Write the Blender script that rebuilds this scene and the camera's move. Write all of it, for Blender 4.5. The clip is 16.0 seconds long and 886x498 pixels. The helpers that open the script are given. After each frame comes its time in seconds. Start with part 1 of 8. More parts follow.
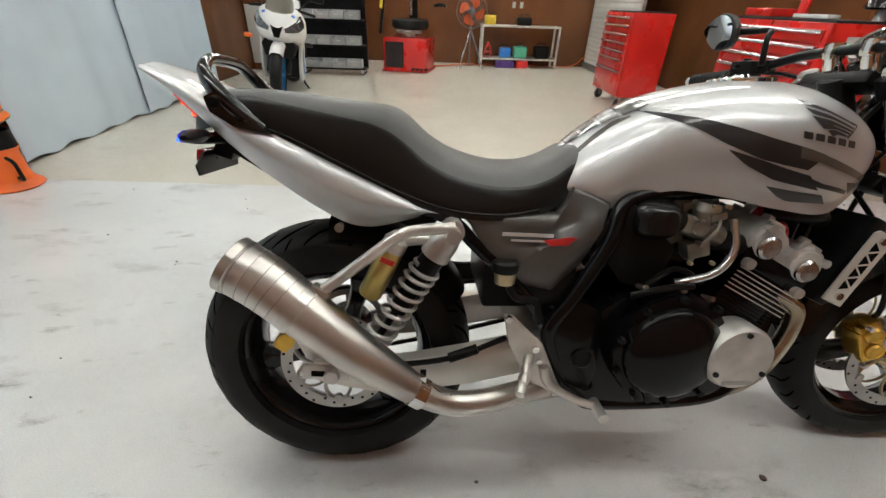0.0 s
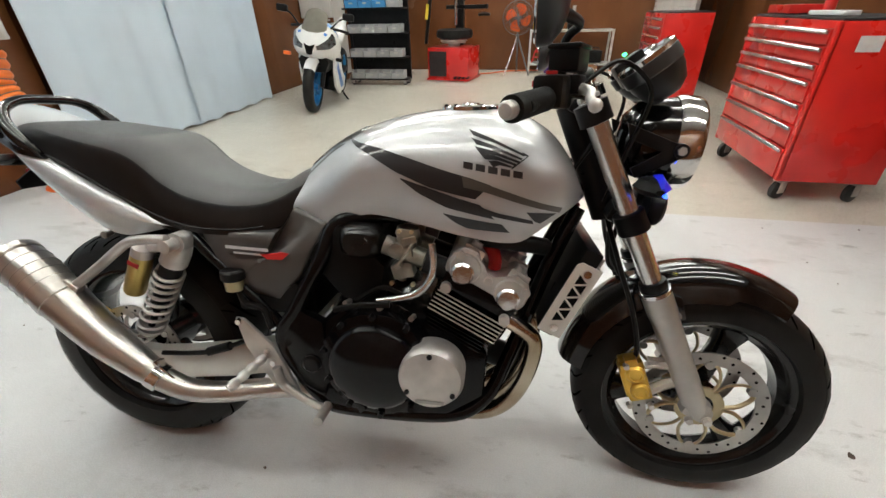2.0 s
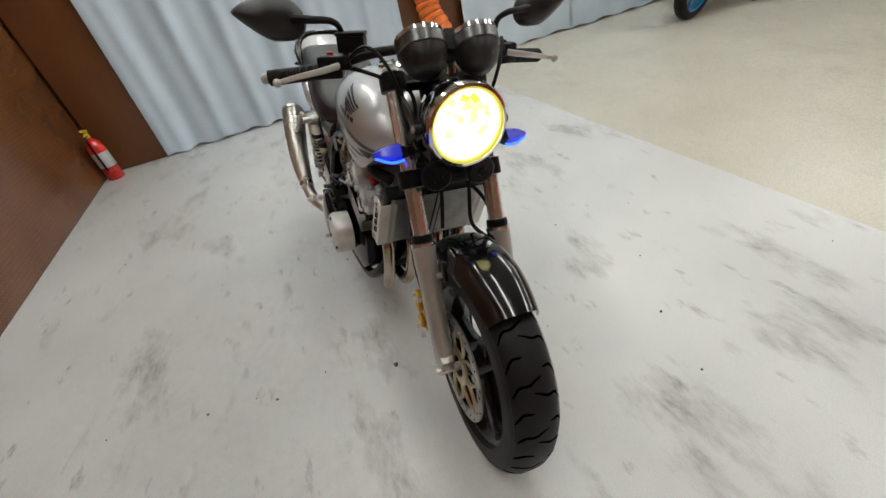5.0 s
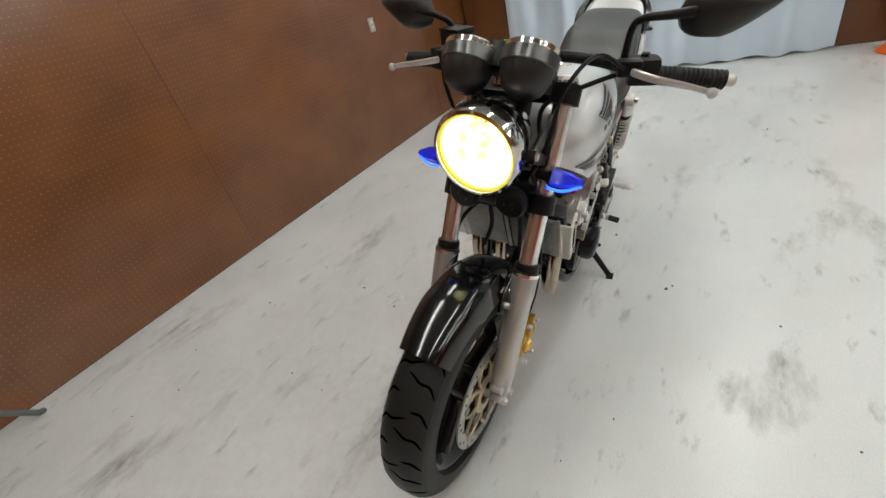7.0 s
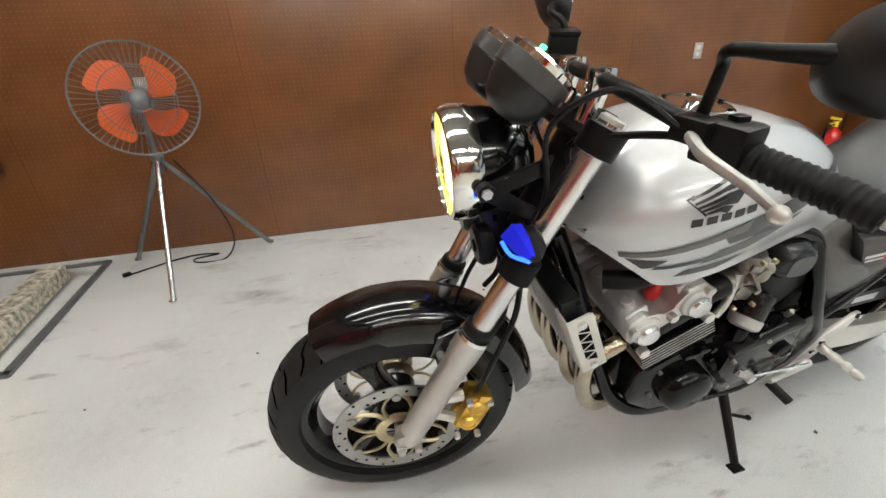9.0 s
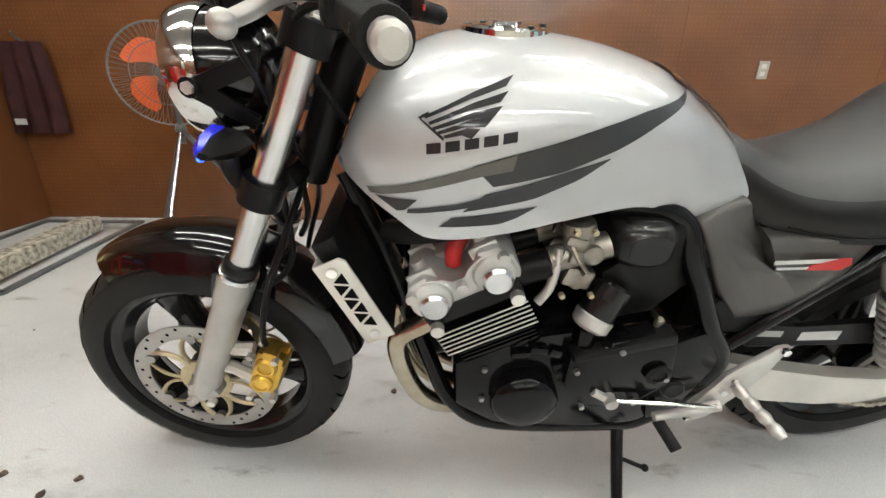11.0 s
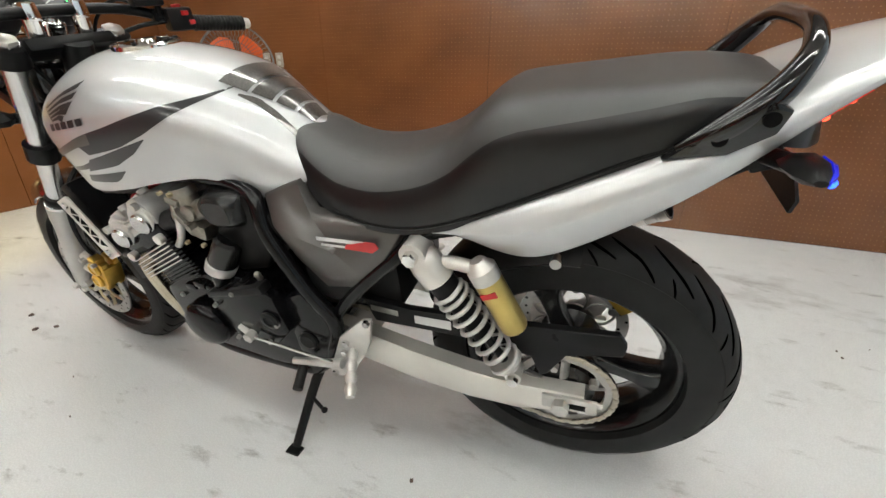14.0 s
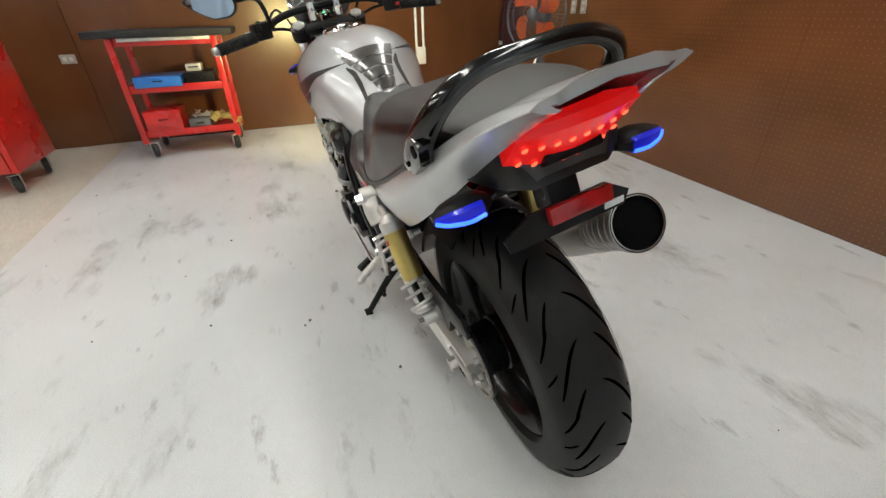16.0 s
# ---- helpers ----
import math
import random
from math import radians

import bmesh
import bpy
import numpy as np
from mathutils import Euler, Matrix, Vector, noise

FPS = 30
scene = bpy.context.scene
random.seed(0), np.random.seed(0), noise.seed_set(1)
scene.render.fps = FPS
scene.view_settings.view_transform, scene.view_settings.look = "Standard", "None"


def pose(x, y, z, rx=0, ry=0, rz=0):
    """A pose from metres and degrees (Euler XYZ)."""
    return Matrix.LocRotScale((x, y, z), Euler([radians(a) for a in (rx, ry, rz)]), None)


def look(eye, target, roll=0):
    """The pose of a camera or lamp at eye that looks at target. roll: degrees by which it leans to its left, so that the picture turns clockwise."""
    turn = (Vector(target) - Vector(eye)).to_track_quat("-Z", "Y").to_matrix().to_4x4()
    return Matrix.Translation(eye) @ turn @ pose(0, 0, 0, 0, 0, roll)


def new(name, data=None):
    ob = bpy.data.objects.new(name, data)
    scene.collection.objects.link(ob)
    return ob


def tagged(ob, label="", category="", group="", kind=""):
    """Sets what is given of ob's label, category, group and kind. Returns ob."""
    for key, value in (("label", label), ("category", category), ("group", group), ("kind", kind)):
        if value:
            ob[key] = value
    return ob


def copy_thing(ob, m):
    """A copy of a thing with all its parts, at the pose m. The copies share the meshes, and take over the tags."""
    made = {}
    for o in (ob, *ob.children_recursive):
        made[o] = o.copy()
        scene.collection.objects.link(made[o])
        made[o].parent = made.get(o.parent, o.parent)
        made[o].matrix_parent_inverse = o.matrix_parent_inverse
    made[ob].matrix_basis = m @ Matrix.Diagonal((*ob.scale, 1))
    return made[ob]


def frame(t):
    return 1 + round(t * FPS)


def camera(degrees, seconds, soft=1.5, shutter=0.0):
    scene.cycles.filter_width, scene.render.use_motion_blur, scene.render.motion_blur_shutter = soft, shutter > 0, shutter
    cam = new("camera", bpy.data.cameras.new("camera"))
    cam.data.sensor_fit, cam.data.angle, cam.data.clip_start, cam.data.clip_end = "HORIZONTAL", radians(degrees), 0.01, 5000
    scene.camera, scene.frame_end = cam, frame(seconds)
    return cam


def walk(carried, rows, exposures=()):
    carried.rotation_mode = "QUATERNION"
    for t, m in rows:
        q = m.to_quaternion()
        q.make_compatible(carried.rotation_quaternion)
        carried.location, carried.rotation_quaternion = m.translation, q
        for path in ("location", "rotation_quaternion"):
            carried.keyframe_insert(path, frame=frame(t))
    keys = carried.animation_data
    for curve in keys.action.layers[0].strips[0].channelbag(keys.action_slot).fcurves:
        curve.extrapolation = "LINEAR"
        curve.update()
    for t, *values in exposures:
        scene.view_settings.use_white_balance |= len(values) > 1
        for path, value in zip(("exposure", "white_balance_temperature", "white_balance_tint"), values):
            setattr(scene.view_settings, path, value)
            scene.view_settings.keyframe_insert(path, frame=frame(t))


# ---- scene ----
cam = camera(94.4, 16.0)
PATH = [
    (0, (0.219, -0.766, 1.024), (0.255, 0.946, -0.008), 2.0),
    (0.5, (0.403, -0.79, 1.038), (0.379, 0.933, 0.023), 2.1),
    (1, (0.567, -0.774, 1.047), (0.466, 0.956, 0.049), 1.2),
    (1.5, (0.749, -0.76, 1.072), (0.558, 0.96, 0.07), 0.2),
    (2, (0.965, -0.753, 1.089), (0.625, 0.935, 0.072), -1.4),
    (2.5, (1.193, -0.754, 1.124), (0.681, 0.868, 0.071), -2.6),
    (3, (1.392, -0.692, 1.131), (0.655, 0.809, 0.034), -4.4),
    (5.5, (2.121, -0.005, 1.159), (0.498, 0.058, -0.009), -14.6),
    (6, (2.127, 0.191, 1.152), (0.513, -0.128, 0.015), -15.7),
    (6.5, (2.04, 0.378, 1.138), (0.533, -0.34, 0.036), -16.7),
    (7, (1.938, 0.53, 1.12), (0.617, -0.535, 0.06), -15.8),
    (7.5, (1.814, 0.672, 1.119), (0.752, -0.687, 0.106), -13.3),
    (8, (1.67, 0.731, 1.097), (0.895, -0.834, 0.122), -9.1),
    (10.5, (1.081, 0.805, 0.83), (1.021, -1.063, 0.118), 0.7),
    (11, (0.934, 0.803, 0.812), (0.936, -1.07, 0.11), 0.7),
    (11.5, (0.79, 0.804, 0.801), (0.87, -1.069, 0.104), 0.7),
    (12, (0.617, 0.811, 0.81), (0.775, -1.056, 0.109), 0.9),
    (12.5, (0.453, 0.778, 0.806), (0.706, -1.078, 0.107), 1.1),
    (13, (0.301, 0.765, 0.804), (0.648, -1.073, 0.097), 1.3),
    (13.5, (0.149, 0.765, 0.807), (0.637, -1.034, 0.082), 1.1),
    (14, (-0.028, 0.765, 0.847), (0.666, -0.939, 0.063), 0.2),
    (14.5, (-0.212, 0.721, 0.866), (0.736, -0.831, 0.034), -0.4),
    (15, (-0.424, 0.633, 0.908), (0.799, -0.695, 0.047), -0.7),
    (15.5, (-0.549, 0.51, 0.941), (0.907, -0.477, -0.011), -1.3),
    (16, (-0.615, 0.372, 0.948), (1.004, -0.221, -0.066), -1.2),
]
walk(cam, [(t, look(eye, target, roll)) for t, eye, target, roll in PATH], [(0, 0.2), (2, 0.38), (3, 0.27), (5.5, -0.1), (6.5, -0.05), (8, 0.3), (10.5, 0.5), (13, 0.5), (14.5, 0.3), (16, 0.08)])

# ---- light: a closed room lit by its ceiling tubes ----
world = bpy.data.worlds.new("world")
scene.world = world
world.use_nodes = True
world.node_tree.nodes["Background"].inputs[0].default_value = (0.5, 0.5, 0.5, 1)
world.node_tree.nodes["Background"].inputs[1].default_value = 0.02

# ---- building helpers ----
def part(name, bm, material, parent=None, label="", angle=38):
    """Links a bmesh as one mesh object under a thing or a part."""
    bmesh.ops.recalc_face_normals(bm, faces=bm.faces)
    me = bpy.data.meshes.new(name)
    bm.to_mesh(me)
    bm.free()
    me.polygons.foreach_set("use_smooth", [True] * len(me.polygons))
    me.set_sharp_from_angle(angle=radians(angle))
    for m in material if isinstance(material, (list, tuple)) else [material]:
        me.materials.append(m)
    ob = new(name, me)
    ob.parent = parent
    if label:
        ob["label"] = label
    return ob


def share(name, source, parent, m):
    """A further piece on the mesh of another one."""
    ob = new(name, source.data)
    ob.parent = parent
    ob.matrix_basis = m
    return ob


def thing(name, m, label, category, group="", kind=""):
    ob = new(name)
    ob.empty_display_size = 0.1
    ob.matrix_basis = m
    return tagged(ob, label, category, group, kind)


def B():
    return bmesh.new()


def box(bm, c, s, rot=(0, 0, 0), bev=0.0, seg=2):
    m = pose(*c, *rot) @ Matrix.Diagonal((s[0], s[1], s[2], 1))
    v = bmesh.ops.create_cube(bm, size=1, matrix=m)["verts"]
    if bev:
        bmesh.ops.bevel(bm, geom=list({e for x in v for e in x.link_edges}), offset=bev, segments=seg, profile=0.6, affect="EDGES")
    return bm


def basis(d):
    d = Vector(d).normalized()
    u = d.orthogonal().normalized()
    return d, u, d.cross(u)


def cyl(bm, a, b, r, r2=None, n=16, caps=True):
    a, b = Vector(a), Vector(b)
    d, u, w = basis(b - a)
    r2 = r if r2 is None else r2
    ring = [[bm.verts.new(p + (u * math.cos(k * math.tau / n) + w * math.sin(k * math.tau / n)) * q) for k in range(n)] for p, q in ((a, r), (b, r2))]
    for k in range(n):
        bm.faces.new((ring[0][k], ring[0][(k + 1) % n], ring[1][(k + 1) % n], ring[1][k]))
    if caps:
        bm.faces.new(ring[0][::-1])
        bm.faces.new(ring[1])
    return bm


def lathe(bm, prof, o, axis, n=32, closed=False):
    """Turns a profile of (radius, height along the axis)."""
    o = Vector(o)
    d, u, w = basis(axis)
    rings = [[bm.verts.new(o + d * h + (u * math.cos(k * math.tau / n) + w * math.sin(k * math.tau / n)) * max(r, 1e-5)) for k in range(n)] for r, h in prof]
    pairs = list(zip(rings, rings[1:])) + ([(rings[-1], rings[0])] if closed else [])
    for p, q in pairs:
        for k in range(n):
            bm.faces.new((p[k], p[(k + 1) % n], q[(k + 1) % n], q[k]))
    if not closed:
        for r, (rad, _) in ((rings[0], prof[0]), (rings[-1], prof[-1])):
            if rad > 1e-4:
                bm.faces.new(r)
    return bm


def spline(pts, steps=6):
    """A smooth line through points."""
    p = [Vector(x) for x in pts]
    out = []
    for i in range(len(p) - 1):
        a, b, c, d = p[max(i - 1, 0)], p[i], p[i + 1], p[min(i + 2, len(p) - 1)]
        for k in range(steps):
            t = k / steps
            out.append(0.5 * (2 * b + (c - a) * t + (2 * a - 5 * b + 4 * c - d) * t * t + (3 * b - a - 3 * c + d) * t ** 3))
    return out + [p[-1]]


def tube(bm, pts, r, n=10, steps=6, caps=True, flat=1.0):
    """A pipe along points; r is one radius or one for each point."""
    rad = [r] * len(pts) if isinstance(r, (int, float)) else list(r)
    if steps > 1:
        q = spline([(*p, ) for p in pts], steps)
        rr = [v.x for v in spline([(x, 0, 0) for x in rad], steps)]
    else:
        q, rr = [Vector(p) for p in pts], rad
    up = None
    rings = []
    for i, p in enumerate(q):
        d = (q[min(i + 1, len(q) - 1)] - q[max(i - 1, 0)]).normalized()
        if up is None:
            up = d.orthogonal().normalized()
        up = (up - d * up.dot(d)).normalized()
        w = d.cross(up)
        rings.append([bm.verts.new(p + (up * math.cos(k * math.tau / n) + w * math.sin(k * math.tau / n) * flat) * rr[i]) for k in range(n)])
    for a, b in zip(rings, rings[1:]):
        for k in range(n):
            bm.faces.new((a[k], a[(k + 1) % n], b[(k + 1) % n], b[k]))
    if caps:
        bm.faces.new(rings[0][::-1])
        bm.faces.new(rings[-1])
    return bm


def loft(bm, rings, caps=True, ring_closed=True):
    vs = [[bm.verts.new(p) for p in r] for r in rings]
    n = len(vs[0])
    for a, b in zip(vs, vs[1:]):
        for k in range(n if ring_closed else n - 1):
            bm.faces.new((a[k], a[(k + 1) % n], b[(k + 1) % n], b[k]))
    if caps:
        bm.faces.new(vs[0][::-1])
        bm.faces.new(vs[-1])
    return bm


def prism(bm, poly, y0, y1, bev=0.0, axis="y"):
    """A flat outline of (x, z) points with thickness from y0 to y1 (axis x: points are (y, z); z: (x, y))."""
    at = {"y": lambda p, v: (p[0], v, p[1]), "x": lambda p, v: (v, p[0], p[1]), "z": lambda p, v: (p[0], p[1], v)}[axis]
    a = [bm.verts.new(at(p, y0)) for p in poly]
    b = [bm.verts.new(at(p, y1)) for p in poly]
    n = len(poly)
    fs = [bm.faces.new(a[::-1]), bm.faces.new(b)] + [bm.faces.new((a[k], a[(k + 1) % n], b[(k + 1) % n], b[k])) for k in range(n)]
    if bev:
        bmesh.ops.bevel(bm, geom=list({e for f in fs for e in f.edges}), offset=bev, segments=2, profile=0.6, affect="EDGES")
    return bm


def ball(bm, c, r, n=12, s=(1, 1, 1), rot=(0, 0, 0)):
    bmesh.ops.create_uvsphere(bm, u_segments=n, v_segments=max(6, n * 2 // 3), radius=r, matrix=pose(*c, *rot) @ Matrix.Diagonal((*s, 1)))
    return bm


def lerp(table, x):
    """Reads a value from (x, value) pairs in rising x."""
    return float(np.interp(x, [a for a, _ in table], [b for _, b in table]))


def smooth_table(table, x):
    """As lerp, but smooth through the pairs."""
    xs = [a for a, _ in table]
    if x <= xs[0]:
        return table[0][1]
    if x >= xs[-1]:
        return table[-1][1]
    i = max(k for k in range(len(xs) - 1) if xs[k] <= x)
    g = lambda k: table[min(max(k, 0), len(xs) - 1)]
    (x0, v0), (x1, v1) = g(i), g(i + 1)
    def slope(k):
        (a, p), (b, q) = g(k - 1), g(k + 1)
        return (q - p) / (b - a)
    h = x1 - x0
    t = (x - x0) / h
    return (2 * t ** 3 - 3 * t ** 2 + 1) * v0 + (t ** 3 - 2 * t ** 2 + t) * h * slope(i) + (3 * t ** 2 - 2 * t ** 3) * v1 + (t ** 3 - t ** 2) * h * slope(i + 1)


# ---- materials ----
def mat(name, col, rough=0.5, metal=0.0, var=0.12, scale=8.0, bump=0.0, bscale=200.0, stretch=(1, 1, 1), coat=0.0, rvar=0.1, spec=0.5, col2=None, island=0.0):
    """A surface with two scales of variation in colour and gloss, and fine relief."""
    m = bpy.data.materials.new(name)
    m.use_nodes = True
    t = m.node_tree
    b = t.nodes["Principled BSDF"]
    tc = t.nodes.new("ShaderNodeTexCoord")
    mp = t.nodes.new("ShaderNodeMapping")
    mp.inputs["Scale"].default_value = stretch
    t.links.new(tc.outputs["Object"], mp.inputs[0])
    big = t.nodes.new("ShaderNodeTexNoise")
    big.inputs["Scale"].default_value, big.inputs["Detail"].default_value = scale, 6
    fine = t.nodes.new("ShaderNodeTexNoise")
    fine.inputs["Scale"].default_value, fine.inputs["Detail"].default_value = bscale, 3
    for n in (big, fine):
        t.links.new(mp.outputs[0], n.inputs["Vector"])
    mix = t.nodes.new("ShaderNodeMix")
    mix.data_type = "RGBA"
    c2 = col2 or tuple(c * (1 - var) for c in col)
    mix.inputs["A"].default_value = (*[min(1, c * (1 + var * 0.5)) for c in col], 1)
    mix.inputs["B"].default_value = (*c2, 1)
    ramp = t.nodes.new("ShaderNodeMapRange")
    ramp.inputs["From Min"].default_value, ramp.inputs["From Max"].default_value = 0.35, 0.7
    t.links.new(big.outputs[0], ramp.inputs["Value"])
    t.links.new(ramp.outputs[0], mix.inputs["Factor"])
    out = mix.outputs["Result"]
    if island:
        info = t.nodes.new("ShaderNodeObjectInfo")
        hsv = t.nodes.new("ShaderNodeHueSaturation")
        val = t.nodes.new("ShaderNodeMapRange")
        val.inputs["To Min"].default_value, val.inputs["To Max"].default_value = 1 - island, 1 + island
        t.links.new(info.outputs["Random"], val.inputs["Value"])
        t.links.new(val.outputs[0], hsv.inputs["Value"])
        t.links.new(out, hsv.inputs["Color"])
        out = hsv.outputs[0]
    t.links.new(out, b.inputs["Base Color"])
    rr = t.nodes.new("ShaderNodeMapRange")
    rr.inputs["To Min"].default_value, rr.inputs["To Max"].default_value = max(0.02, rough - rvar * 0.5), min(1, rough + rvar * 0.5)
    t.links.new(fine.outputs[0] if rvar > 0.15 else big.outputs[0], rr.inputs["Value"])
    t.links.new(rr.outputs[0], b.inputs["Roughness"])
    b.inputs["Metallic"].default_value = metal
    b.inputs["Specular IOR Level"].default_value = spec
    if coat:
        b.inputs["Coat Weight"].default_value, b.inputs["Coat Roughness"].default_value = coat, 0.04
    if bump:
        bp = t.nodes.new("ShaderNodeBump")
        bp.inputs["Strength"].default_value, bp.inputs["Distance"].default_value = bump, 0.002
        t.links.new(fine.outputs[0], bp.inputs["Height"])
        t.links.new(bp.outputs[0], b.inputs["Normal"])
    return m


def glow(name, col, strength):
    m = bpy.data.materials.new(name)
    m.use_nodes = True
    b = m.node_tree.nodes["Principled BSDF"]
    b.inputs["Base Color"].default_value = (*col, 1)
    b.inputs["Emission Color"].default_value = (*col, 1)
    b.inputs["Emission Strength"].default_value = strength
    b.inputs["Roughness"].default_value = 0.2
    return m


def glass(name, col=(1, 1, 1), rough=0.02, ior=1.45):
    m = bpy.data.materials.new(name)
    m.use_nodes = True
    b = m.node_tree.nodes["Principled BSDF"]
    b.inputs["Base Color"].default_value = (*col, 1)
    b.inputs["Transmission Weight"].default_value = 1
    b.inputs["Roughness"].default_value, b.inputs["IOR"].default_value = rough, ior
    return m


M_silver = mat("silver_metallic_paint", (0.54, 0.55, 0.56), 0.44, 0.6, 0.05, 3, 0.03, 2500, coat=1.0, rvar=0.05)
M_gunmetal = mat("grey_metallic_paint", (0.092, 0.086, 0.082), 0.42, 0.5, 0.1, 4, 0.03, 2500, coat=0.3, rvar=0.06)
M_decal = mat("charcoal_decal", (0.022, 0.022, 0.024), 0.34, 0.0, 0.1, 20, coat=0.5, spec=0.3)
M_decal2 = mat("grey_decal", (0.085, 0.078, 0.066), 0.34, 0.1, 0.1, 20, coat=0.5)
M_carbon = mat("carbon_pad", (0.06, 0.055, 0.05), 0.3, 0.3, 0.5, 260, coat=0.8)
# One vinyl as two: darker sides, top lightened to paint in the overhead sheen.
M_seat_shaded = mat("black_vinyl_shaded_side", (0.005, 0.005, 0.0055), 0.3, 0, 0.35, 7, 0.06, 900, rvar=0.12, spec=0.45)
M_seat_lit = mat("black_vinyl_lit_top", (0.020, 0.020, 0.0205), 0.45, 0, 0.35, 6, 0.25, 1100, rvar=0.16, spec=0.85)
M_rubber = mat("tyre_rubber", (0.011, 0.011, 0.011), 0.5, 0, 0.35, 14, 0.2, 700, spec=0.22)
M_black = mat("black_gloss_paint", (0.004, 0.004, 0.0045), 0.14, 0, 0.3, 8, coat=0.7, spec=0.3)
M_engine = mat("black_engine_paint", (0.004, 0.004, 0.0046), 0.12, 0, 0.4, 12, 0.03, 500, rvar=0.1, spec=0.22)
M_satin = mat("black_satin_metal", (0.008, 0.008, 0.0085), 0.3, 0.0, 0.3, 15, 0.1, 400, rvar=0.15, spec=0.16)
M_frame = mat("black_frame_enamel", (0.004, 0.004, 0.0045), 0.2, 0, 0.3, 10, coat=0.15, spec=0.2)
M_wheel = mat("black_wheel_paint", (0.005, 0.005, 0.0055), 0.26, 0, 0.4, 10, coat=0.35, spec=0.3)
M_plastic = mat("black_plastic", (0.007, 0.007, 0.007), 0.36, 0, 0.3, 12, 0.15, 600, spec=0.16)
M_cast = mat("cast_cover_silver", (0.60, 0.59, 0.57), 0.42, 0.5, 0.3, 14, 0.15, 350, rvar=0.2)
M_airbox = mat("air_box_plastic", (0.012, 0.012, 0.012), 0.24, 0, 0.3, 12, 0.03, 600, spec=0.4)
M_alu = mat("cast_aluminium", (0.62, 0.6, 0.57), 0.36, 0.7, 0.25, 14, 0.12, 500, rvar=0.2)
M_alu_paint = mat("silver_swingarm_paint", (0.68, 0.66, 0.61), 0.38, 0.4, 0.12, 9, 0.05, 600)
M_chrome = mat("chrome", (0.78, 0.77, 0.75), 0.1, 1.0, 0.08, 20)
M_tube = mat("fork_tube_chrome", (0.7, 0.7, 0.7), 0.24, 1.0, 0.08, 10)
M_steel = mat("brushed_stainless", (0.60, 0.575, 0.54), 0.34, 1.0, 0.1, 7, 0.12, 120, stretch=(1, 8, 1), rvar=0.2)
M_pipe = mat("heat_tinted_steel", (0.52, 0.46, 0.36), 0.24, 1.0, 0.35, 10, 0.05, 200, col2=(0.3, 0.23, 0.15))
M_disc = mat("brake_disc_steel", (0.42, 0.41, 0.39), 0.36, 1.0, 0.2, 20, 0.1, 300)
M_gold = mat("gold_anodised", (0.72, 0.46, 0.09), 0.32, 0.9, 0.2, 20, 0.05, 400)
M_goldpale = mat("pale_gold_metal", (0.55, 0.47, 0.3), 0.36, 0.9, 0.2, 20)
M_res = mat("gold_reservoir", (0.55, 0.42, 0.14), 0.32, 0.9, 0.15, 10)
# near-black that paints the shade inside holes, slots, recesses and mouths
M_dark = mat("hole_shade", (0.003, 0.003, 0.003), 0.9, 0, 0.3, 10, spec=0.1)
M_spring = mat("white_spring_paint", (0.58, 0.57, 0.55), 0.32, 0.3, 0.12, 30)
M_red = mat("red_decal", (0.55, 0.02, 0.02), 0.35, 0, 0.15, 20)
M_whitedec = mat("pale_decal", (0.6, 0.6, 0.6), 0.35, 0.2, 0.1, 30)
M_chain = mat("chain_steel", (0.48, 0.44, 0.36), 0.34, 1.0, 0.3, 60)
M_white = mat("white_paint", (0.78, 0.78, 0.77), 0.4, 0, 0.06, 5, coat=0.3)
M_forkleg = mat("fork_leg_paint", (0.50, 0.49, 0.47), 0.36, 0.7, 0.12, 9, 0.05, 600)
M_carb = mat("carburettor_alloy", (0.32, 0.30, 0.26), 0.36, 0.85, 0.4, 30, 0.15, 400, rvar=0.2)
# black that stands for the shade down in the tread
M_groove_shade = mat("tread_groove_shade", (0.001, 0.001, 0.001), 0.95, 0, 0.2, 20, spec=0.0)

# ---- the room ----
SOUTH, EAST, NORTH, WEST, TOP = -1.90, 3.62, 8.05, -2.62, 3.0


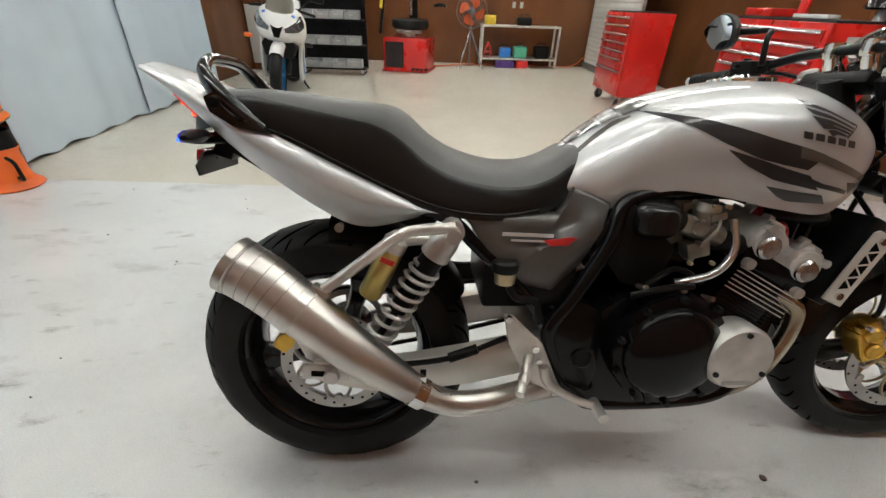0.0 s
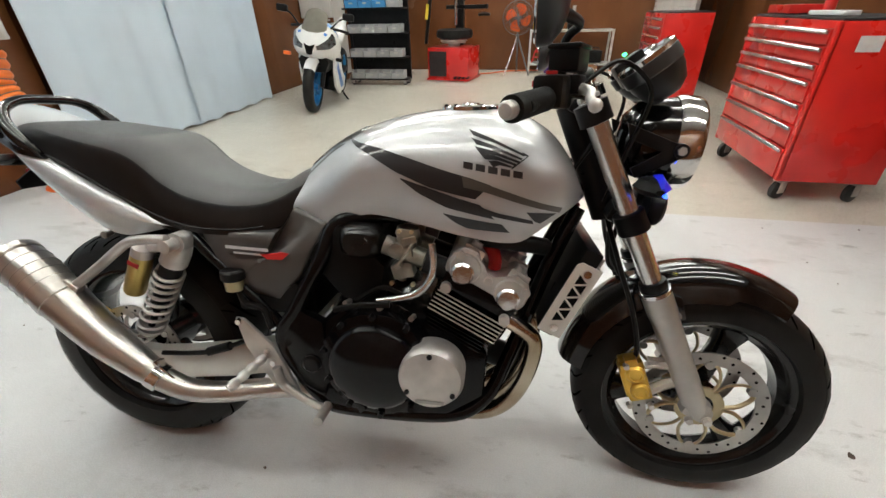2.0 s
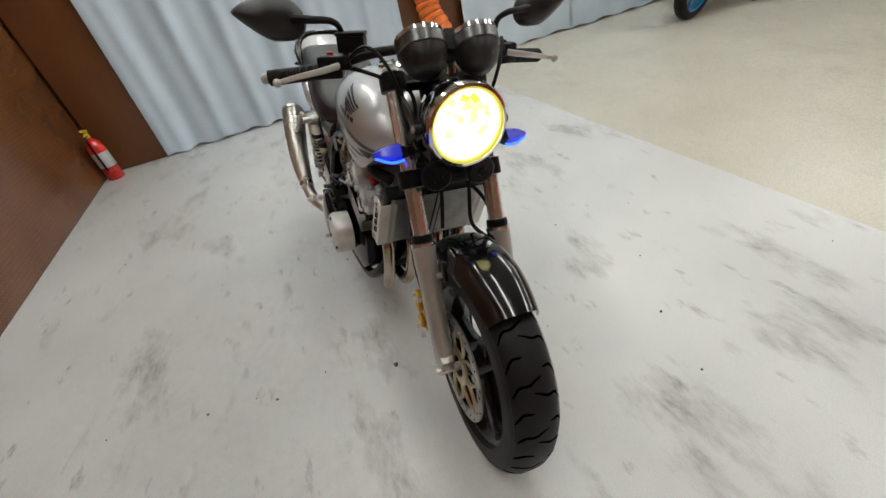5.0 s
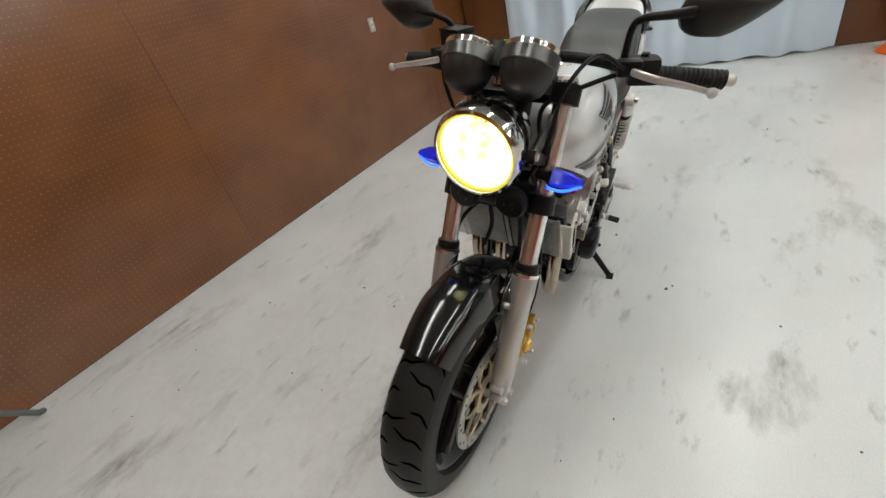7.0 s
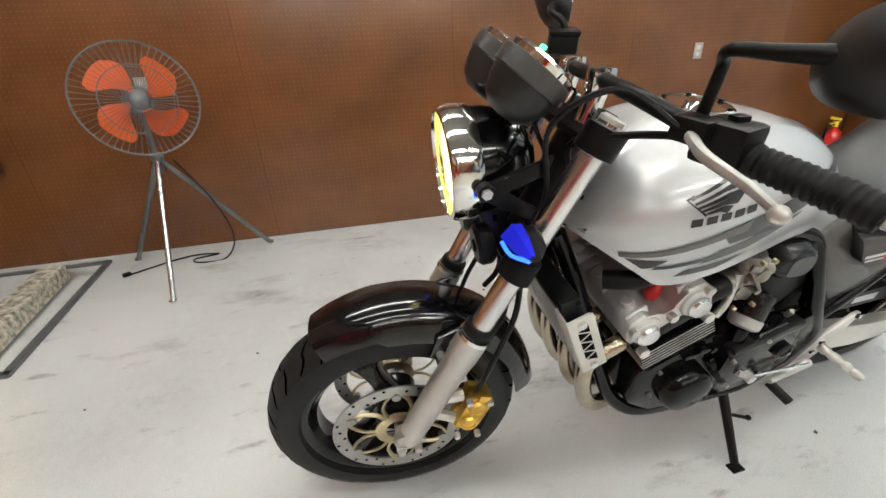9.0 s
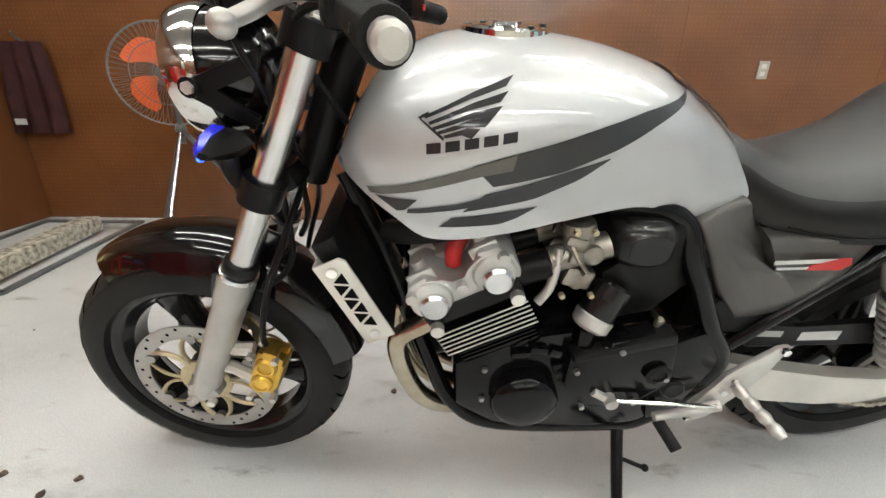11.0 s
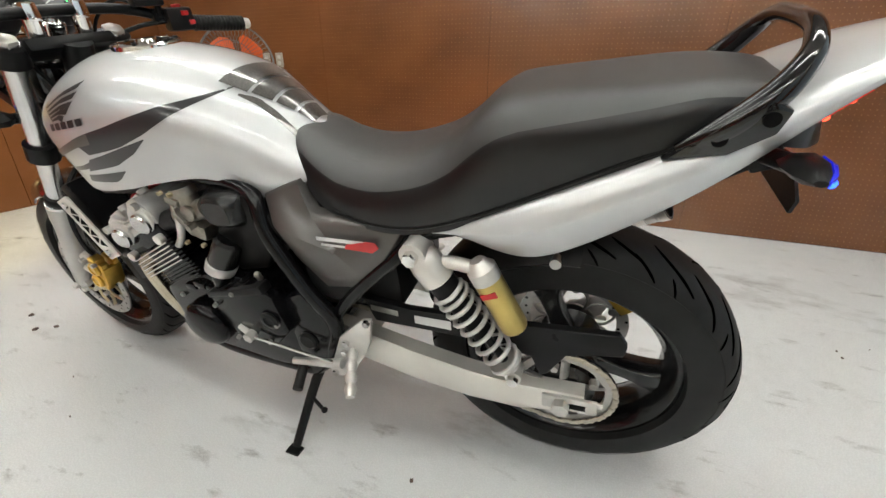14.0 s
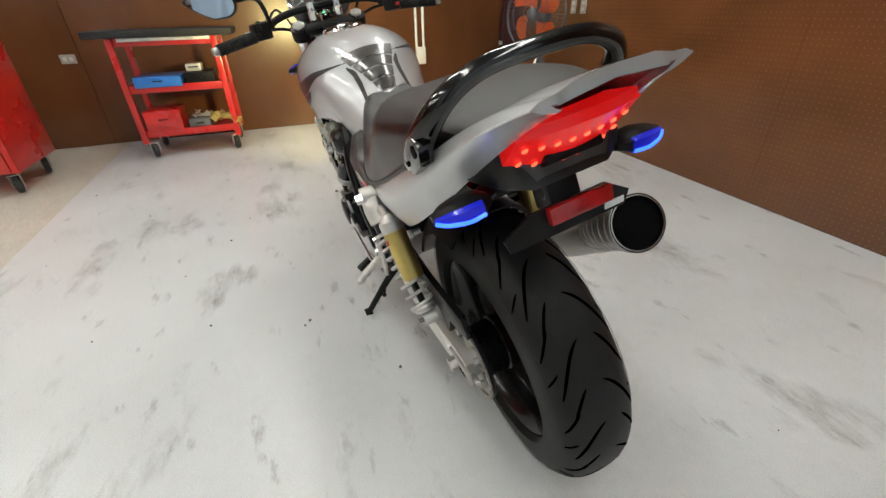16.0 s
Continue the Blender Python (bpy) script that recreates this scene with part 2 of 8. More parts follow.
def floor_material(name, base, dirt, amount):
    m = mat(name, base, 0.27, 0, 0.1, 1.3, 0.05, 260, rvar=0.3)
    t = m.node_tree
    b = t.nodes["Principled BSDF"]
    old = b.inputs["Base Color"].links[0].from_socket
    tc = t.nodes.new("ShaderNodeTexCoord")
    last = old
    for sc, rot, st, lo, hi, k, seed in ((1.6, 25, (1, 2.2, 1), 0.565, 0.74, 0.8, 3), (5.0, -40, (1, 2.6, 1), 0.60, 0.74, 0.8, 9), (0.5, 0, (1, 1, 1), 0.45, 0.8, 0.3, 5), (38.0, 10, (1, 1.6, 1), 0.74, 0.80, 0.7, 1)):
        mp = t.nodes.new("ShaderNodeMapping")
        mp.inputs["Scale"].default_value, mp.inputs["Rotation"].default_value = st, (0, 0, radians(rot))
        mp.inputs["Location"].default_value = (seed, seed * 2, 0)
        n = t.nodes.new("ShaderNodeTexNoise")
        n.inputs["Scale"].default_value, n.inputs["Detail"].default_value, n.inputs["Roughness"].default_value = sc, 8, 0.62
        r = t.nodes.new("ShaderNodeMapRange")
        r.inputs["From Min"].default_value, r.inputs["From Max"].default_value, r.inputs["To Max"].default_value = lo, hi, k * amount
        x = t.nodes.new("ShaderNodeMix")
        x.data_type = "RGBA"
        x.inputs["B"].default_value = (*dirt, 1)
        t.links.new(tc.outputs["Object"], mp.inputs[0])
        t.links.new(mp.outputs[0], n.inputs["Vector"])
        t.links.new(n.outputs[0], r.inputs["Value"])
        g = t.nodes.new("ShaderNodeTexNoise")
        g.inputs["Scale"].default_value, g.inputs["Detail"].default_value = 30.0, 6
        gr = t.nodes.new("ShaderNodeMapRange")
        gr.inputs["From Min"].default_value, gr.inputs["From Max"].default_value, gr.inputs["To Min"].default_value, gr.inputs["To Max"].default_value = 0.32, 0.66, 0.5, 1.1
        mul = t.nodes.new("ShaderNodeMath")
        mul.operation, mul.use_clamp = "MULTIPLY", True
        t.links.new(mp.outputs[0], g.inputs["Vector"])
        t.links.new(g.outputs[0], gr.inputs["Value"])
        t.links.new(r.outputs[0], mul.inputs[0])
        t.links.new(gr.outputs[0], mul.inputs[1])
        t.links.new(mul.outputs[0], x.inputs["Factor"])
        t.links.new(last, x.inputs["A"])
        last = x.outputs["Result"]
    t.links.new(last, b.inputs["Base Color"])
    return m


def pegboard_material():
    m = mat("brown_hardboard", (0.142, 0.052, 0.018), 0.22, 0, 0.22, 2.2, 0.03, 300, stretch=(1, 1, 1.6), rvar=0.1, spec=0.65)
    t = m.node_tree
    b = t.nodes["Principled BSDF"]
    old = b.inputs["Base Color"].links[0].from_socket
    tc = t.nodes.new("ShaderNodeTexCoord")
    sc = t.nodes.new("ShaderNodeVectorMath")
    sc.operation = "SCALE"
    sc.inputs["Scale"].default_value = 1 / 0.0254
    fr = t.nodes.new("ShaderNodeVectorMath")
    fr.operation = "FRACTION"
    sub = t.nodes.new("ShaderNodeVectorMath")
    sub.operation = "SUBTRACT"
    sub.inputs[1].default_value = (0.5, 0.5, 0.5)
    flat = t.nodes.new("ShaderNodeVectorMath")
    flat.operation = "MULTIPLY"
    flat.inputs[1].default_value = (1, 0, 1)
    ln = t.nodes.new("ShaderNodeVectorMath")
    ln.operation = "LENGTH"
    lt = t.nodes.new("ShaderNodeMath")
    lt.operation = "LESS_THAN"
    lt.inputs[1].default_value = 0.085
    t.links.new(tc.outputs["Object"], sc.inputs[0])
    t.links.new(sc.outputs[0], fr.inputs[0])
    t.links.new(fr.outputs[0], sub.inputs[0])
    t.links.new(sub.outputs[0], flat.inputs[0])
    t.links.new(flat.outputs[0], ln.inputs[0])
    t.links.new(ln.outputs["Value"], lt.inputs[0])
    # Peg holes are lighter dots: the light they reflect is put into the colour.
    x = t.nodes.new("ShaderNodeMix")
    x.data_type = "RGBA"
    x.inputs["B"].default_value = (0.26, 0.12, 0.05, 1)
    t.links.new(lt.outputs[0], x.inputs["Factor"])
    t.links.new(old, x.inputs["A"])
    t.links.new(x.outputs["Result"], b.inputs["Base Color"])
    return m


M_floor = floor_material("grey_white_floor_paint", (0.70, 0.71, 0.715), (0.17, 0.16, 0.15), 1.0)
M_floor2 = floor_material("beige_floor_paint", (0.62, 0.59, 0.51), (0.26, 0.22, 0.18), 0.5)
M_peg = pegboard_material()
M_wood = mat("brown_wall_panel", (0.135, 0.05, 0.018), 0.25, 0, 0.25, 1.8, 0.05, 300, stretch=(1, 1, 0.5))
M_curtain = mat("pale_blue_vinyl", (0.56, 0.66, 0.76), 0.42, 0, 0.06, 2, 0.08, 120)
M_ceiling = mat("grey_ceiling_board", (0.30, 0.30, 0.29), 0.8, 0, 0.08, 3, 0.2, 150)
M_shutter = mat("pale_shutter", (0.62, 0.61, 0.58), 0.45, 0.1, 0.1, 4)

bm = B()
box(bm, (0.5, (SOUTH + 1.66) / 2, -0.05), (6.9, 1.66 - SOUTH, 0.1))
floor = tagged(part("floor", bm, M_floor), "worn grey-white painted concrete floor with scuffs and stains", "floor", kind="structure")
bm = B()
box(bm, (0.5, (1.66 + NORTH) / 2, -0.052), (6.9, NORTH - 1.66, 0.1))
tagged(part("floor_north", bm, M_floor2), "beige painted concrete floor beside the grey bay", "floor", kind="structure")
bm = B()
box(bm, (0.5, (SOUTH + NORTH) / 2, TOP + 0.06), (7.2, NORTH - SOUTH + 0.4, 0.12))
tagged(part("ceiling", bm, M_ceiling), "plain grey workshop ceiling", "ceiling", kind="structure")


def wall(name, c, s, label, material):
    return tagged(part(name, box(B(), c, s), material), label, "wall", kind="structure")


w_south = wall("wall_south", (0.5, SOUTH - 0.07, TOP / 2), (6.9, 0.12, TOP), "brown perforated hardboard workshop wall", M_wood)
w_east = wall("wall_east", (EAST + 0.07, 3.1, TOP / 2), (0.12, 10.1, TOP), "brown panelled workshop wall", M_wood)
w_north = wall("wall_north", (0.5, NORTH + 0.07, TOP / 2), (6.9, 0.12, TOP), "brown panelled workshop wall", M_wood)
w_west = wall("wall_west", (WEST - 0.22, 3.1, TOP / 2), (0.12, 10.1, TOP), "brown panelled workshop wall", M_wood)
# hardboard sheets with fine joints
x = -2.9
while x < EAST:
    w = min(1.22, EAST - x)
    part("panel", box(B(), (x + w / 2, SOUTH - 0.006, TOP / 2), (w - 0.0012, 0.01, TOP - 0.004)), M_peg, w_south)
    x += 1.22
for nm, parent, ax, at, lo, hi in (("e", w_east, 0, EAST + 0.006, SOUTH, NORTH), ("n", w_north, 1, NORTH + 0.006, -2.9, EAST), ("w", w_west, 0, WEST - 0.156, SOUTH, NORTH)):
    x = lo
    while x < hi - 0.01:
        w = min(1.22, hi - x)
        c, s = ((at, x + w / 2, TOP / 2), (0.01, w - 0.004, TOP - 0.004)) if ax == 0 else ((x + w / 2, at, TOP / 2), (w - 0.004, 0.01, TOP - 0.004))
        part("panel", box(B(), c, s), M_wood, parent)
        x += 1.22
# the brown return beside the near curtain
bm = box(B(), (-2.52, -1.62, TOP / 2), (0.1, 0.5, TOP), bev=0.004)
tagged(part("wall_return", bm, M_wood), "brown panelled wall return beside the curtain", "wall", kind="structure")
bm = box(B(), (-2.66, 1.535, TOP / 2), (0.1, 0.77, TOP), bev=0.004)
tagged(part("wall_pier", bm, M_wood), "brown panelled pier between two curtains", "wall", kind="structure")


def curtain(name, x0, y0, x1, y1, folds, amp, label):
    bm = B()
    n = int(abs(y1 - y0) / 0.03)
    rows = []
    for side in (0, 1):
        for z in (0.015, 0.5, 1.2, 2.0, 2.75):
            row = []
            for k in range(n + 1):
                f = k / n
                y = y0 + (y1 - y0) * f
                a = amp * (0.75 + 0.25 * z / 2.75)
                dx = a * (math.sin(f * folds * math.tau) + 0.45 * math.sin(f * folds * 2.3 * math.tau + 1.1 + z * 0.2) + 0.3 * math.sin(f * folds * 0.37 * math.tau + 2))
                row.append((x0 + (x1 - x0) * f + dx - side * 0.006, y + 0.01 * math.sin(f * folds * math.tau + 1), z + (0.012 * math.sin(f * folds * 1.7 * math.tau) if z < 0.1 else 0)))
            rows.append(row)
    loft(bm, rows[:5], caps=False, ring_closed=False)
    loft(bm, rows[5:], caps=False, ring_closed=False)
    ob = tagged(part(name, bm, M_curtain, angle=80), label, "curtain")
    rail = part("rail", box(B(), ((x0 + x1) / 2, (y0 + y1) / 2, 2.77), (0.05, abs(y1 - y0), 0.04), bev=0.004), M_alu, ob)
    return ob


curtain("welding_curtain", -2.44, -1.38, -2.52, 1.2, 6, 0.035, "pale blue vinyl curtain hanging in soft folds to the floor")
curtain("welding_curtain", -2.545, 1.90, -2.62, 3.36, 2.2, 0.012, "pale blue vinyl curtain sheet hanging almost flat")
curtain("welding_curtain", -2.58, 3.33, -2.66, 4.92, 2.2, 0.012, "pale blue vinyl curtain sheet hanging almost flat")

# ceiling lamps: rows of bare tubes
M_lamp = glow("fluorescent_tube", (0.985, 0.99, 0.93), 25.5)
def ceiling_lamp(m):
    ob = thing("ceiling_light", m, "white fluorescent batten with two lit tubes", "ceiling light", "ceiling lights")
    part("housing", box(B(), (0, 0, -0.03), (2.44, 0.16, 0.06), bev=0.008), M_white, ob)
    for y in (-0.045, 0.045):
        part("tube", cyl(B(), (-1.2, y, -0.082), (1.2, y, -0.082), 0.018, n=8), M_lamp, ob)
    return ob
lamp = ceiling_lamp(pose(-0.9, -0.55, TOP))
for x, y in ((1.9, -0.55), (-0.9, 0.9), (1.9, 0.9), (-0.9, 3.2), (1.9, 3.2), (-0.9, 5.8), (1.9, 5.8), (-0.9, 7.5), (1.9, 7.5)):
    copy_thing(lamp, pose(x, y, TOP))

# ---- the motorcycle: forward is +x, its left is +y, the rear wheel stands at the origin ----
bike = thing("motorcycle", pose(0, -0.075, 0, 0, 0, 2.4) @ pose(0, 0, 0, -12, 0, 0), "silver and charcoal naked motorcycle on its side stand, headlamp lit", "motorcycle")
STEER = Matrix.Translation((1.12, 0, 0.9)) @ Matrix.Rotation(radians(-4.5), 4, Vector((-0.42, 0, 0.907))) @ Matrix.Translation((-1.12, 0, -0.9))


SINGLY = {"bolt", "bobbin", "head_bolt", "cam_cap", "screw", "sprocket_bolt", "cable_guide", "bolt_recess", "slot", "switch", "led", "guard_slat", "weld_ring", "polished_edge", "lit_facet", "carrier_arm"}


def pieces(bm):
    """The separate shells of a bmesh, each as a bmesh of its own."""
    bm.verts.index_update()
    seen, out = set(), []
    for v in bm.verts:
        if v.index in seen:
            continue
        todo, shell = [v], []
        seen.add(v.index)
        while todo:
            w = todo.pop()
            shell.append(w)
            for e in w.link_edges:
                o = e.other_vert(w)
                if o.index not in seen:
                    seen.add(o.index)
                    todo.append(o)
        b = bmesh.new()
        at = {w.index: b.verts.new(w.co) for w in shell}
        for fc in {fc for w in shell for fc in w.link_faces}:
            b.faces.new([at[w.index] for w in fc.verts])
        out.append(b)
    return out


def bpart(name, bm, material, parent=None, label="", steer=False, angle=38):
    if steer:
        bm.transform(STEER)
    if name in SINGLY:
        for b in pieces(bm):
            ob = part(name, b, material, parent or bike, label, angle)
        return ob
    return part(name, bm, material, parent or bike, label, angle)


def bolts(bm, pts, r, h, axis=(0, 1, 0)):
    for p in pts:
        p = Vector(p)
        cyl(bm, p, p + Vector(axis).normalized() * h, r, r * 0.9, n=6)
    return bm


def arc(c, r, a0, a1, n, y=0.0):
    return [(c[0] + r * math.cos(radians(a0 + (a1 - a0) * k / n)), y, c[1] + r * math.sin(radians(a0 + (a1 - a0) * k / n))) for k in range(n + 1)]


FX, FZ, RZ, RY = 1.415, 0.281, 0.307, -0.013


def tyre(name, c, r, w, h, steer, grooves, label):
    """A tyre whose tread grooves are near-black strips on its surface, their shade put into the colour, each a line of
    (angle, share of the half width).
    """
    rim_r, o = r - h, Vector(c)

    def at(th, s):
        a = math.acos(max(-1, min(1, -s)))
        q = rim_r + h * math.sin(a) ** 0.6
        return o + Vector((q * math.cos(th), w / 2 * math.copysign(abs(s) ** 0.8, s), q * math.sin(th)))
    n, m = 200, 44
    bm = B()
    vs = []
    for i in range(n):
        th = math.tau * i / n
        ring = [at(th, -math.cos(math.pi * j / m)) for j in range(m + 1)]
        ring += [o + Vector(((rim_r - 0.005) * math.cos(th), y, (rim_r - 0.005) * math.sin(th))) for y in (w * 0.36, -w * 0.36)]
        vs.append([bm.verts.new(p) for p in ring])
    q = len(vs[0])
    for i in range(n):
        for j in range(q):
            bm.faces.new((vs[i][j], vs[i][(j + 1) % q], vs[(i + 1) % n][(j + 1) % q], vs[(i + 1) % n][j]))
    ob = bpart(name, bm, M_rubber, None, label, steer, 45)
    # wear ribs on the side walls
    bm = B()
    for s in (-1, 1):
        for k in (0.28, 0.62):
            lathe(bm, [(rim_r + h * k, s * (w * 0.488 - 0.004 * k)), (rim_r + h * k + 0.001, s * (w * 0.5 - 0.006 * k)), (rim_r + h * k + 0.002, s * (w * 0.488 - 0.004 * k))], o, (0, 1, 0), 90, closed=True)
    bpart("side_rib", bm, M_rubber, ob, "", steer)["kind"] = "stuff"
    # strips lie on the rubber; their near-black paints the shade of cut grooves
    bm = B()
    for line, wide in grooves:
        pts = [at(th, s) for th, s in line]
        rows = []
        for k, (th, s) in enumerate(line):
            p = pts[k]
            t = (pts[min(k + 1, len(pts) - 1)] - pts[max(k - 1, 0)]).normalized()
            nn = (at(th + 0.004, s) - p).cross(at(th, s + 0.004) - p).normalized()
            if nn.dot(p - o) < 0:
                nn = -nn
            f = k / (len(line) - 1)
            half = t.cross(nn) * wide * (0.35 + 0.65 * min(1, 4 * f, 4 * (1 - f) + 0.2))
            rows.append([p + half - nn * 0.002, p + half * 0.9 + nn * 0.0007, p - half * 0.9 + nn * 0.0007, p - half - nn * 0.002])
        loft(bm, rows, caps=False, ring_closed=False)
    bpart("tread_groove_shade", bm, M_groove_shade, ob, "", steer)["kind"] = "stuff"
    return ob


def rear_tread():
    out, p = [], math.tau / 13
    for k in range(13):
        for sg, sh in ((1, 0.0), (-1, 0.5)):
            for off, a0, a1, k1, k2, wide in ((0.0, 0.06, 0.74, 0.16, 0.34, 0.0031), (0.42, 0.24, 0.62, 0.16, 0.34, 0.0028), (0.62, 0.5, 0.86, 0.05, 0.28, 0.0026), (0.12, 0.66, 0.9, 0.0, 0.2, 0.0022)):
                line = []
                for j in range(15):
                    q = a0 + (a1 - a0) * j / 14
                    line.append(((k + off + sh) * p + k1 * q + k2 * q * q, sg * q))
                out.append((line, wide))
    return out


def front_tread():
    out, n = [], 30
    for k in range(n):
        for sg in (1, -1):
            a0, a1 = ((-0.12, 0.82) if (k + (sg > 0)) % 2 else (0.22, 0.86))
            line = []
            for j in range(17):
                q = a0 + (a1 - a0) * j / 16
                line.append((math.tau * (k + (0.5 if sg > 0 else 0)) / n - 0.17 * q * q - 0.022 * math.sin(q * 7.5), sg * q))
            out.append((line, 0.003))
    return out


def rim(c, rr, w, steer, spokes, hub_r, hub_w):
    o = Vector(c)
    bm = lathe(B(), [(rr + 0.004, -w * 0.40), (rr - 0.010, -w * 0.41), (rr - 0.016, -w * 0.38), (rr - 0.022, -w * 0.30), (rr - 0.034, -w * 0.18), (rr - 0.034, w * 0.18), (rr - 0.022, w * 0.30), (rr - 0.016, w * 0.38), (rr - 0.010, w * 0.41), (rr + 0.004, w * 0.40), (rr - 0.008, w * 0.32), (rr - 0.022, w * 0.16), (rr - 0.022, -w * 0.16), (rr - 0.008, -w * 0.32)], o, (0, 1, 0), 72, closed=True)
    ob = bpart("wheel_rim", bm, M_wheel, None, "gloss black cast wheel rim", steer)
    for a in spokes:
        d = Vector((math.cos(radians(a)), 0, math.sin(radians(a))))
        t = Vector((-d.z, 0, d.x))
        rings = []
        for k in range(9):
            f = k / 8
            q = hub_r * 0.8 + (rr - 0.02 - hub_r * 0.8) * f
            hw = 0.026 - 0.008 * math.sin(f * math.pi) + 0.014 * f ** 3
            hy = 0.024 + 0.006 * f
            ring = []
            for i in range(12):
                an = math.tau * i / 12
                cx, cy = math.cos(an), math.sin(an)
                ring.append(o + d * q + t * hw * math.copysign(abs(cx) ** 0.6, cx) + Vector((0, hy * math.copysign(abs(cy) ** 0.6, cy), 0)))
            rings.append(ring)
        bpart("spoke", loft(B(), rings), M_wheel, ob, "", steer)
    bpart("hub", lathe(B(), [(0.016, -hub_w - 0.01), (hub_r * 0.7, -hub_w), (hub_r, -hub_w * 0.8), (hub_r * 0.85, 0), (hub_r, hub_w * 0.8), (hub_r * 0.7, hub_w), (0.016, hub_w + 0.01)], o, (0, 1, 0), 32), M_wheel, ob, "", steer)
    return ob


def disc(c, r, y, steer, carrier, holes=36, label="drilled steel brake disc"):
    o = Vector((c[0], y, c[2]))
    bm = lathe(B(), [(r, -0.002), (r, 0.002), (r * 0.79, 0.002), (r * 0.79, -0.002)], o, (0, 1, 0), 72, closed=True)
    ob = bpart("brake_disc", bm, M_disc, None, label, steer)
    # solid dark studs stand for the shade in the drilled holes
    bm = B()
    for k in range(holes):
        a = math.tau * k / holes
        q = r * (0.83, 0.895, 0.955)[k % 3]
        p = o + Vector((q * math.cos(a), 0, q * math.sin(a)))
        cyl(bm, p - Vector((0, 0.0025, 0)), p + Vector((0, 0.0025, 0)), 0.0036, n=8)
    bpart("drill_hole_shade", bm, M_dark, ob, "", steer)["kind"] = "stuff"
    bm = lathe(B(), [(0.052, -0.003), (0.052, 0.003), (0.03, 0.003), (0.03, -0.003)], o, (0, 1, 0), 32, closed=True)
    ring_ob = bpart("carrier", bm, carrier, ob, "pale gold disc carrier", steer)
    bm = B()
    for k in range(6):
        for sg in (-1, 1):
            a = math.tau * (k + 0.5) / 6
            p = o + Vector((0.046 * math.cos(a + sg * 0.45), 0, 0.046 * math.sin(a + sg * 0.45)))
            q = o + Vector((r * 0.79 * math.cos(a + sg * 0.12), 0, r * 0.79 * math.sin(a + sg * 0.12)))
            side = Vector((-math.sin(a), 0, math.cos(a))) * sg
            tube(bm, [p, (p * 0.6 + q * 0.4) + side * 0.012, (p * 0.2 + q * 0.8) + side * 0.009, q], 0.0048, 8, 3, flat=0.7)
    bpart("carrier_arm", bm, carrier, ob, "", steer)
    bm = B()
    for k in range(6):
        a = math.tau * (k + 0.5) / 6
        p = o + Vector((r * 0.78 * math.cos(a), 0, r * 0.78 * math.sin(a)))
        cyl(bm, p - Vector((0, 0.005, 0)), p + Vector((0, 0.005, 0)), 0.0095, n=14)
    bpart("bobbin", bm, M_disc, ob, "", steer)
    return ob


tyre("front_tyre", (FX, 0, FZ), 0.278, 0.118, 0.068, True, front_tread(), "black front road tyre with wavy tread grooves")
rim((FX, 0, FZ), 0.210, 0.116, True, (70, 190, 310), 0.05, 0.05)
tyre("rear_tyre", (0, RY, RZ), 0.309, 0.152, 0.092, False, rear_tread(), "wide black rear road tyre with curved tread grooves")
rim((0, RY, RZ), 0.217, 0.150, False, (71, 191, 311), 0.065, 0.06)
for s in (-1, 1):
    disc((FX, 0, FZ), 0.142, s * 0.072, True, M_goldpale)
disc((0, 0, RZ), 0.122, -0.095, False, M_disc, 30)
bm = cyl(B(), (FX, -0.125, FZ), (FX, 0.125, FZ), 0.011, n=12)
bpart("front_axle", bm, M_alu, None, "", True)
bpart("rear_axle", cyl(B(), (0, -0.15, RZ), (0, 0.15, RZ), 0.0125, n=12), M_alu)
bpart("sprocket_carrier", cyl(B(), (0, 0.02, RZ), (0, 0.094, RZ), 0.06, n=28), M_wheel)

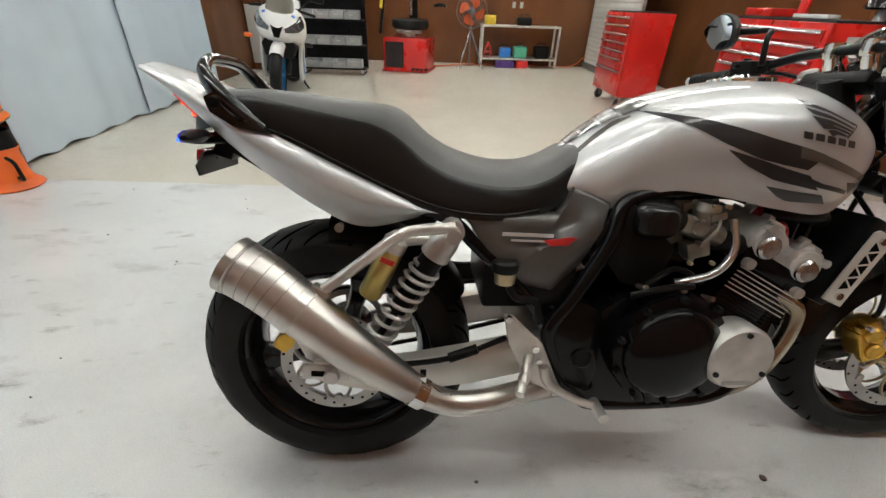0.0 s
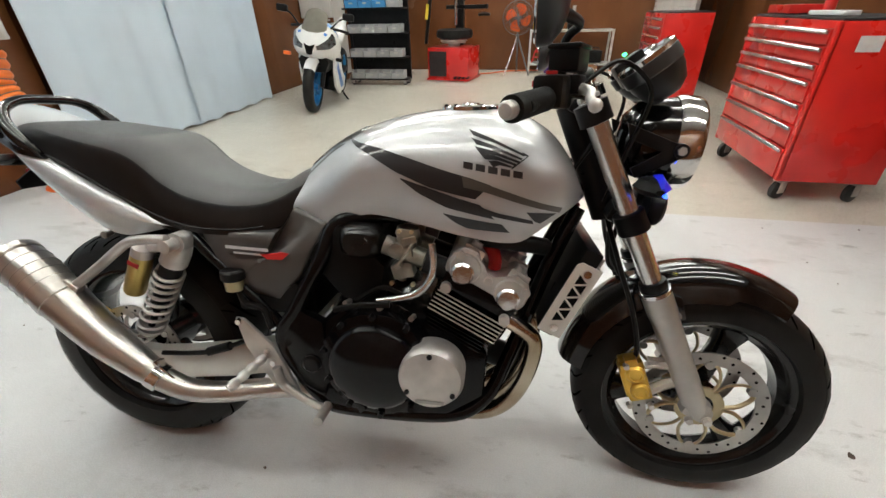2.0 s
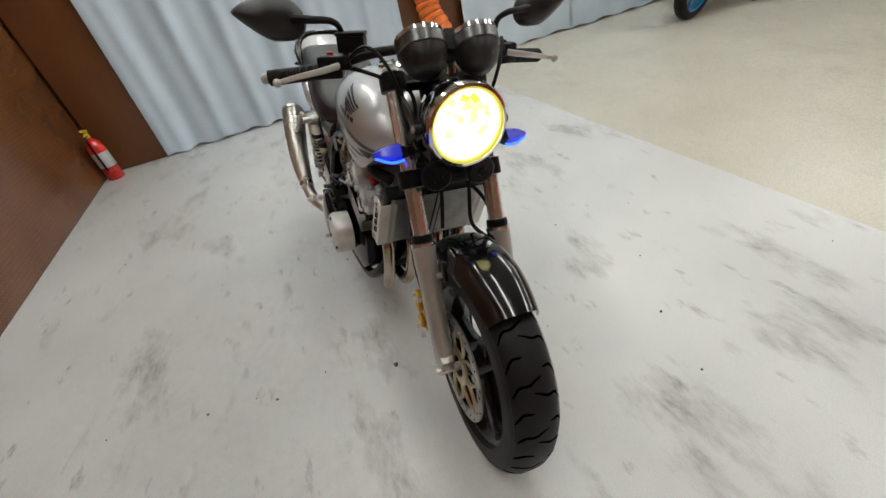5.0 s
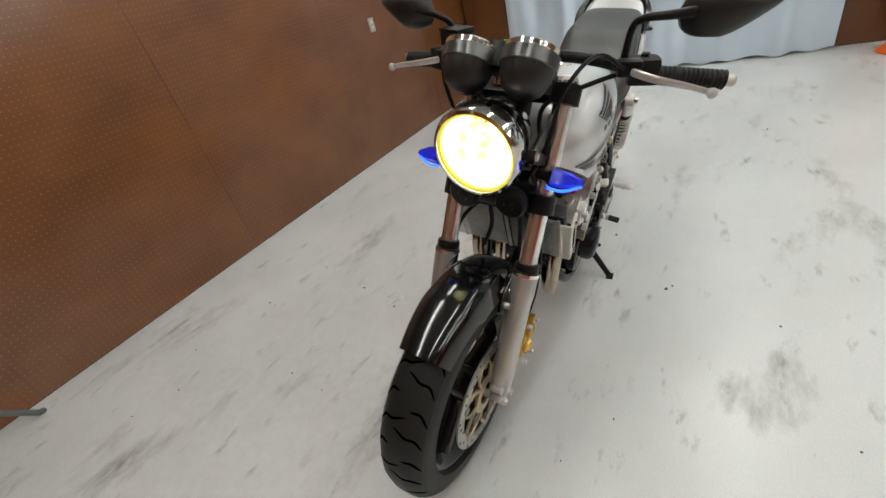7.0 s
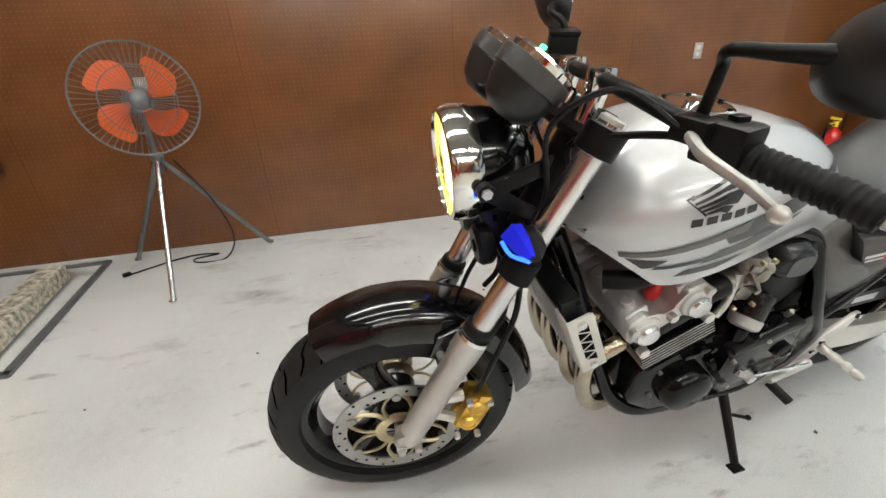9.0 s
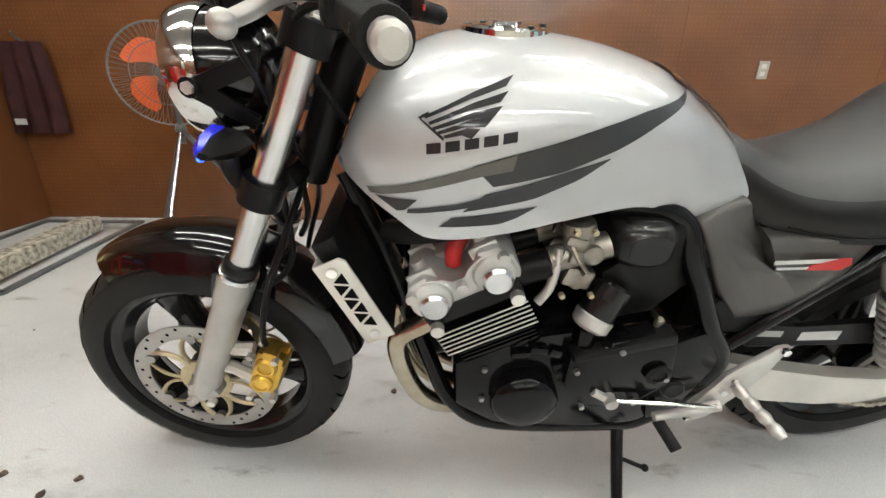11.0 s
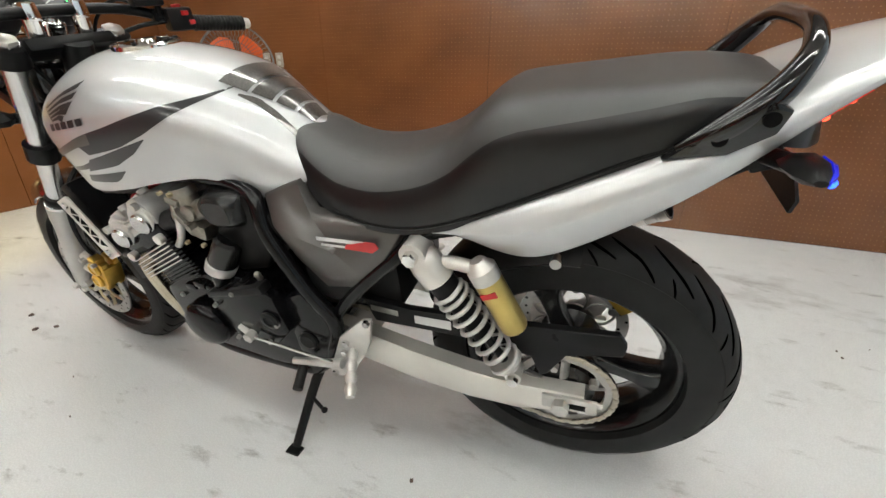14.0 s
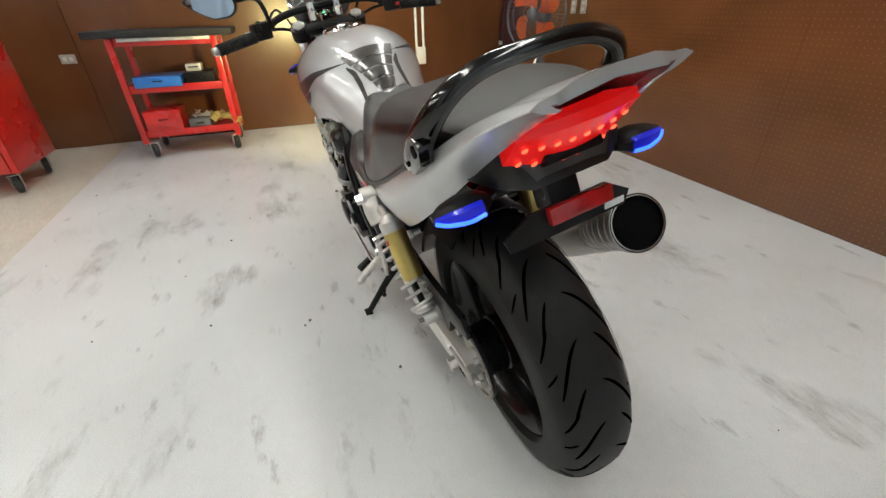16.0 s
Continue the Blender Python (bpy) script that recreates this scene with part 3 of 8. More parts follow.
# front fork, from the top yoke to the axle
FD = Vector((1.402 - 1.098, 0, 0.284 - 0.925)).normalized()
def on_fork(z, y=0.0):
    k = (z - 0.925) / FD.z
    return Vector((1.098, y, 0.925)) + FD * k
for s in (1, -1):
    y = s * 0.103
    bpart("fork_tube", cyl(B(), on_fork(0.94, y), on_fork(0.55, y), 0.0205, n=28), M_tube, None, "polished chrome fork tube", True)
    bm = lathe(B(), [(0.024, 0), (0.03, 0.004), (0.03, 0.05), (0.0275, 0.075), (0.0265, 0.26), (0.024, 0.30), (0.02, 0.315)], on_fork(0.572, y), FD, 28)
    leg = bpart("fork_leg", bm, M_forkleg, None, "silver cast fork leg", True)
    bm = cyl(B(), (FX - 0.012, y, FZ + 0.012), (FX + 0.002, y, FZ - 0.002), 0.02, n=16)
    box(bm, (FX - 0.022, y, FZ + 0.02), (0.05, 0.036, 0.05), (0, 25, 0), 0.01)
    bpart("axle_clamp", bm, M_forkleg, leg, "", True)
    bm = bolts(B(), [(FX, y + s * 0.018, FZ), (FX - 0.035, y + s * 0.014, FZ - 0.005)], 0.009, 0.012, (0, s, 0))
    bpart("bolt", bm, M_alu, leg, "", True)
    bm = lathe(B(), [(0.021, -0.010), (0.026, -0.009), (0.0275, -0.004), (0.0275, 0.008), (0.026, 0.010)], on_fork(0.585, y), FD, 28)
    bpart("dust_cover", bm, M_plastic, leg, "black rubber dust seal", True)
    bpart("seal_ring", lathe(B(), [(0.026, 0.011), (0.0305, 0.012), (0.031, 0.020), (0.026, 0.021)], on_fork(0.585, y), FD, 28, closed=True), M_tube, leg, "bright seal ring", True)
    bm = lathe(B(), [(0.022, -0.022), (0.03, -0.02), (0.031, 0.02), (0.022, 0.022)], on_fork(0.715, y), FD, 24)
    bpart("clamp_ring", bm, M_satin, None, "", True)
    bm = lathe(B(), [(0.022, -0.02), (0.031, -0.018), (0.031, 0.02), (0.022, 0.022)], on_fork(0.918, y), FD, 24)
    bpart("clamp_ring", bm, M_satin, None, "", True)
    bm = lathe(B(), [(0.021, -0.004), (0.021, 0.012), (0.015, 0.016), (0.0, 0.016)], on_fork(0.935, y), -FD, 6)
    bpart("fork_cap", bm, M_alu, None, "silver fork top cap", True)
    # brake caliper
    cx, cz = 1.262, 0.352
    yy = s * 0.096
    bm = box(B(), (cx, yy + s * 0.010, cz), (0.050, 0.022, 0.100), (0, -22, 0), 0.007)
    box(bm, (cx, yy - s * 0.020, cz), (0.050, 0.016, 0.096), (0, -22, 0), 0.006)
    box(bm, (cx - 0.020, yy - s * 0.004, cz - 0.008), (0.014, 0.05, 0.07), (0, -22, 0), 0.005)
    for du, dv in ((0.002, 0.024), (0.002, -0.022)):
        px, pz = cx + du * 0.93 - dv * 0.37, cz + du * 0.37 + dv * 0.93
        lathe(bm, [(0.021, 0.0), (0.021, 0.010), (0.017, 0.015), (0.013, 0.015), (0.012, 0.012), (0.0, 0.012)], (px, yy + s * 0.016, pz), (0, s, 0), 22)
    box(bm, (cx - 0.02, yy + s * 0.014, cz + 0.052), (0.026, 0.03, 0.02), (0, -22, 0), 0.005)
    cal = bpart("brake_caliper", bm, M_gold, None, "gold anodised four-piston brake caliper", True)
    bm = bolts(B(), [(cx + dx, yy + s * 0.024, cz + dz) for dx, dz in ((-0.03, 0.045), (0.012, 0.055), (0.036, -0.05), (-0.008, -0.055))], 0.007, 0.012, (0, s, 0))
    bpart("bolt", bm, M_alu, cal, "", True)
    bm = tube(B(), [(cx + 0.02, yy, cz + 0.045), (1.32, s * 0.1, 0.40), (1.345, s * 0.1, 0.41)], 0.013, 8)
    tube(bm, [(cx + 0.035, yy, cz - 0.03), (1.33, s * 0.1, 0.35), (1.36, s * 0.1, 0.36)], 0.012, 8)
    bpart("bracket", bm, M_alu_paint, cal, "", True)
    bm = tube(B(), [(cx - 0.01, yy, cz + 0.05), (1.25, s * 0.112, 0.44), (1.225, s * 0.118, 0.53), (1.19, s * 0.10, 0.62), (1.165, s * 0.03, 0.70)], 0.0055, 8)
    bpart("brake_hose", bm, M_plastic, cal, "black brake hose", True)
# yokes
for z, t in ((0.715, 0.034), (0.92, 0.026)):
    c = on_fork(z)
    bm = box(B(), (c.x - 0.012, 0, c.z), (0.06, 0.17, t), (0, 25, 0), 0.008)
    bpart("fork_yoke", bm, M_satin, None, "black fork yoke", True)
bpart("steering_head", cyl(B(), (1.065, 0, 0.93), (1.165, 0, 0.70), 0.03, n=20), M_satin, None, "", False)

# front mudguard
rings = []
for k in range(33):
    a = radians(60 + (168 - 60) * k / 32)
    f = k / 32
    r = 0.278 + 0.024 + 0.012 * math.sin(f * math.pi)
    w = 0.074 * (0.82 + 0.18 * math.sin(min(1, f * 3.0) * math.pi / 2)) * (1 - 0.12 * max(0, f - 0.7))
    drop = 0.052 if 0.22 < f < 0.55 else 0.038
    sec = []
    for j in range(15):
        u = -1 + 2 * j / 14
        sec.append((w * u, r + 0.014 * (1 - u * u) - drop * abs(u) ** 6))
    inner = [(y * 0.95, q - 0.004) for y, q in sec][::-1]
    rings.append([(FX - 0.008 + q * math.cos(a), y, FZ + q * math.sin(a)) for y, q in sec + inner])
fender = bpart("front_mudguard", loft(B(), rings), M_black, None, "gloss black front mudguard", True, 50)
for s in (1, -1):
    bm = prism(B(), [(1.27, 0.57), (1.33, 0.55), (1.345, 0.50), (1.315, 0.49), (1.285, 0.53)], s * 0.068, s * 0.08, 0.003)
    bpart("mudguard_stay", bm, M_black, fender, "", True)
    bpart("bolt", bolts(B(), [(1.30, s * 0.078, 0.535), (1.325, s * 0.078, 0.51)], 0.008, 0.012, (0, s, 0)), M_alu, fender, "", True)

# headlamp
HL = Vector((1.288, 0, 0.857))
HA = Vector((1, 0, -0.08)).normalized()
bm = lathe(B(), [(0.0, -0.125), (0.045, -0.12), (0.072, -0.095), (0.083, -0.05), (0.087, -0.012), (0.08, -0.012), (0.05, -0.08), (0.0, -0.09)], HL, HA, 48)
lamp_body = bpart("headlamp", bm, M_black, None, "round headlamp with a chrome ring and lit yellow lens", True)
bm = lathe(B(), [(0.087, -0.03), (0.0915, -0.02), (0.0915, 0.008), (0.0885, 0.016), (0.082, 0.018), (0.080, 0.01), (0.084, -0.01)], HL, HA, 56, closed=True)
bpart("chrome_ring", bm, M_chrome, lamp_body, "chrome headlamp ring", True)
M_lens = glass("clear_lens", (1.0, 1.0, 0.97), 0.0, 1.03)
M_reflector = mat("lamp_reflector", (0.85, 0.84, 0.5), 0.12, 1.0, 0.2, 30)
M_bulb = glow("headlamp_facet", (0.72, 0.66, 0.10), 0.8)
M_bulb2 = glow("headlamp_glow", (1.0, 0.99, 0.80), 1.7)
M_bulb3 = glow("headlamp_rim_glow", (1.0, 0.96, 0.55), 1.25)
bm = lathe(B(), [(0.081, 0.003), (0.078, -0.014), (0.070, -0.032), (0.0725, -0.034), (0.0805, -0.015), (0.0825, 0.002)], HL, HA, 48, closed=True)
refl = bpart("reflector", bm, M_bulb3, lamp_body, "yellow lit outer reflector", True)
d, u_, w_ = basis(HA)
up = Vector((0, 0, 1)) - d * d.z
up.normalize()
right = d.cross(up)
M_bulb4 = glow("headlamp_pale_facet", (0.95, 0.93, 0.42), 1.0)
bm = B()
random.seed(8)
radii = (0.006, 0.021, 0.036, 0.05, 0.062, 0.071)
def bowl(r, a, sink=0.0):
    v = right * math.cos(a) + up * math.sin(a)
    return HL + v * r + d * (-0.061 + 5.6 * r * r - sink)
for i in range(len(radii) - 1):
    n = (8, 10, 14, 16, 18)[i]
    for k in range(n):
        a0, a1 = math.tau * (k + 0.5 * (i % 2)) / n, math.tau * (k + 1 + 0.5 * (i % 2)) / n
        sink = random.uniform(0.0, 0.003)
        quad = [bm.verts.new(bowl(radii[i], a0, sink)), bm.verts.new(bowl(radii[i + 1], a0, -sink)), bm.verts.new(bowl(radii[i + 1], a1, sink)), bm.verts.new(bowl(radii[i], a1, -sink))]
        fc = bm.faces.new(quad)
        q = random.random() + 0.035 * i + (0.2 if math.cos(a0 - 1.9) > 0.5 and i > 1 else 0.0)
        fc.material_index = 0 if q < 0.86 else 1 if q < 1.12 else 2
bpart("reflector_bowl", bm, [M_bulb2, M_bulb4, M_bulb], lamp_body, "bright multi-facet reflector bowl", True)
bpart("bulb_shield", lathe(B(), [(0.0, 0.012), (0.008, 0.010), (0.010, 0.0), (0.010, -0.02)], HL - HA * 0.035, HA, 20), M_bulb4, lamp_body, "lit bulb behind the lens", True)
bm = lathe(B(), [(0.0, 0.016), (0.04, 0.0145), (0.066, 0.01), (0.081, 0.004), (0.081, 0.001), (0.066, 0.007), (0.04, 0.0115), (0.0, 0.013)], HL, HA, 48)
lens = bpart("lens", bm, M_lens, lamp_body, "clear yellow-tinted lens", True)
lens.visible_shadow = False
for s in (1, -1):
    bm = prism(B(), [(1.165, 0.90), (1.265, 0.862), (1.27, 0.842), (1.19, 0.80), (1.18, 0.818), (1.235, 0.85), (1.172, 0.872)], s * 0.094, s * 0.102, 0.002)
    cyl(bm, (1.262, s * 0.092, 0.853), (1.262, s * 0.108, 0.853), 0.013, n=14)
    bpart("headlamp_stay", bm, M_satin, None, "black headlamp bracket", True)
    bpart("bolt", bolts(B(), [(1.262, s * 0.106, 0.853)], 0.009, 0.006, (0, s, 0)), M_alu, lamp_body, "", True)
    # horn
    bm = lathe(B(), [(0.0, -0.014), (0.03, -0.014), (0.036, -0.006), (0.036, 0.01), (0.03, 0.016), (0.012, 0.016), (0.01, 0.02), (0, 0.02)], (1.245, s * 0.055, 0.735), (1, 0, -0.15), 24)
    bpart("horn", bm, M_satin, None, "black disc horn", True)
    # front indicator
    bm = cyl(B(), (1.205, s * 0.095, 0.79), (1.215, s * 0.13, 0.79), 0.011, n=10)
    rings = [[(1.215 + x * k, s * y, 0.792 + z * k) for x, z in ((0.028, 0.004), (0.012, 0.021), (-0.02, 0.016), (-0.034, 0), (-0.02, -0.014), (0.012, -0.017))] for y, k in ((0.115, 0.55), (0.13, 1.0), (0.165, 0.8), (0.192, 0.25))]
    loft(bm, rings)
    ind = bpart("indicator", bm, M_plastic, None, "arrow-shaped black indicator with a lit blue strip", True)
    M_blue = bpy.data.materials.get("blue_led") or glow("blue_led", (0.02, 0.09, 1.0), 3.5)
    M_blue2 = bpy.data.materials.get("blue_lens") or glow("blue_lens", (0.01, 0.015, 0.5), 0.3)
    bm = tube(B(), [(1.240, s * 0.126, 0.782), (1.236, s * 0.155, 0.778), (1.222, s * 0.188, 0.788)], 0.003, 6, 3)
    bpart("led_strip", bm, M_blue, ind, "glowing blue strip", True)
    bm = loft(B(), [[(1.2165 + x * k, s * y, 0.7925 + z * k) for x, z in ((0.029, 0.003), (0.013, 0.022), (-0.002, 0.02), (0.0, 0.0), (0.012, -0.014))] for y, k in ((0.131, 1.01), (0.165, 0.82), (0.19, 0.3))])
    bpart("lens", bm, M_blue2, ind, "dark blue indicator lens", True)

bm = lathe(B(), [(0.0815, 0.0045), (0.0815, 0.012), (0.0765, 0.0125), (0.0765, 0.006)], HL, HA, 48, closed=True)
bpart("yellow_edge", bm, M_bulb, lamp_body, "yellow glowing lens edge", True)
beam = bpy.data.lights.new("headlamp_beam", "SPOT")
beam.energy, beam.color, beam.spot_size, beam.spot_blend, beam.shadow_soft_size = 120, (1.0, 0.86, 0.36), radians(75), 0.7, 0.06
bo = new("headlamp_beam", beam)
bo.parent = bike
bo.matrix_basis = STEER @ look(HL + HA * 0.05, HL + HA)

# instruments
M_gauge = mat("black_gauge_cup", (0.012, 0.012, 0.0125), 0.38, 0.0, 0.2, 15, 0.05, 500, spec=0.5)
M_band = mat("dark_brushed_band", (0.10, 0.10, 0.10), 0.3, 0.8, 0.2, 20)
M_dial = mat("dial_face", (0.03, 0.03, 0.032), 0.5, 0, 0.2, 30)
M_glass = glass("clear_glass", (1, 1, 1), 0.0)
GA = Vector((-0.62, 0, 0.78)).normalized()
for s in (1, -1):
    c = Vector((1.185, s * 0.06, 1.012))
    bm = lathe(B(), [(0.0, -0.082), (0.022, -0.080), (0.038, -0.068), (0.048, -0.045), (0.0515, -0.018), (0.0515, 0.0), (0.044, 0.0), (0.044, -0.006), (0.0, -0.006)], c, GA, 40)
    g = bpart("gauge", bm, M_gauge, None, "round instrument with a chrome bezel and dark dial", True)
    bpart("bezel", lathe(B(), [(0.0525, -0.006), (0.0535, 0.002), (0.048, 0.006), (0.0435, 0.002), (0.0435, -0.004)], c, GA, 44, closed=True), M_chrome, g, "", True)
    bpart("trim_band", lathe(B(), [(0.0515, -0.032), (0.0535, -0.030), (0.0540, -0.007), (0.0515, -0.005)], c, GA, 44, closed=True), M_band, g, "brushed dark metal band", True)
    d, _, _ = basis(GA)
    t_up = (Vector((1, 0, 0.6)) - d * Vector((1, 0, 0.6)).dot(d)).normalized()
    t_r = d.cross(t_up)
    bm = B()
    for k in range(25):
        a = radians(225 - 270 * k / 24)
        v = t_r * -math.cos(a) + t_up * math.sin(a)
        r0 = 0.033 if k % 2 else 0.030
        tube(bm, [c - d * 0.005 + v * r0, c - d * 0.005 + v * 0.038], 0.0007, 4, 1)
    bpart("tick_mark", bm, M_whitedec, g, "", True)["kind"] = "stuff"
    a = radians(215)
    v = t_r * -math.cos(a) + t_up * math.sin(a)
    bm = tube(B(), [c - d * 0.004 - v * 0.006, c - d * 0.004 + v * 0.028], [0.0014, 0.0006], 5, 1)
    cyl(bm, c - d * 0.006, c - d * 0.003, 0.004, n=12)
    bpart("needle", bm, M_whitedec, g, "", True)
bm = box(B(), (1.175, 0, 0.995), (0.06, 0.05, 0.05), (0, -38, 0), 0.008)
panel = bpart("warning_panel", bm, M_plastic, None, "black warning-light panel between the gauges", True)
bpart("green_light", box(B(), (1.158, 0.0, 1.022), (0.006, 0.012, 0.006), (0, -38, 0), 0.001), glow("green_led", (0.05, 1.0, 0.25), 4), panel, "lit green neutral light", True)

# handlebar and controls
bar = bpart("handlebar", tube(B(), [(0.985, -0.34, 0.932), (1.02, -0.24, 0.945), (1.07, -0.16, 0.975), (1.085, -0.08, 0.985), (1.085, 0.08, 0.985), (1.07, 0.16, 0.975), (1.02, 0.24, 0.945), (0.985, 0.34, 0.932)], 0.011, 14), M_satin, None, "black tubular handlebar", True)
for s in (1, -1):
    bm = cyl(B(), (1.098, s * 0.045, 0.925), (1.086, s * 0.045, 0.975), 0.016, n=18)
    box(bm, (1.086, s * 0.045, 0.986), (0.036, 0.026, 0.034), (0, 0, 0), 0.006)
    bpart("riser", bm, M_chrome, bar, "chrome handlebar riser", True)
    a, b = Vector((1.008, s * 0.255, 0.941)), Vector((0.968, s * 0.365, 0.930))
    prof = []
    L = (b - a).length
    for k in range(29):
        prof.append((0.0185 - (0.0018 if k % 2 else 0), L * k / 28))
    grip = bpart("grip", lathe(B(), [(0.019, -0.004)] + prof + [(0.018, L + 0.001)], a, b - a, 20), M_rubber, bar, "ribbed black rubber grip", True)
    bpart("bar_end", lathe(B(), [(0.010, 0), (0.0125, 0.003), (0.0125, 0.016), (0.009, 0.02), (0, 0.02)], b, b - a, 16), M_alu, bar, "silver bar end weight", True)
    bm = box(B(), (1.022, s * 0.225, 0.952), (0.05, 0.058, 0.05), (0, 0, s * 20), 0.009)
    sw = bpart("switch_box", bm, M_plastic, bar, "black switch housing", True)
    bm = B()
    for dx, dz, dy in ((-0.02, 0.012, 0), (-0.02, -0.008, 0.012), (0.0, 0.026, 0.0)):
        box(bm, (1.018 + dx, s * (0.225 + dy), 0.952 + dz), (0.018, 0.014, 0.01), (0, 0, 0), 0.002)
    bpart("switch", bm, M_red if s < 0 else M_satin, sw, "", True)
    bm = box(B(), (1.052, s * 0.205, 0.963), (0.034, 0.044, 0.03), (0, 0, s * 20), 0.006)
    bpart("lever_bracket", bm, M_satin, bar, "", True)
    bm = tube(B(), [(1.062, s * 0.215, 0.958), (1.075, s * 0.255, 0.952), (1.070, s * 0.31, 0.943), (1.072, s * 0.35, 0.936)], [0.009, 0.0085, 0.007, 0.006], 10, flat=0.8)
    ball(bm, (1.073, s * 0.353, 0.935), 0.0095, 10)
    bpart("lever", bm, M_alu, bar, "silver brake or clutch lever", True)
    # mirror
    stem = [(1.035, s * 0.19, 0.965), (1.035, s * 0.195, 1.025), (1.052, s * 0.215, 1.046), (1.04, s * 0.255, 1.050), (1.014, s * 0.30, 1.053)]
    mir = bpart("mirror", tube(B(), stem, [0.0075, 0.007, 0.007, 0.008, 0.010], 10), M_plastic, None, "black rear-view mirror on a bent stem", True)
    bm = B()
    rings = []
    def mirror_edge(x, sc):
        """A rounded inner end that runs out to a point."""
        out = []
        for i in range(32):
            a = math.tau * i / 32
            c_, s_ = math.cos(a), math.sin(a)
            taper = 1 - 0.62 * max(0, c_) ** 1.3
            out.append((x, s * (0.338 + sc * 0.075 * math.copysign(abs(c_) ** (1.0 if c_ > 0 else 0.7), c_)), 1.056 + sc * (0.047 * s_ * taper + 0.012 * c_)))
        return out
    for k, sc in ((0.030, 0.25), (0.024, 0.62), (0.010, 0.93), (-0.004, 1.0), (-0.008, 0.98)):
        rings.append(mirror_edge(1.0 + k, sc))
    loft(bm, rings)
    bpart("mirror_head", bm, M_gauge, mir, "black teardrop mirror housing", True)
    M_mirror = bpy.data.materials.get("mirror_glass") or mat("mirror_glass", (0.62, 0.72, 0.82), 0.02, 1.0, 0.02, 5, rvar=0.0)
    ring = mirror_edge(0.9905, 0.9)
    bpart("mirror_glass", loft(B(), [ring, [(x - 0.002, y, z) for x, y, z in ring]]), M_mirror, mir, "blue-tinted mirror glass", True)
    # clutch cable or brake hose at the bar
    bpart("cable", tube(B(), [(1.07, s * 0.20, 0.965), (1.13, s * 0.16, 1.00), (1.19, s * 0.125, 0.95), (1.17, s * 0.10, 0.85), (1.15, s * 0.05, 0.74)], 0.0042, 6), M_plastic, bar, "black control cable", True)
    bpart("cable", tube(B(), [(1.03, s * 0.20, 0.95), (1.09, s * 0.15, 0.94), (1.13, s * 0.07, 0.90), (1.08, s * 0.05, 0.80)], 0.005, 6), M_plastic, bar, "black wiring sleeve", True)
bm = box(B(), (1.045, -0.175, 1.0), (0.05, 0.062, 0.036), (0, 0, -20), 0.006)
box(bm, (1.045, -0.175, 1.02), (0.054, 0.066, 0.008), (0, 0, -20), 0.003)
bpart("brake_reservoir", bm, M_plastic, bar, "square black brake fluid reservoir", True)
bpart("ignition_lock", lathe(B(), [(0.02, 0), (0.02, 0.02), (0.014, 0.024), (0.014, 0.02), (0, 0.02)], (1.115, 0, 0.945), (-0.42, 0, 0.9), 20), M_chrome, None, "chrome ignition lock", True)
bm = tube(B(), [(1.20, 0.05, 0.735), (1.19, 0.055, 0.64), (1.2, 0.06, 0.56), (1.24, 0.09, 0.53)], 0.0055, 8)
tube(bm, [(1.20, -0.03, 0.74), (1.185, -0.02, 0.63), (1.21, -0.03, 0.57)], 0.0055, 8)
bpart("front_hose", bm, M_plastic, None, "black looped hoses below the headlamp", True)

# fuel tank
TANK_TOP = [(0.465, 0.765), (0.53, 0.820), (0.59, 0.858), (0.67, 0.892), (0.78, 0.916), (0.88, 0.922), (0.96, 0.912), (1.03, 0.876), (1.075, 0.82), (1.10, 0.762)]
TANK_LOW = [(0.465, 0.702), (0.52, 0.682), (0.56, 0.673), (0.60, 0.692), (0.645, 0.712), (0.69, 0.718), (0.78, 0.706), (0.86, 0.690), (0.97, 0.680), (1.02, 0.71), (1.06, 0.735), (1.10, 0.755)]
TANK_W = [(0.465, 0.092), (0.53, 0.112), (0.6, 0.134), (0.7, 0.161), (0.82, 0.18), (0.92, 0.184), (1.0, 0.17), (1.05, 0.145), (1.08, 0.11), (1.10, 0.075)]


def tank_y(x, z):
    """Half width of the tank at a place in side view."""
    zt, zl, w = smooth_table(TANK_TOP, x), smooth_table(TANK_LOW, x), smooth_table(TANK_W, x)
    f = min(1, max(0, (0.64 - x) / 0.15))
    zm = zl + (0.42 - 0.3 * f) * (zt - zl)
    if z >= zm:
        u = min(1, (z - zm) / (zt - zm))
        return w * (1 - u ** (2.3 - 0.6 * f)) ** (1 / (2.1 - 0.5 * f))
    u = min(1, (zm - z) / max(1e-6, zm - zl))
    return w * (1 - 0.10 * u ** 2)


def tank_ring(x):
    zt, zl = smooth_table(TANK_TOP, x), smooth_table(TANK_LOW, x)
    zm = zl + 0.42 * (zt - zl)
    side = [(tank_y(x, zl) - 0.012, zl - 0.004), (tank_y(x, zl) + 0.004, zl - 0.004), (tank_y(x, zl) + 0.005, zl + 0.005), (tank_y(x, zl + 0.012), zl + 0.012)]
    for k in range(1, 7):
        z = zl + 0.012 + (zm - zl - 0.012) * k / 6
        side.append((tank_y(x, z), z))
    for k in range(1, 15):
        z = zm + (zt - zm) * math.sin(math.pi / 2 * k / 14)
        side.append((tank_y(x, z) if k < 14 else 0.0, z))
    return [(x, y, z) for y, z in side] + [(x, -y, z) for y, z in side[:-1]][::-1]


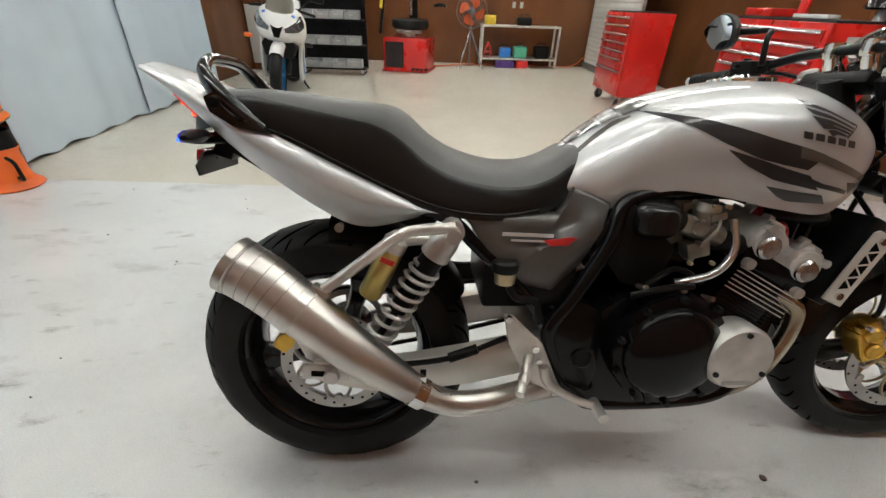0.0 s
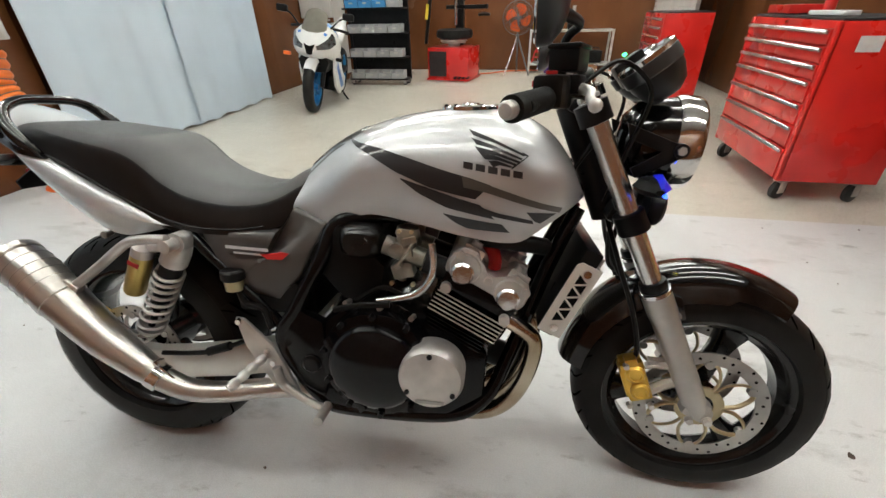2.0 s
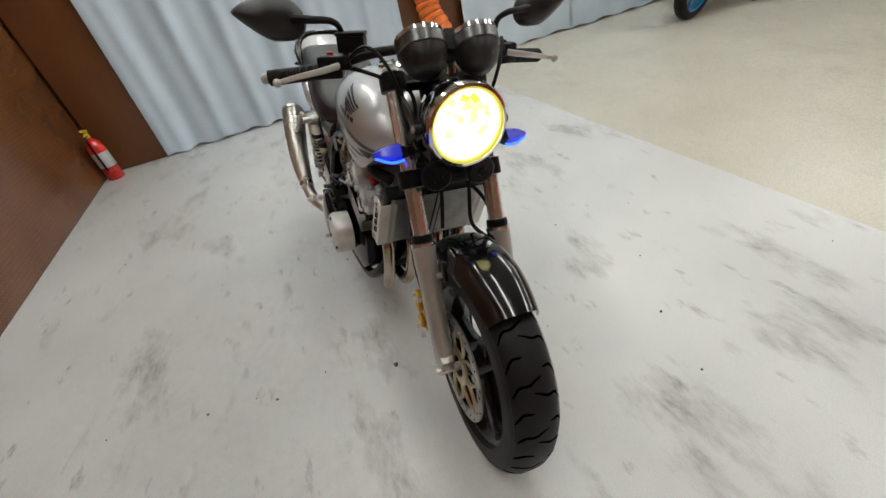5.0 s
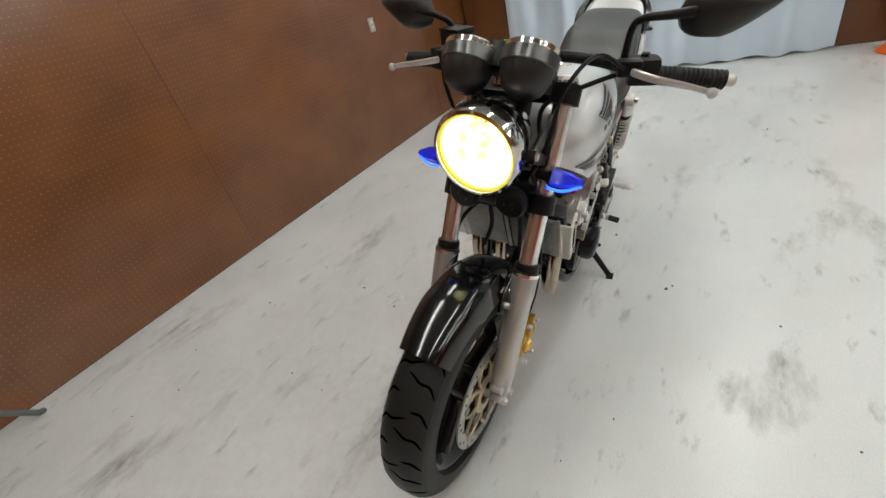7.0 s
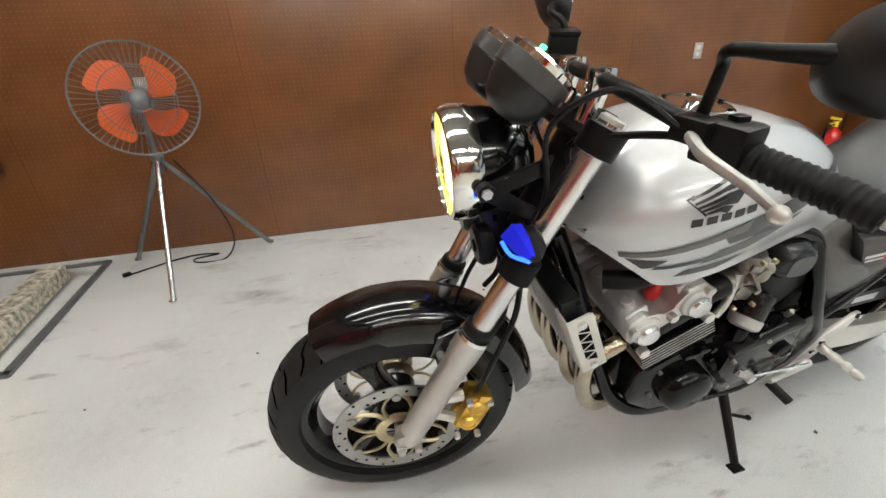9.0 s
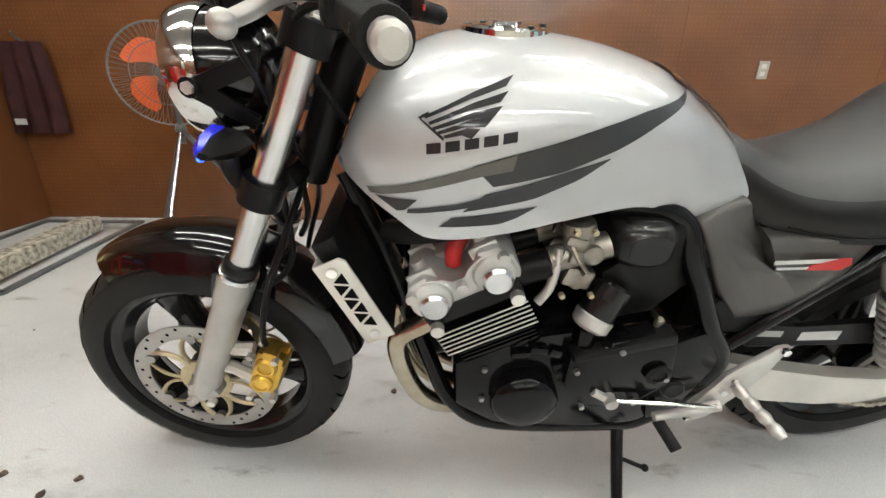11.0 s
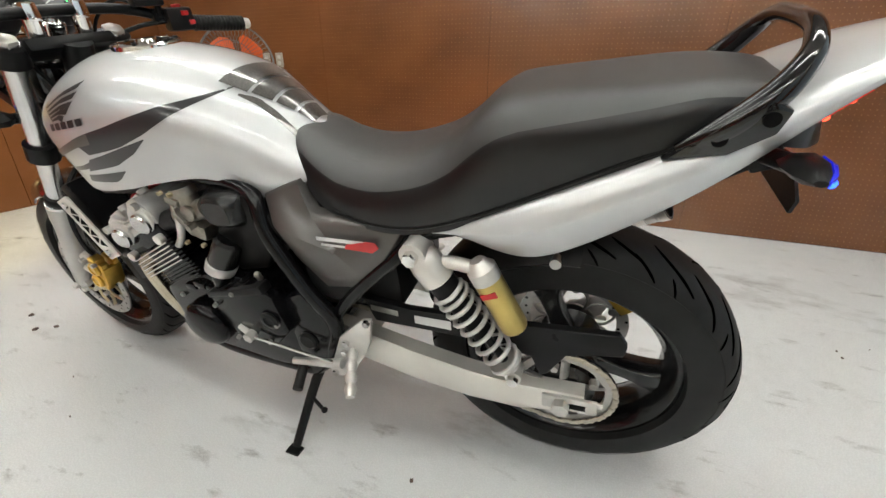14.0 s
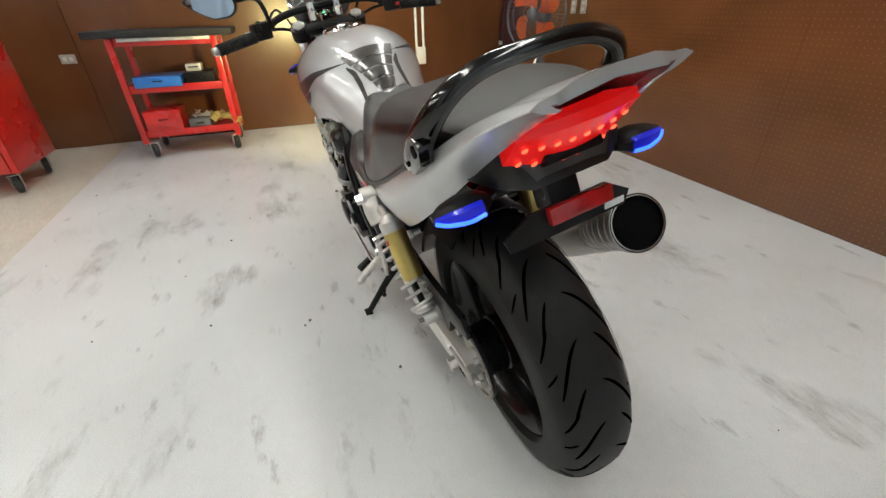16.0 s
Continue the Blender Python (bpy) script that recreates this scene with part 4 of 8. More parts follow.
tank = bpart("fuel_tank", loft(B(), [tank_ring(0.465 + 0.635 * k / 56) for k in range(57)]), M_silver, None, "silver metallic fuel tank with dark flash graphics", angle=55)


def on_tank(name, outline, s, material, label="", lift=0.0012, n=14, m=6):
    """A film laid on the tank's side between an upper and a lower edge of (x, z) points."""
    upper, lower = outline
    rows = []
    for i in range(n + 1):
        f = i / n
        a = Vector((*[np.interp(f, np.linspace(0, 1, len(upper)), [p[q] for p in upper]) for q in (0, 1)],))
        b = Vector((*[np.interp(f, np.linspace(0, 1, len(lower)), [p[q] for p in lower]) for q in (0, 1)],))
        rows.append([(p.x, s * (tank_y(p.x, p.y) + lift), p.y) for p in (a.lerp(b, j / m) for j in range(m + 1))])
    return bpart(name, loft(B(), rows, caps=False, ring_closed=False), material, tank, label, angle=80)


for s in (1, -1):
    on_tank("flash", ([(0.610, 0.859), (0.70, 0.846), (0.76, 0.831), (0.82, 0.814), (0.88, 0.799), (0.915, 0.788)], [(0.612, 0.857), (0.68, 0.832), (0.735, 0.804), (0.80, 0.779), (0.845, 0.769), (0.888, 0.761)]), s, M_decal, "charcoal flash graphic", n=24)
    on_tank("flash", ([(0.862, 0.803), (0.91, 0.789), (0.96, 0.772), (1.0, 0.758), (1.052, 0.742)], [(0.866, 0.783), (0.91, 0.774), (0.96, 0.758), (1.0, 0.746), (1.047, 0.732)]), s, M_decal2, "grey-brown flash graphic", lift=0.0022)
    on_tank("flash", ([(0.983, 0.738), (1.012, 0.735), (1.049, 0.731)], [(0.985, 0.735), (1.0, 0.718), (1.022, 0.708)]), s, M_decal, "charcoal flash graphic")
    on_tank("flash", ([(0.743, 0.794), (0.80, 0.778), (0.85, 0.763), (0.897, 0.751)], [(0.743, 0.792), (0.778, 0.767), (0.835, 0.741), (0.925, 0.723)]), s, M_decal, "charcoal flash graphic")
    on_tank("flash", ([(0.90, 0.746), (0.93, 0.736), (0.96, 0.730), (0.995, 0.721)], [(0.905, 0.733), (0.93, 0.727), (0.96, 0.721), (0.998, 0.713)]), s, M_decal, "charcoal flash graphic")
    on_tank("flash", ([(0.826, 0.730), (0.87, 0.723), (0.905, 0.718), (0.938, 0.714)], [(0.828, 0.728), (0.852, 0.711), (0.875, 0.701), (0.955, 0.696)]), s, M_decal, "charcoal flash graphic")
    # wing emblem of plain feathers, and a bar for each mark below it
    for (rx, rz), (fx, fz) in zip(((0.974, 0.841), (0.969, 0.835), (0.964, 0.830), (0.958, 0.826), (0.951, 0.822)), ((0.868, 0.884), (0.875, 0.869), (0.882, 0.855), (0.892, 0.844), (0.908, 0.831))):
        on_tank("emblem_feather", ([(rx, rz), ((rx + fx) / 2 - 0.006, (rz + fz) / 2 + 0.005), (fx, fz)], [(rx - 0.002, rz - 0.003), ((rx + fx) / 2, (rz + fz) / 2 - 0.003), (fx + 0.010, fz - 0.011)]), s, M_decal, n=8, m=2)
    on_tank("emblem_feather", ([(0.968, 0.846), (0.981, 0.839), (0.951, 0.816)], [(0.968, 0.842), (0.977, 0.838), (0.950, 0.820)]), s, M_decal, n=8, m=2)
    for k in range(5):
        x0 = 0.864 + 0.0225 * k
        z0 = 0.829 - 0.0036 * k
        on_tank("name_bar", ([(x0, z0), (x0 + 0.017, z0 - 0.0027)], [(x0, z0 - 0.012), (x0 + 0.017, z0 - 0.0147)]), s, M_decal, n=2, m=2)
    # knee strip beside the tank pad
    on_tank("side_pad", ([(0.505, 0.780), (0.54, 0.812), (0.575, 0.838), (0.60, 0.848)], [(0.50, 0.768), (0.535, 0.800), (0.57, 0.828), (0.60, 0.846)]), s, M_carbon, "carbon tank side strip", n=8, m=2)
# tank pad: three rows of carbon plates
def top_pad(x0, x1, w0, w1, side):
    rows = []
    for i in range(7):
        x = x0 + (x1 - x0) * i / 6
        w = w0 + (w1 - w0) * i / 6
        row = []
        for j in range(7):
            y = side * (0.003 + (w - 0.003) * j / 6) if side else w * (-1 + 2 * j / 6)
            lo, hi = smooth_table(TANK_LOW, x), smooth_table(TANK_TOP, x)
            for _ in range(26):
                mid = (lo + hi) / 2
                lo, hi = (mid, hi) if tank_y(x, mid) > abs(y) else (lo, mid)
            row.append((x, y, lo + 0.0035))
        rows.append(row)
    return loft(B(), rows, caps=False, ring_closed=False)
for x0, x1, w0, w1 in ((0.492, 0.518, 0.022, 0.03), (0.523, 0.55, 0.032, 0.042), (0.555, 0.585, 0.044, 0.056), (0.590, 0.632, 0.060, 0.074)):
    bpart("tank_pad", top_pad(x0, x1, w0, w1, 0), M_carbon, tank, "glossy carbon tank pad plate", angle=80)
bm = lathe(B(), [(0.062, 0.0), (0.062, 0.008), (0.056, 0.011), (0.050, 0.009), (0.02, 0.012), (0.018, 0.016), (0, 0.016)], (0.86, 0, 0.915), (-0.03, 0, 1), 36)
cap = bpart("filler_cap", bm, M_chrome, tank, "round chrome filler cap")
bpart("bolt", bolts(B(), [(0.86 + 0.053 * math.cos(k * math.tau / 6), 0.053 * math.sin(k * math.tau / 6), 0.924) for k in range(6)], 0.005, 0.004, (0, 0, 1)), M_satin, cap)

# seat
SEAT_TOP = [(-0.245, 0.812), (-0.235, 0.840), (-0.21, 0.868), (-0.17, 0.880), (-0.09, 0.881), (0.02, 0.870), (0.10, 0.861), (0.128, 0.857), (0.148, 0.848), (0.168, 0.834), (0.20, 0.805), (0.25, 0.774), (0.33, 0.750), (0.40, 0.748), (0.45, 0.762), (0.49, 0.785), (0.508, 0.79)]
SEAT_LOW = [(-0.245, 0.80), (-0.11, 0.825), (-0.05, 0.79), (0.05, 0.742), (0.2, 0.675), (0.3, 0.655), (0.4, 0.654), (0.46, 0.672), (0.508, 0.70)]
SEAT_W = [(-0.245, 0.05), (-0.22, 0.085), (-0.17, 0.112), (-0.08, 0.13), (0.05, 0.142), (0.13, 0.148), (0.2, 0.155), (0.3, 0.152), (0.4, 0.13), (0.46, 0.108), (0.508, 0.085)]
def seat_ring(x):
    zt, zl, w = smooth_table(SEAT_TOP, x), smooth_table(SEAT_LOW, x), smooth_table(SEAT_W, x)
    zt = max(zt, zl + 0.008)
    pts = []
    p = 0.3 + 0.2 * min(1, max(0, (x - 0.1) / 0.1))
    for k in range(17):
        a = math.pi / 2 * k / 16
        pts.append((w * (math.cos(a) if k < 16 else 0) ** p, zl + (zt - zl) * math.sin(a) ** (0.62 + 0.33 * min(1, max(0, (x - 0.1) / 0.1)))))
    return [(x, y, z) for y, z in pts] + [(x, -y, z) for y, z in pts[:-1][::-1]]
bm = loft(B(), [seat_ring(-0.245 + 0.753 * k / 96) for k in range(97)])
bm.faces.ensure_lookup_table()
# upper faces take the lighter tone that stands for sheen
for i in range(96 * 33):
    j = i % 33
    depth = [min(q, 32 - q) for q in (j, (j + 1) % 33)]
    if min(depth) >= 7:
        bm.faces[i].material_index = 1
seat = bpart("seat", bm, [M_seat_shaded, M_seat_lit], None, "black vinyl stepped dual seat with a grained top coloured lighter for sheen", angle=70)
bm = B()
for s in (1, -1):
    tube(bm, [(x, s * (smooth_table(SEAT_W, x) + 0.001), smooth_table(SEAT_LOW, x) + 0.012) for x in (-0.15, -0.05, 0.05, 0.15, 0.25, 0.35, 0.42)], 0.0025, 6, 4)
bpart("piping", bm, M_plastic, seat, "black seat edge piping")

# tail cowl
TAIL_UP = [(-0.335, 0.926), (-0.258, 0.903), (-0.198, 0.875), (-0.1, 0.820), (0.0, 0.771), (0.1, 0.724), (0.217, 0.674), (0.232, 0.668)]
TAIL_LOW = [(-0.335, 0.914), (-0.307, 0.902), (-0.269, 0.877), (-0.215, 0.834), (-0.15, 0.779), (-0.075, 0.723), (0.0, 0.673), (0.055, 0.645), (0.10, 0.639), (0.16, 0.650), (0.217, 0.664), (0.232, 0.666)]
TAIL_W = [(-0.335, 0.074), (-0.26, 0.100), (-0.19, 0.124), (-0.1, 0.148), (0.0, 0.16), (0.1, 0.163), (0.228, 0.152)]
tail = bpart("tail_cowl", loft(B(), [[(x, y, z) for y, z in [(w - 0.02, zt), (w * 0.5, zt + 0.006), (0, zt + 0.008), (-w * 0.5, zt + 0.006), (-w + 0.02, zt), (-w + 0.024, zt - 0.01), (0, zt - 0.004), (w - 0.024, zt - 0.01)]] for x, zt, w in [(-0.308 + 0.208 * k / 24, smooth_table(TAIL_UP, -0.308 + 0.208 * k / 24), smooth_table(TAIL_W, -0.308 + 0.208 * k / 24)) for k in range(25)]]), M_silver, None, "silver metallic tail cowl", angle=50)
for sgn in (1, -1):
    rings = []
    for k in range(61):
        x = -0.308 + 0.536 * k / 60
        zt, zl, w = smooth_table(TAIL_UP, x), smooth_table(TAIL_LOW, x), smooth_table(TAIL_W, x)
        h = zt - zl
        pts = [(w - 0.032, zt + 0.001), (w - 0.016, zt), (w - 0.006, zt - 0.08 * h), (w + 0.003, zt - 0.36 * h), (w + 0.003, zt - 0.44 * h), (w - 0.008, zt - 0.75 * h), (w - 0.022, zl), (w - 0.028, zl + 0.06 * h), (w - 0.016, zt - 0.5 * h), (w - 0.03, zt - 0.008)]
        rings.append([(x, sgn * y, z) for y, z in pts])
    bpart("side_panel", loft(B(), rings), M_silver, tail, "silver metallic side panel", angle=42)
# grab rail
side = [(-0.082, 0.137, 0.814), (-0.12, 0.137, 0.838), (-0.158, 0.132, 0.874), (-0.182, 0.112, 0.906), (-0.190, 0.08, 0.924), (-0.192, 0.04, 0.931)]
bm = tube(B(), side + [(x, -y, z) for x, y, z in side[::-1]], [0.008, 0.017, 0.0165, 0.0135, 0.0115, 0.011, 0.011, 0.0115, 0.0135, 0.0165, 0.017, 0.008], 16, flat=0.9)
for s in (1, -1):
    prism(bm, [(-0.066, 0.804), (-0.11, 0.84), (-0.15, 0.876), (-0.176, 0.866), (-0.168, 0.84), (-0.13, 0.815)], s * 0.130, s * 0.150, 0.006)
rail = bpart("grab_rail", bm, M_black, None, "gloss black passenger grab rail")
# dark studs paint the shade of the rail's bolt recesses
bm = B()
for s in (1, -1):
    for x, z in ((-0.118, 0.833), (-0.158, 0.856)):
        cyl(bm, (x, s * 0.146, z), (x, s * 0.1515, z), 0.008, n=16)
bpart("bolt_recess", bm, M_dark, rail)

# rear lamp, indicators, plate bracket
M_redlamp = glow("red_tail_lamp", (0.62, 0.006, 0.006), 0.55)
M_redled = glow("red_led", (1.0, 0.07, 0.03), 3)
M_redlens = mat("red_reflector", (0.35, 0.01, 0.012), 0.15, 0, 0.2, 60, coat=1.0)
rings = []
for k in range(13):
    y = -0.076 + 0.152 * k / 12
    q = 1 - (abs(y) / 0.094) ** 2
    rings.append([(-0.258 - 0.016 * q, y, 0.874), (-0.264 - 0.015 * q, y, 0.864), (-0.230 - 0.016 * q, y, 0.840 - 0.03 * q), (-0.19 - 0.012 * q, y, 0.812 - 0.035 * q), (-0.15, y, 0.80 - 0.02 * q), (-0.17, y, 0.85)])
bm = loft(B(), rings)
bm.transform(Matrix.Translation((0.008, 0, 0.004)))
tl = bpart("tail_lamp", bm, M_redlamp, None, "wide red lit tail lamp under the cowl")
bm = B()
for k in range(8):
    y = -0.063 + 0.018 * k
    q = 1 - (abs(y) / 0.1) ** 2
    for f in (0.35, 0.85):
        lathe(bm, [(0.0, 0.0012), (0.003, 0.0005), (0.004, -0.001)], (-0.265 - 0.015 * q + 0.033 * f, y, 0.863 - (0.022 + 0.03 * q) * f), (-0.7, 0, -0.6), 8)
bm.transform(Matrix.Translation((0.008, 0, 0.004)))
bpart("led", bm, M_redled, tl, "bright red light points")
for s in (1, -1):
    bm = cyl(B(), (-0.185, s * 0.07, 0.792), (-0.215, s * 0.12, 0.795), 0.011, n=10)
    iy = 0.006 if s > 0 else -0.018
    ring0 = ((0.036, 0.002), (0.018, 0.016), (-0.010, 0.0175), (-0.027, 0.009), (-0.028, -0.009), (-0.008, -0.0165), (0.018, -0.013))
    loft(bm, [[(-0.215 + x * k, s * y - iy, 0.797 + z * k) for x, z in ring0] for y, k in ((0.10, 0.35), (0.114, 0.70), (0.135, 0.76), (0.157, 0.55), (0.171, 0.22))])
    ind = bpart("indicator", bm, M_plastic, None, "arrow-shaped black indicator with a lit blue strip")
    bm = loft(B(), [[(-0.2165 + x * k, s * y - iy, 0.797 + z * k) for x, z in ((-0.020, 0.0142), (-0.0278, 0.0095), (-0.029, -0.0095), (-0.020, -0.0142), (-0.012, 0))] for y, k in ((0.115, 0.715), (0.135, 0.775), (0.157, 0.565), (0.170, 0.25))])
    bpart("lens", bm, M_blue2, ind, "dark blue indicator lens")
    bm = tube(B(), [(-0.2365, s * 0.115 - iy, 0.7915), (-0.238, s * 0.135 - iy, 0.7905), (-0.2325, s * 0.157 - iy, 0.7925), (-0.2235, s * 0.170 - iy, 0.7955)], 0.0026, 6, 3)
    bpart("led_strip", bm, M_blue, ind, "glowing blue strip")
bm = box(B(), (-0.19, 0, 0.80), (0.14, 0.075, 0.016), (0, 30, 0), 0.004)
box(bm, (-0.21, 0, 0.768), (0.04, 0.045, 0.04), (0, 20, 0), 0.006)
prism(bm, [(-0.085, 0.722), (0.085, 0.722), (0.092, 0.742), (0.055, 0.765), (-0.055, 0.765), (-0.092, 0.742)], -0.236, -0.232, 0.0, "x")
pl = bpart("plate_bracket", bm, M_satin, None, "black number plate bracket without a plate")
bpart("reflector", box(B(), (-0.244, -0.01, 0.757), (0.012, 0.09, 0.022), (0, 12, 0), 0.003), M_redlens, pl, "red bar reflector")
bpart("slot", box(B(), (-0.2365, -0.068, 0.732), (0.002, 0.03, 0.009), (0, 0, 0), 0.0), M_floor, pl)
bm = loft(B(), [[(x, y, z) for y, z in ((-0.07, zz), (0.07, zz), (0.075, zz - 0.05), (-0.075, zz - 0.05))] for x, zz in ((-0.20, 0.835), (-0.1, 0.77), (0.05, 0.71), (0.2, 0.66))])
bpart("under_tray", bm, M_plastic, None, "black plastic tail undertray")

# ---- motorcycle: engine, frame, rear end ----
bm = prism(B(), [(0.49, 0.31), (0.55, 0.245), (0.66, 0.232), (0.84, 0.25), (0.92, 0.31), (0.925, 0.42), (0.84, 0.475), (0.70, 0.50), (0.60, 0.50), (0.50, 0.42)], -0.165, 0.165, 0.018)
case = bpart("crankcase", bm, M_engine, None, "gloss black crankcase")
# right: clutch cover and polished pulse cover
bm = prism(B(), [(0.695 + 0.125 * math.cos(radians(a)) * (1.0 if math.cos(radians(a)) < 0.4 else 0.9), 0.40 + 0.126 * math.sin(radians(a))) for a in range(0, 360, 15)], -0.215, -0.15, 0.014)
cl = bpart("clutch_cover", bm, M_engine, None, "gloss black clutch cover")
bm = lathe(B(), [(0.100, 0.0), (0.100, 0.010), (0.096, 0.017), (0.086, 0.023), (0.066, 0.029), (0.04, 0.033), (0.018, 0.0345), (0, 0.035)], (0.69, -0.212, 0.40), (0, -1, 0), 40)
bpart("cover_boss", bm, M_engine, cl)
bm = prism(B(), [(0.585, 0.46), (0.60, 0.475), (0.67, 0.295), (0.655, 0.285)], -0.228, -0.2, 0.004)
bpart("rib", bm, M_engine, cl)
bm = bolts(B(), [(0.695 + 0.118 * math.cos(radians(a)), -0.213, 0.40 + 0.119 * math.sin(radians(a))) for a in range(20, 380, 36)], 0.0075, 0.012, (0, -1, 0))
bpart("bolt", bm, M_satin, cl)
bm = lathe(B(), [(0.068, 0.0), (0.069, 0.045), (0.063, 0.056), (0.0, 0.058)], (0.813, -0.19, 0.402), (0, -1, 0), 44)
pc = bpart("pulse_cover", bm, M_alu, None, "brushed aluminium round engine cover")
bm = bolts(B(), [(0.813, -0.243, 0.458), (0.766, -0.243, 0.372), (0.86, -0.243, 0.372)], 0.006, 0.008, (0, -1, 0))
bpart("bolt", bm, M_satin, pc)
bpart("name_bar", box(B(), (0.813, -0.2485, 0.352), (0.06, 0.002, 0.007), (0, 0, 0)), M_disc, pc)
# left: alternator cover, sprocket cover, starter
bm = lathe(B(), [(0.060, 0.0), (0.060, 0.03), (0.057, 0.037), (0.053, 0.043), (0.041, 0.048), (0.022, 0.051), (0.0, 0.052)], (0.800, 0.16, 0.355), (0, 1, 0), 48)
al = bpart("alternator_cover", bm, M_engine, None, "gloss black round alternator cover")
bpart("bolt", bolts(B(), [(0.804 + 0.078 * math.cos(radians(a)), 0.162, 0.372 + 0.078 * math.sin(radians(a))) for a in (30, 90, 150, 210, 330)], 0.006, 0.009), M_disc, al)
bm = prism(B(), [(0.55, 0.40), (0.60, 0.345), (0.70, 0.335), (0.74, 0.40), (0.74, 0.465), (0.68, 0.49), (0.60, 0.515), (0.565, 0.49)], 0.15, 0.195, 0.012)
sc = bpart("sprocket_cover", bm, M_engine, None, "black sprocket cover with a light ridge")
bm = prism(B(), [(0.575, 0.500), (0.735, 0.458), (0.735, 0.472), (0.58, 0.520)], 0.17, 0.2, 0.004)
bpart("ridge", bm, M_satin, sc)
bpart("bolt", bolts(B(), [(0.57, 0.196, 0.42), (0.61, 0.196, 0.36), (0.70, 0.196, 0.35), (0.66, 0.196, 0.485), (0.725, 0.196, 0.44)], 0.0055, 0.008), M_disc, sc)
bm = lathe(B(), [(0.02, 0.0), (0.022, 0.006), (0.014, 0.008), (0.012, 0.004), (0.0, 0.004)], (0.585, 0.196, 0.43), (0, 1, 0), 20)
bpart("shaft_cap", bm, M_satin, sc)
sa, sb = Vector((0.712, 0.168, 0.508)), Vector((0.676, 0.145, 0.575))
st = bpart("starter_motor", lathe(B(), [(0.0, 0.0), (0.022, 0.0), (0.030, 0.006), (0.0315, 0.024), (0.030, 0.026)], sa, sb - sa, 30), M_cast, None, "silver starter motor end")
bpart("starter_body", lathe(B(), [(0.029, 0.026), (0.030, 0.028), (0.030, 0.08), (0.024, 0.086), (0.0, 0.086)], sa, sb - sa, 28), M_airbox, st, "dark starter motor barrel")
bpart("terminal", cyl(B(), sa + Vector((0.0, 0.004, -0.03)), sa + Vector((0.0, 0.002, 0.004)), 0.016, n=16), M_engine, st)
bm = B()
for k, (x, z) in enumerate(((0.752, 0.455), (0.785, 0.462), (0.815, 0.452), (0.742, 0.425), (0.69, 0.48), (0.655, 0.492))):
    box(bm, (x, 0.162, z), (0.03, 0.03, 0.016), (0, -20 + 12 * k, 0), 0.004)
bpart("casting_boss", bm, M_engine, None, "black cast bosses along the crankcase edge")["kind"] = "stuff"
bpart("breather_hose", tube(B(), [(0.71, 0.15, 0.50), (0.70, 0.17, 0.46), (0.715, 0.175, 0.42), (0.745, 0.175, 0.40)], 0.011, 10), M_plastic, None, "black breather hose")
bpart("switch_plug", lathe(B(), [(0.006, 0.0), (0.007, 0.014), (0.005, 0.018), (0.0, 0.018)], (0.60, 0.17, 0.515), (0, 0.3, 1), 10), M_carb, None, "small metal switch plug")
# cylinders with fins, leaning forward
CA = radians(-28)
CX, CZ = 0.868, 0.50
def cyl_pt(u, v):
    """u along the fins towards the front, v up the cylinders."""
    return CX + u * math.cos(CA) - v * math.sin(CA), CZ + u * math.sin(CA) + v * math.cos(CA)
def slab(bm, u0, u1, v0, v1, y0, y1, bev=0.0):
    return prism(bm, [cyl_pt(u0, v0), cyl_pt(u1, v0), cyl_pt(u1, v1), cyl_pt(u0, v1)], y0, y1, bev)
block = bpart("cylinder_block", slab(B(), -0.062, 0.066, -0.10, 0.06, -0.155, 0.155, 0.006), M_engine, None, "black finned cylinder block")
for k in range(17):
    lower = k < 11
    v = -0.100 + 0.0082 * k if lower else -0.008 + 0.0092 * (k - 11)
    e = 0.012 if lower else 0.0
    fin = bpart("fin", slab(B(), -0.078 + e, 0.080 - e, v, v + (0.003 if lower else 0.004), -0.176 + e, 0.176 - e), M_engine, block)
    if not lower:
        bm = B()
        for s in (1, -1):
            slab(bm, -0.0775, 0.0795, v + 0.0008, v + 0.0032, s * 0.1755, s * 0.1772)
        slab(bm, 0.0795, 0.0812, v + 0.0008, v + 0.0032, -0.175, 0.175)
        bpart("polished_edge", bm, M_alu, fin, "machined bright fin edge")
head = bpart("cylinder_head", slab(B(), -0.08, 0.082, 0.046, 0.085, -0.168, 0.168, 0.006), M_engine, None, "black cylinder head")
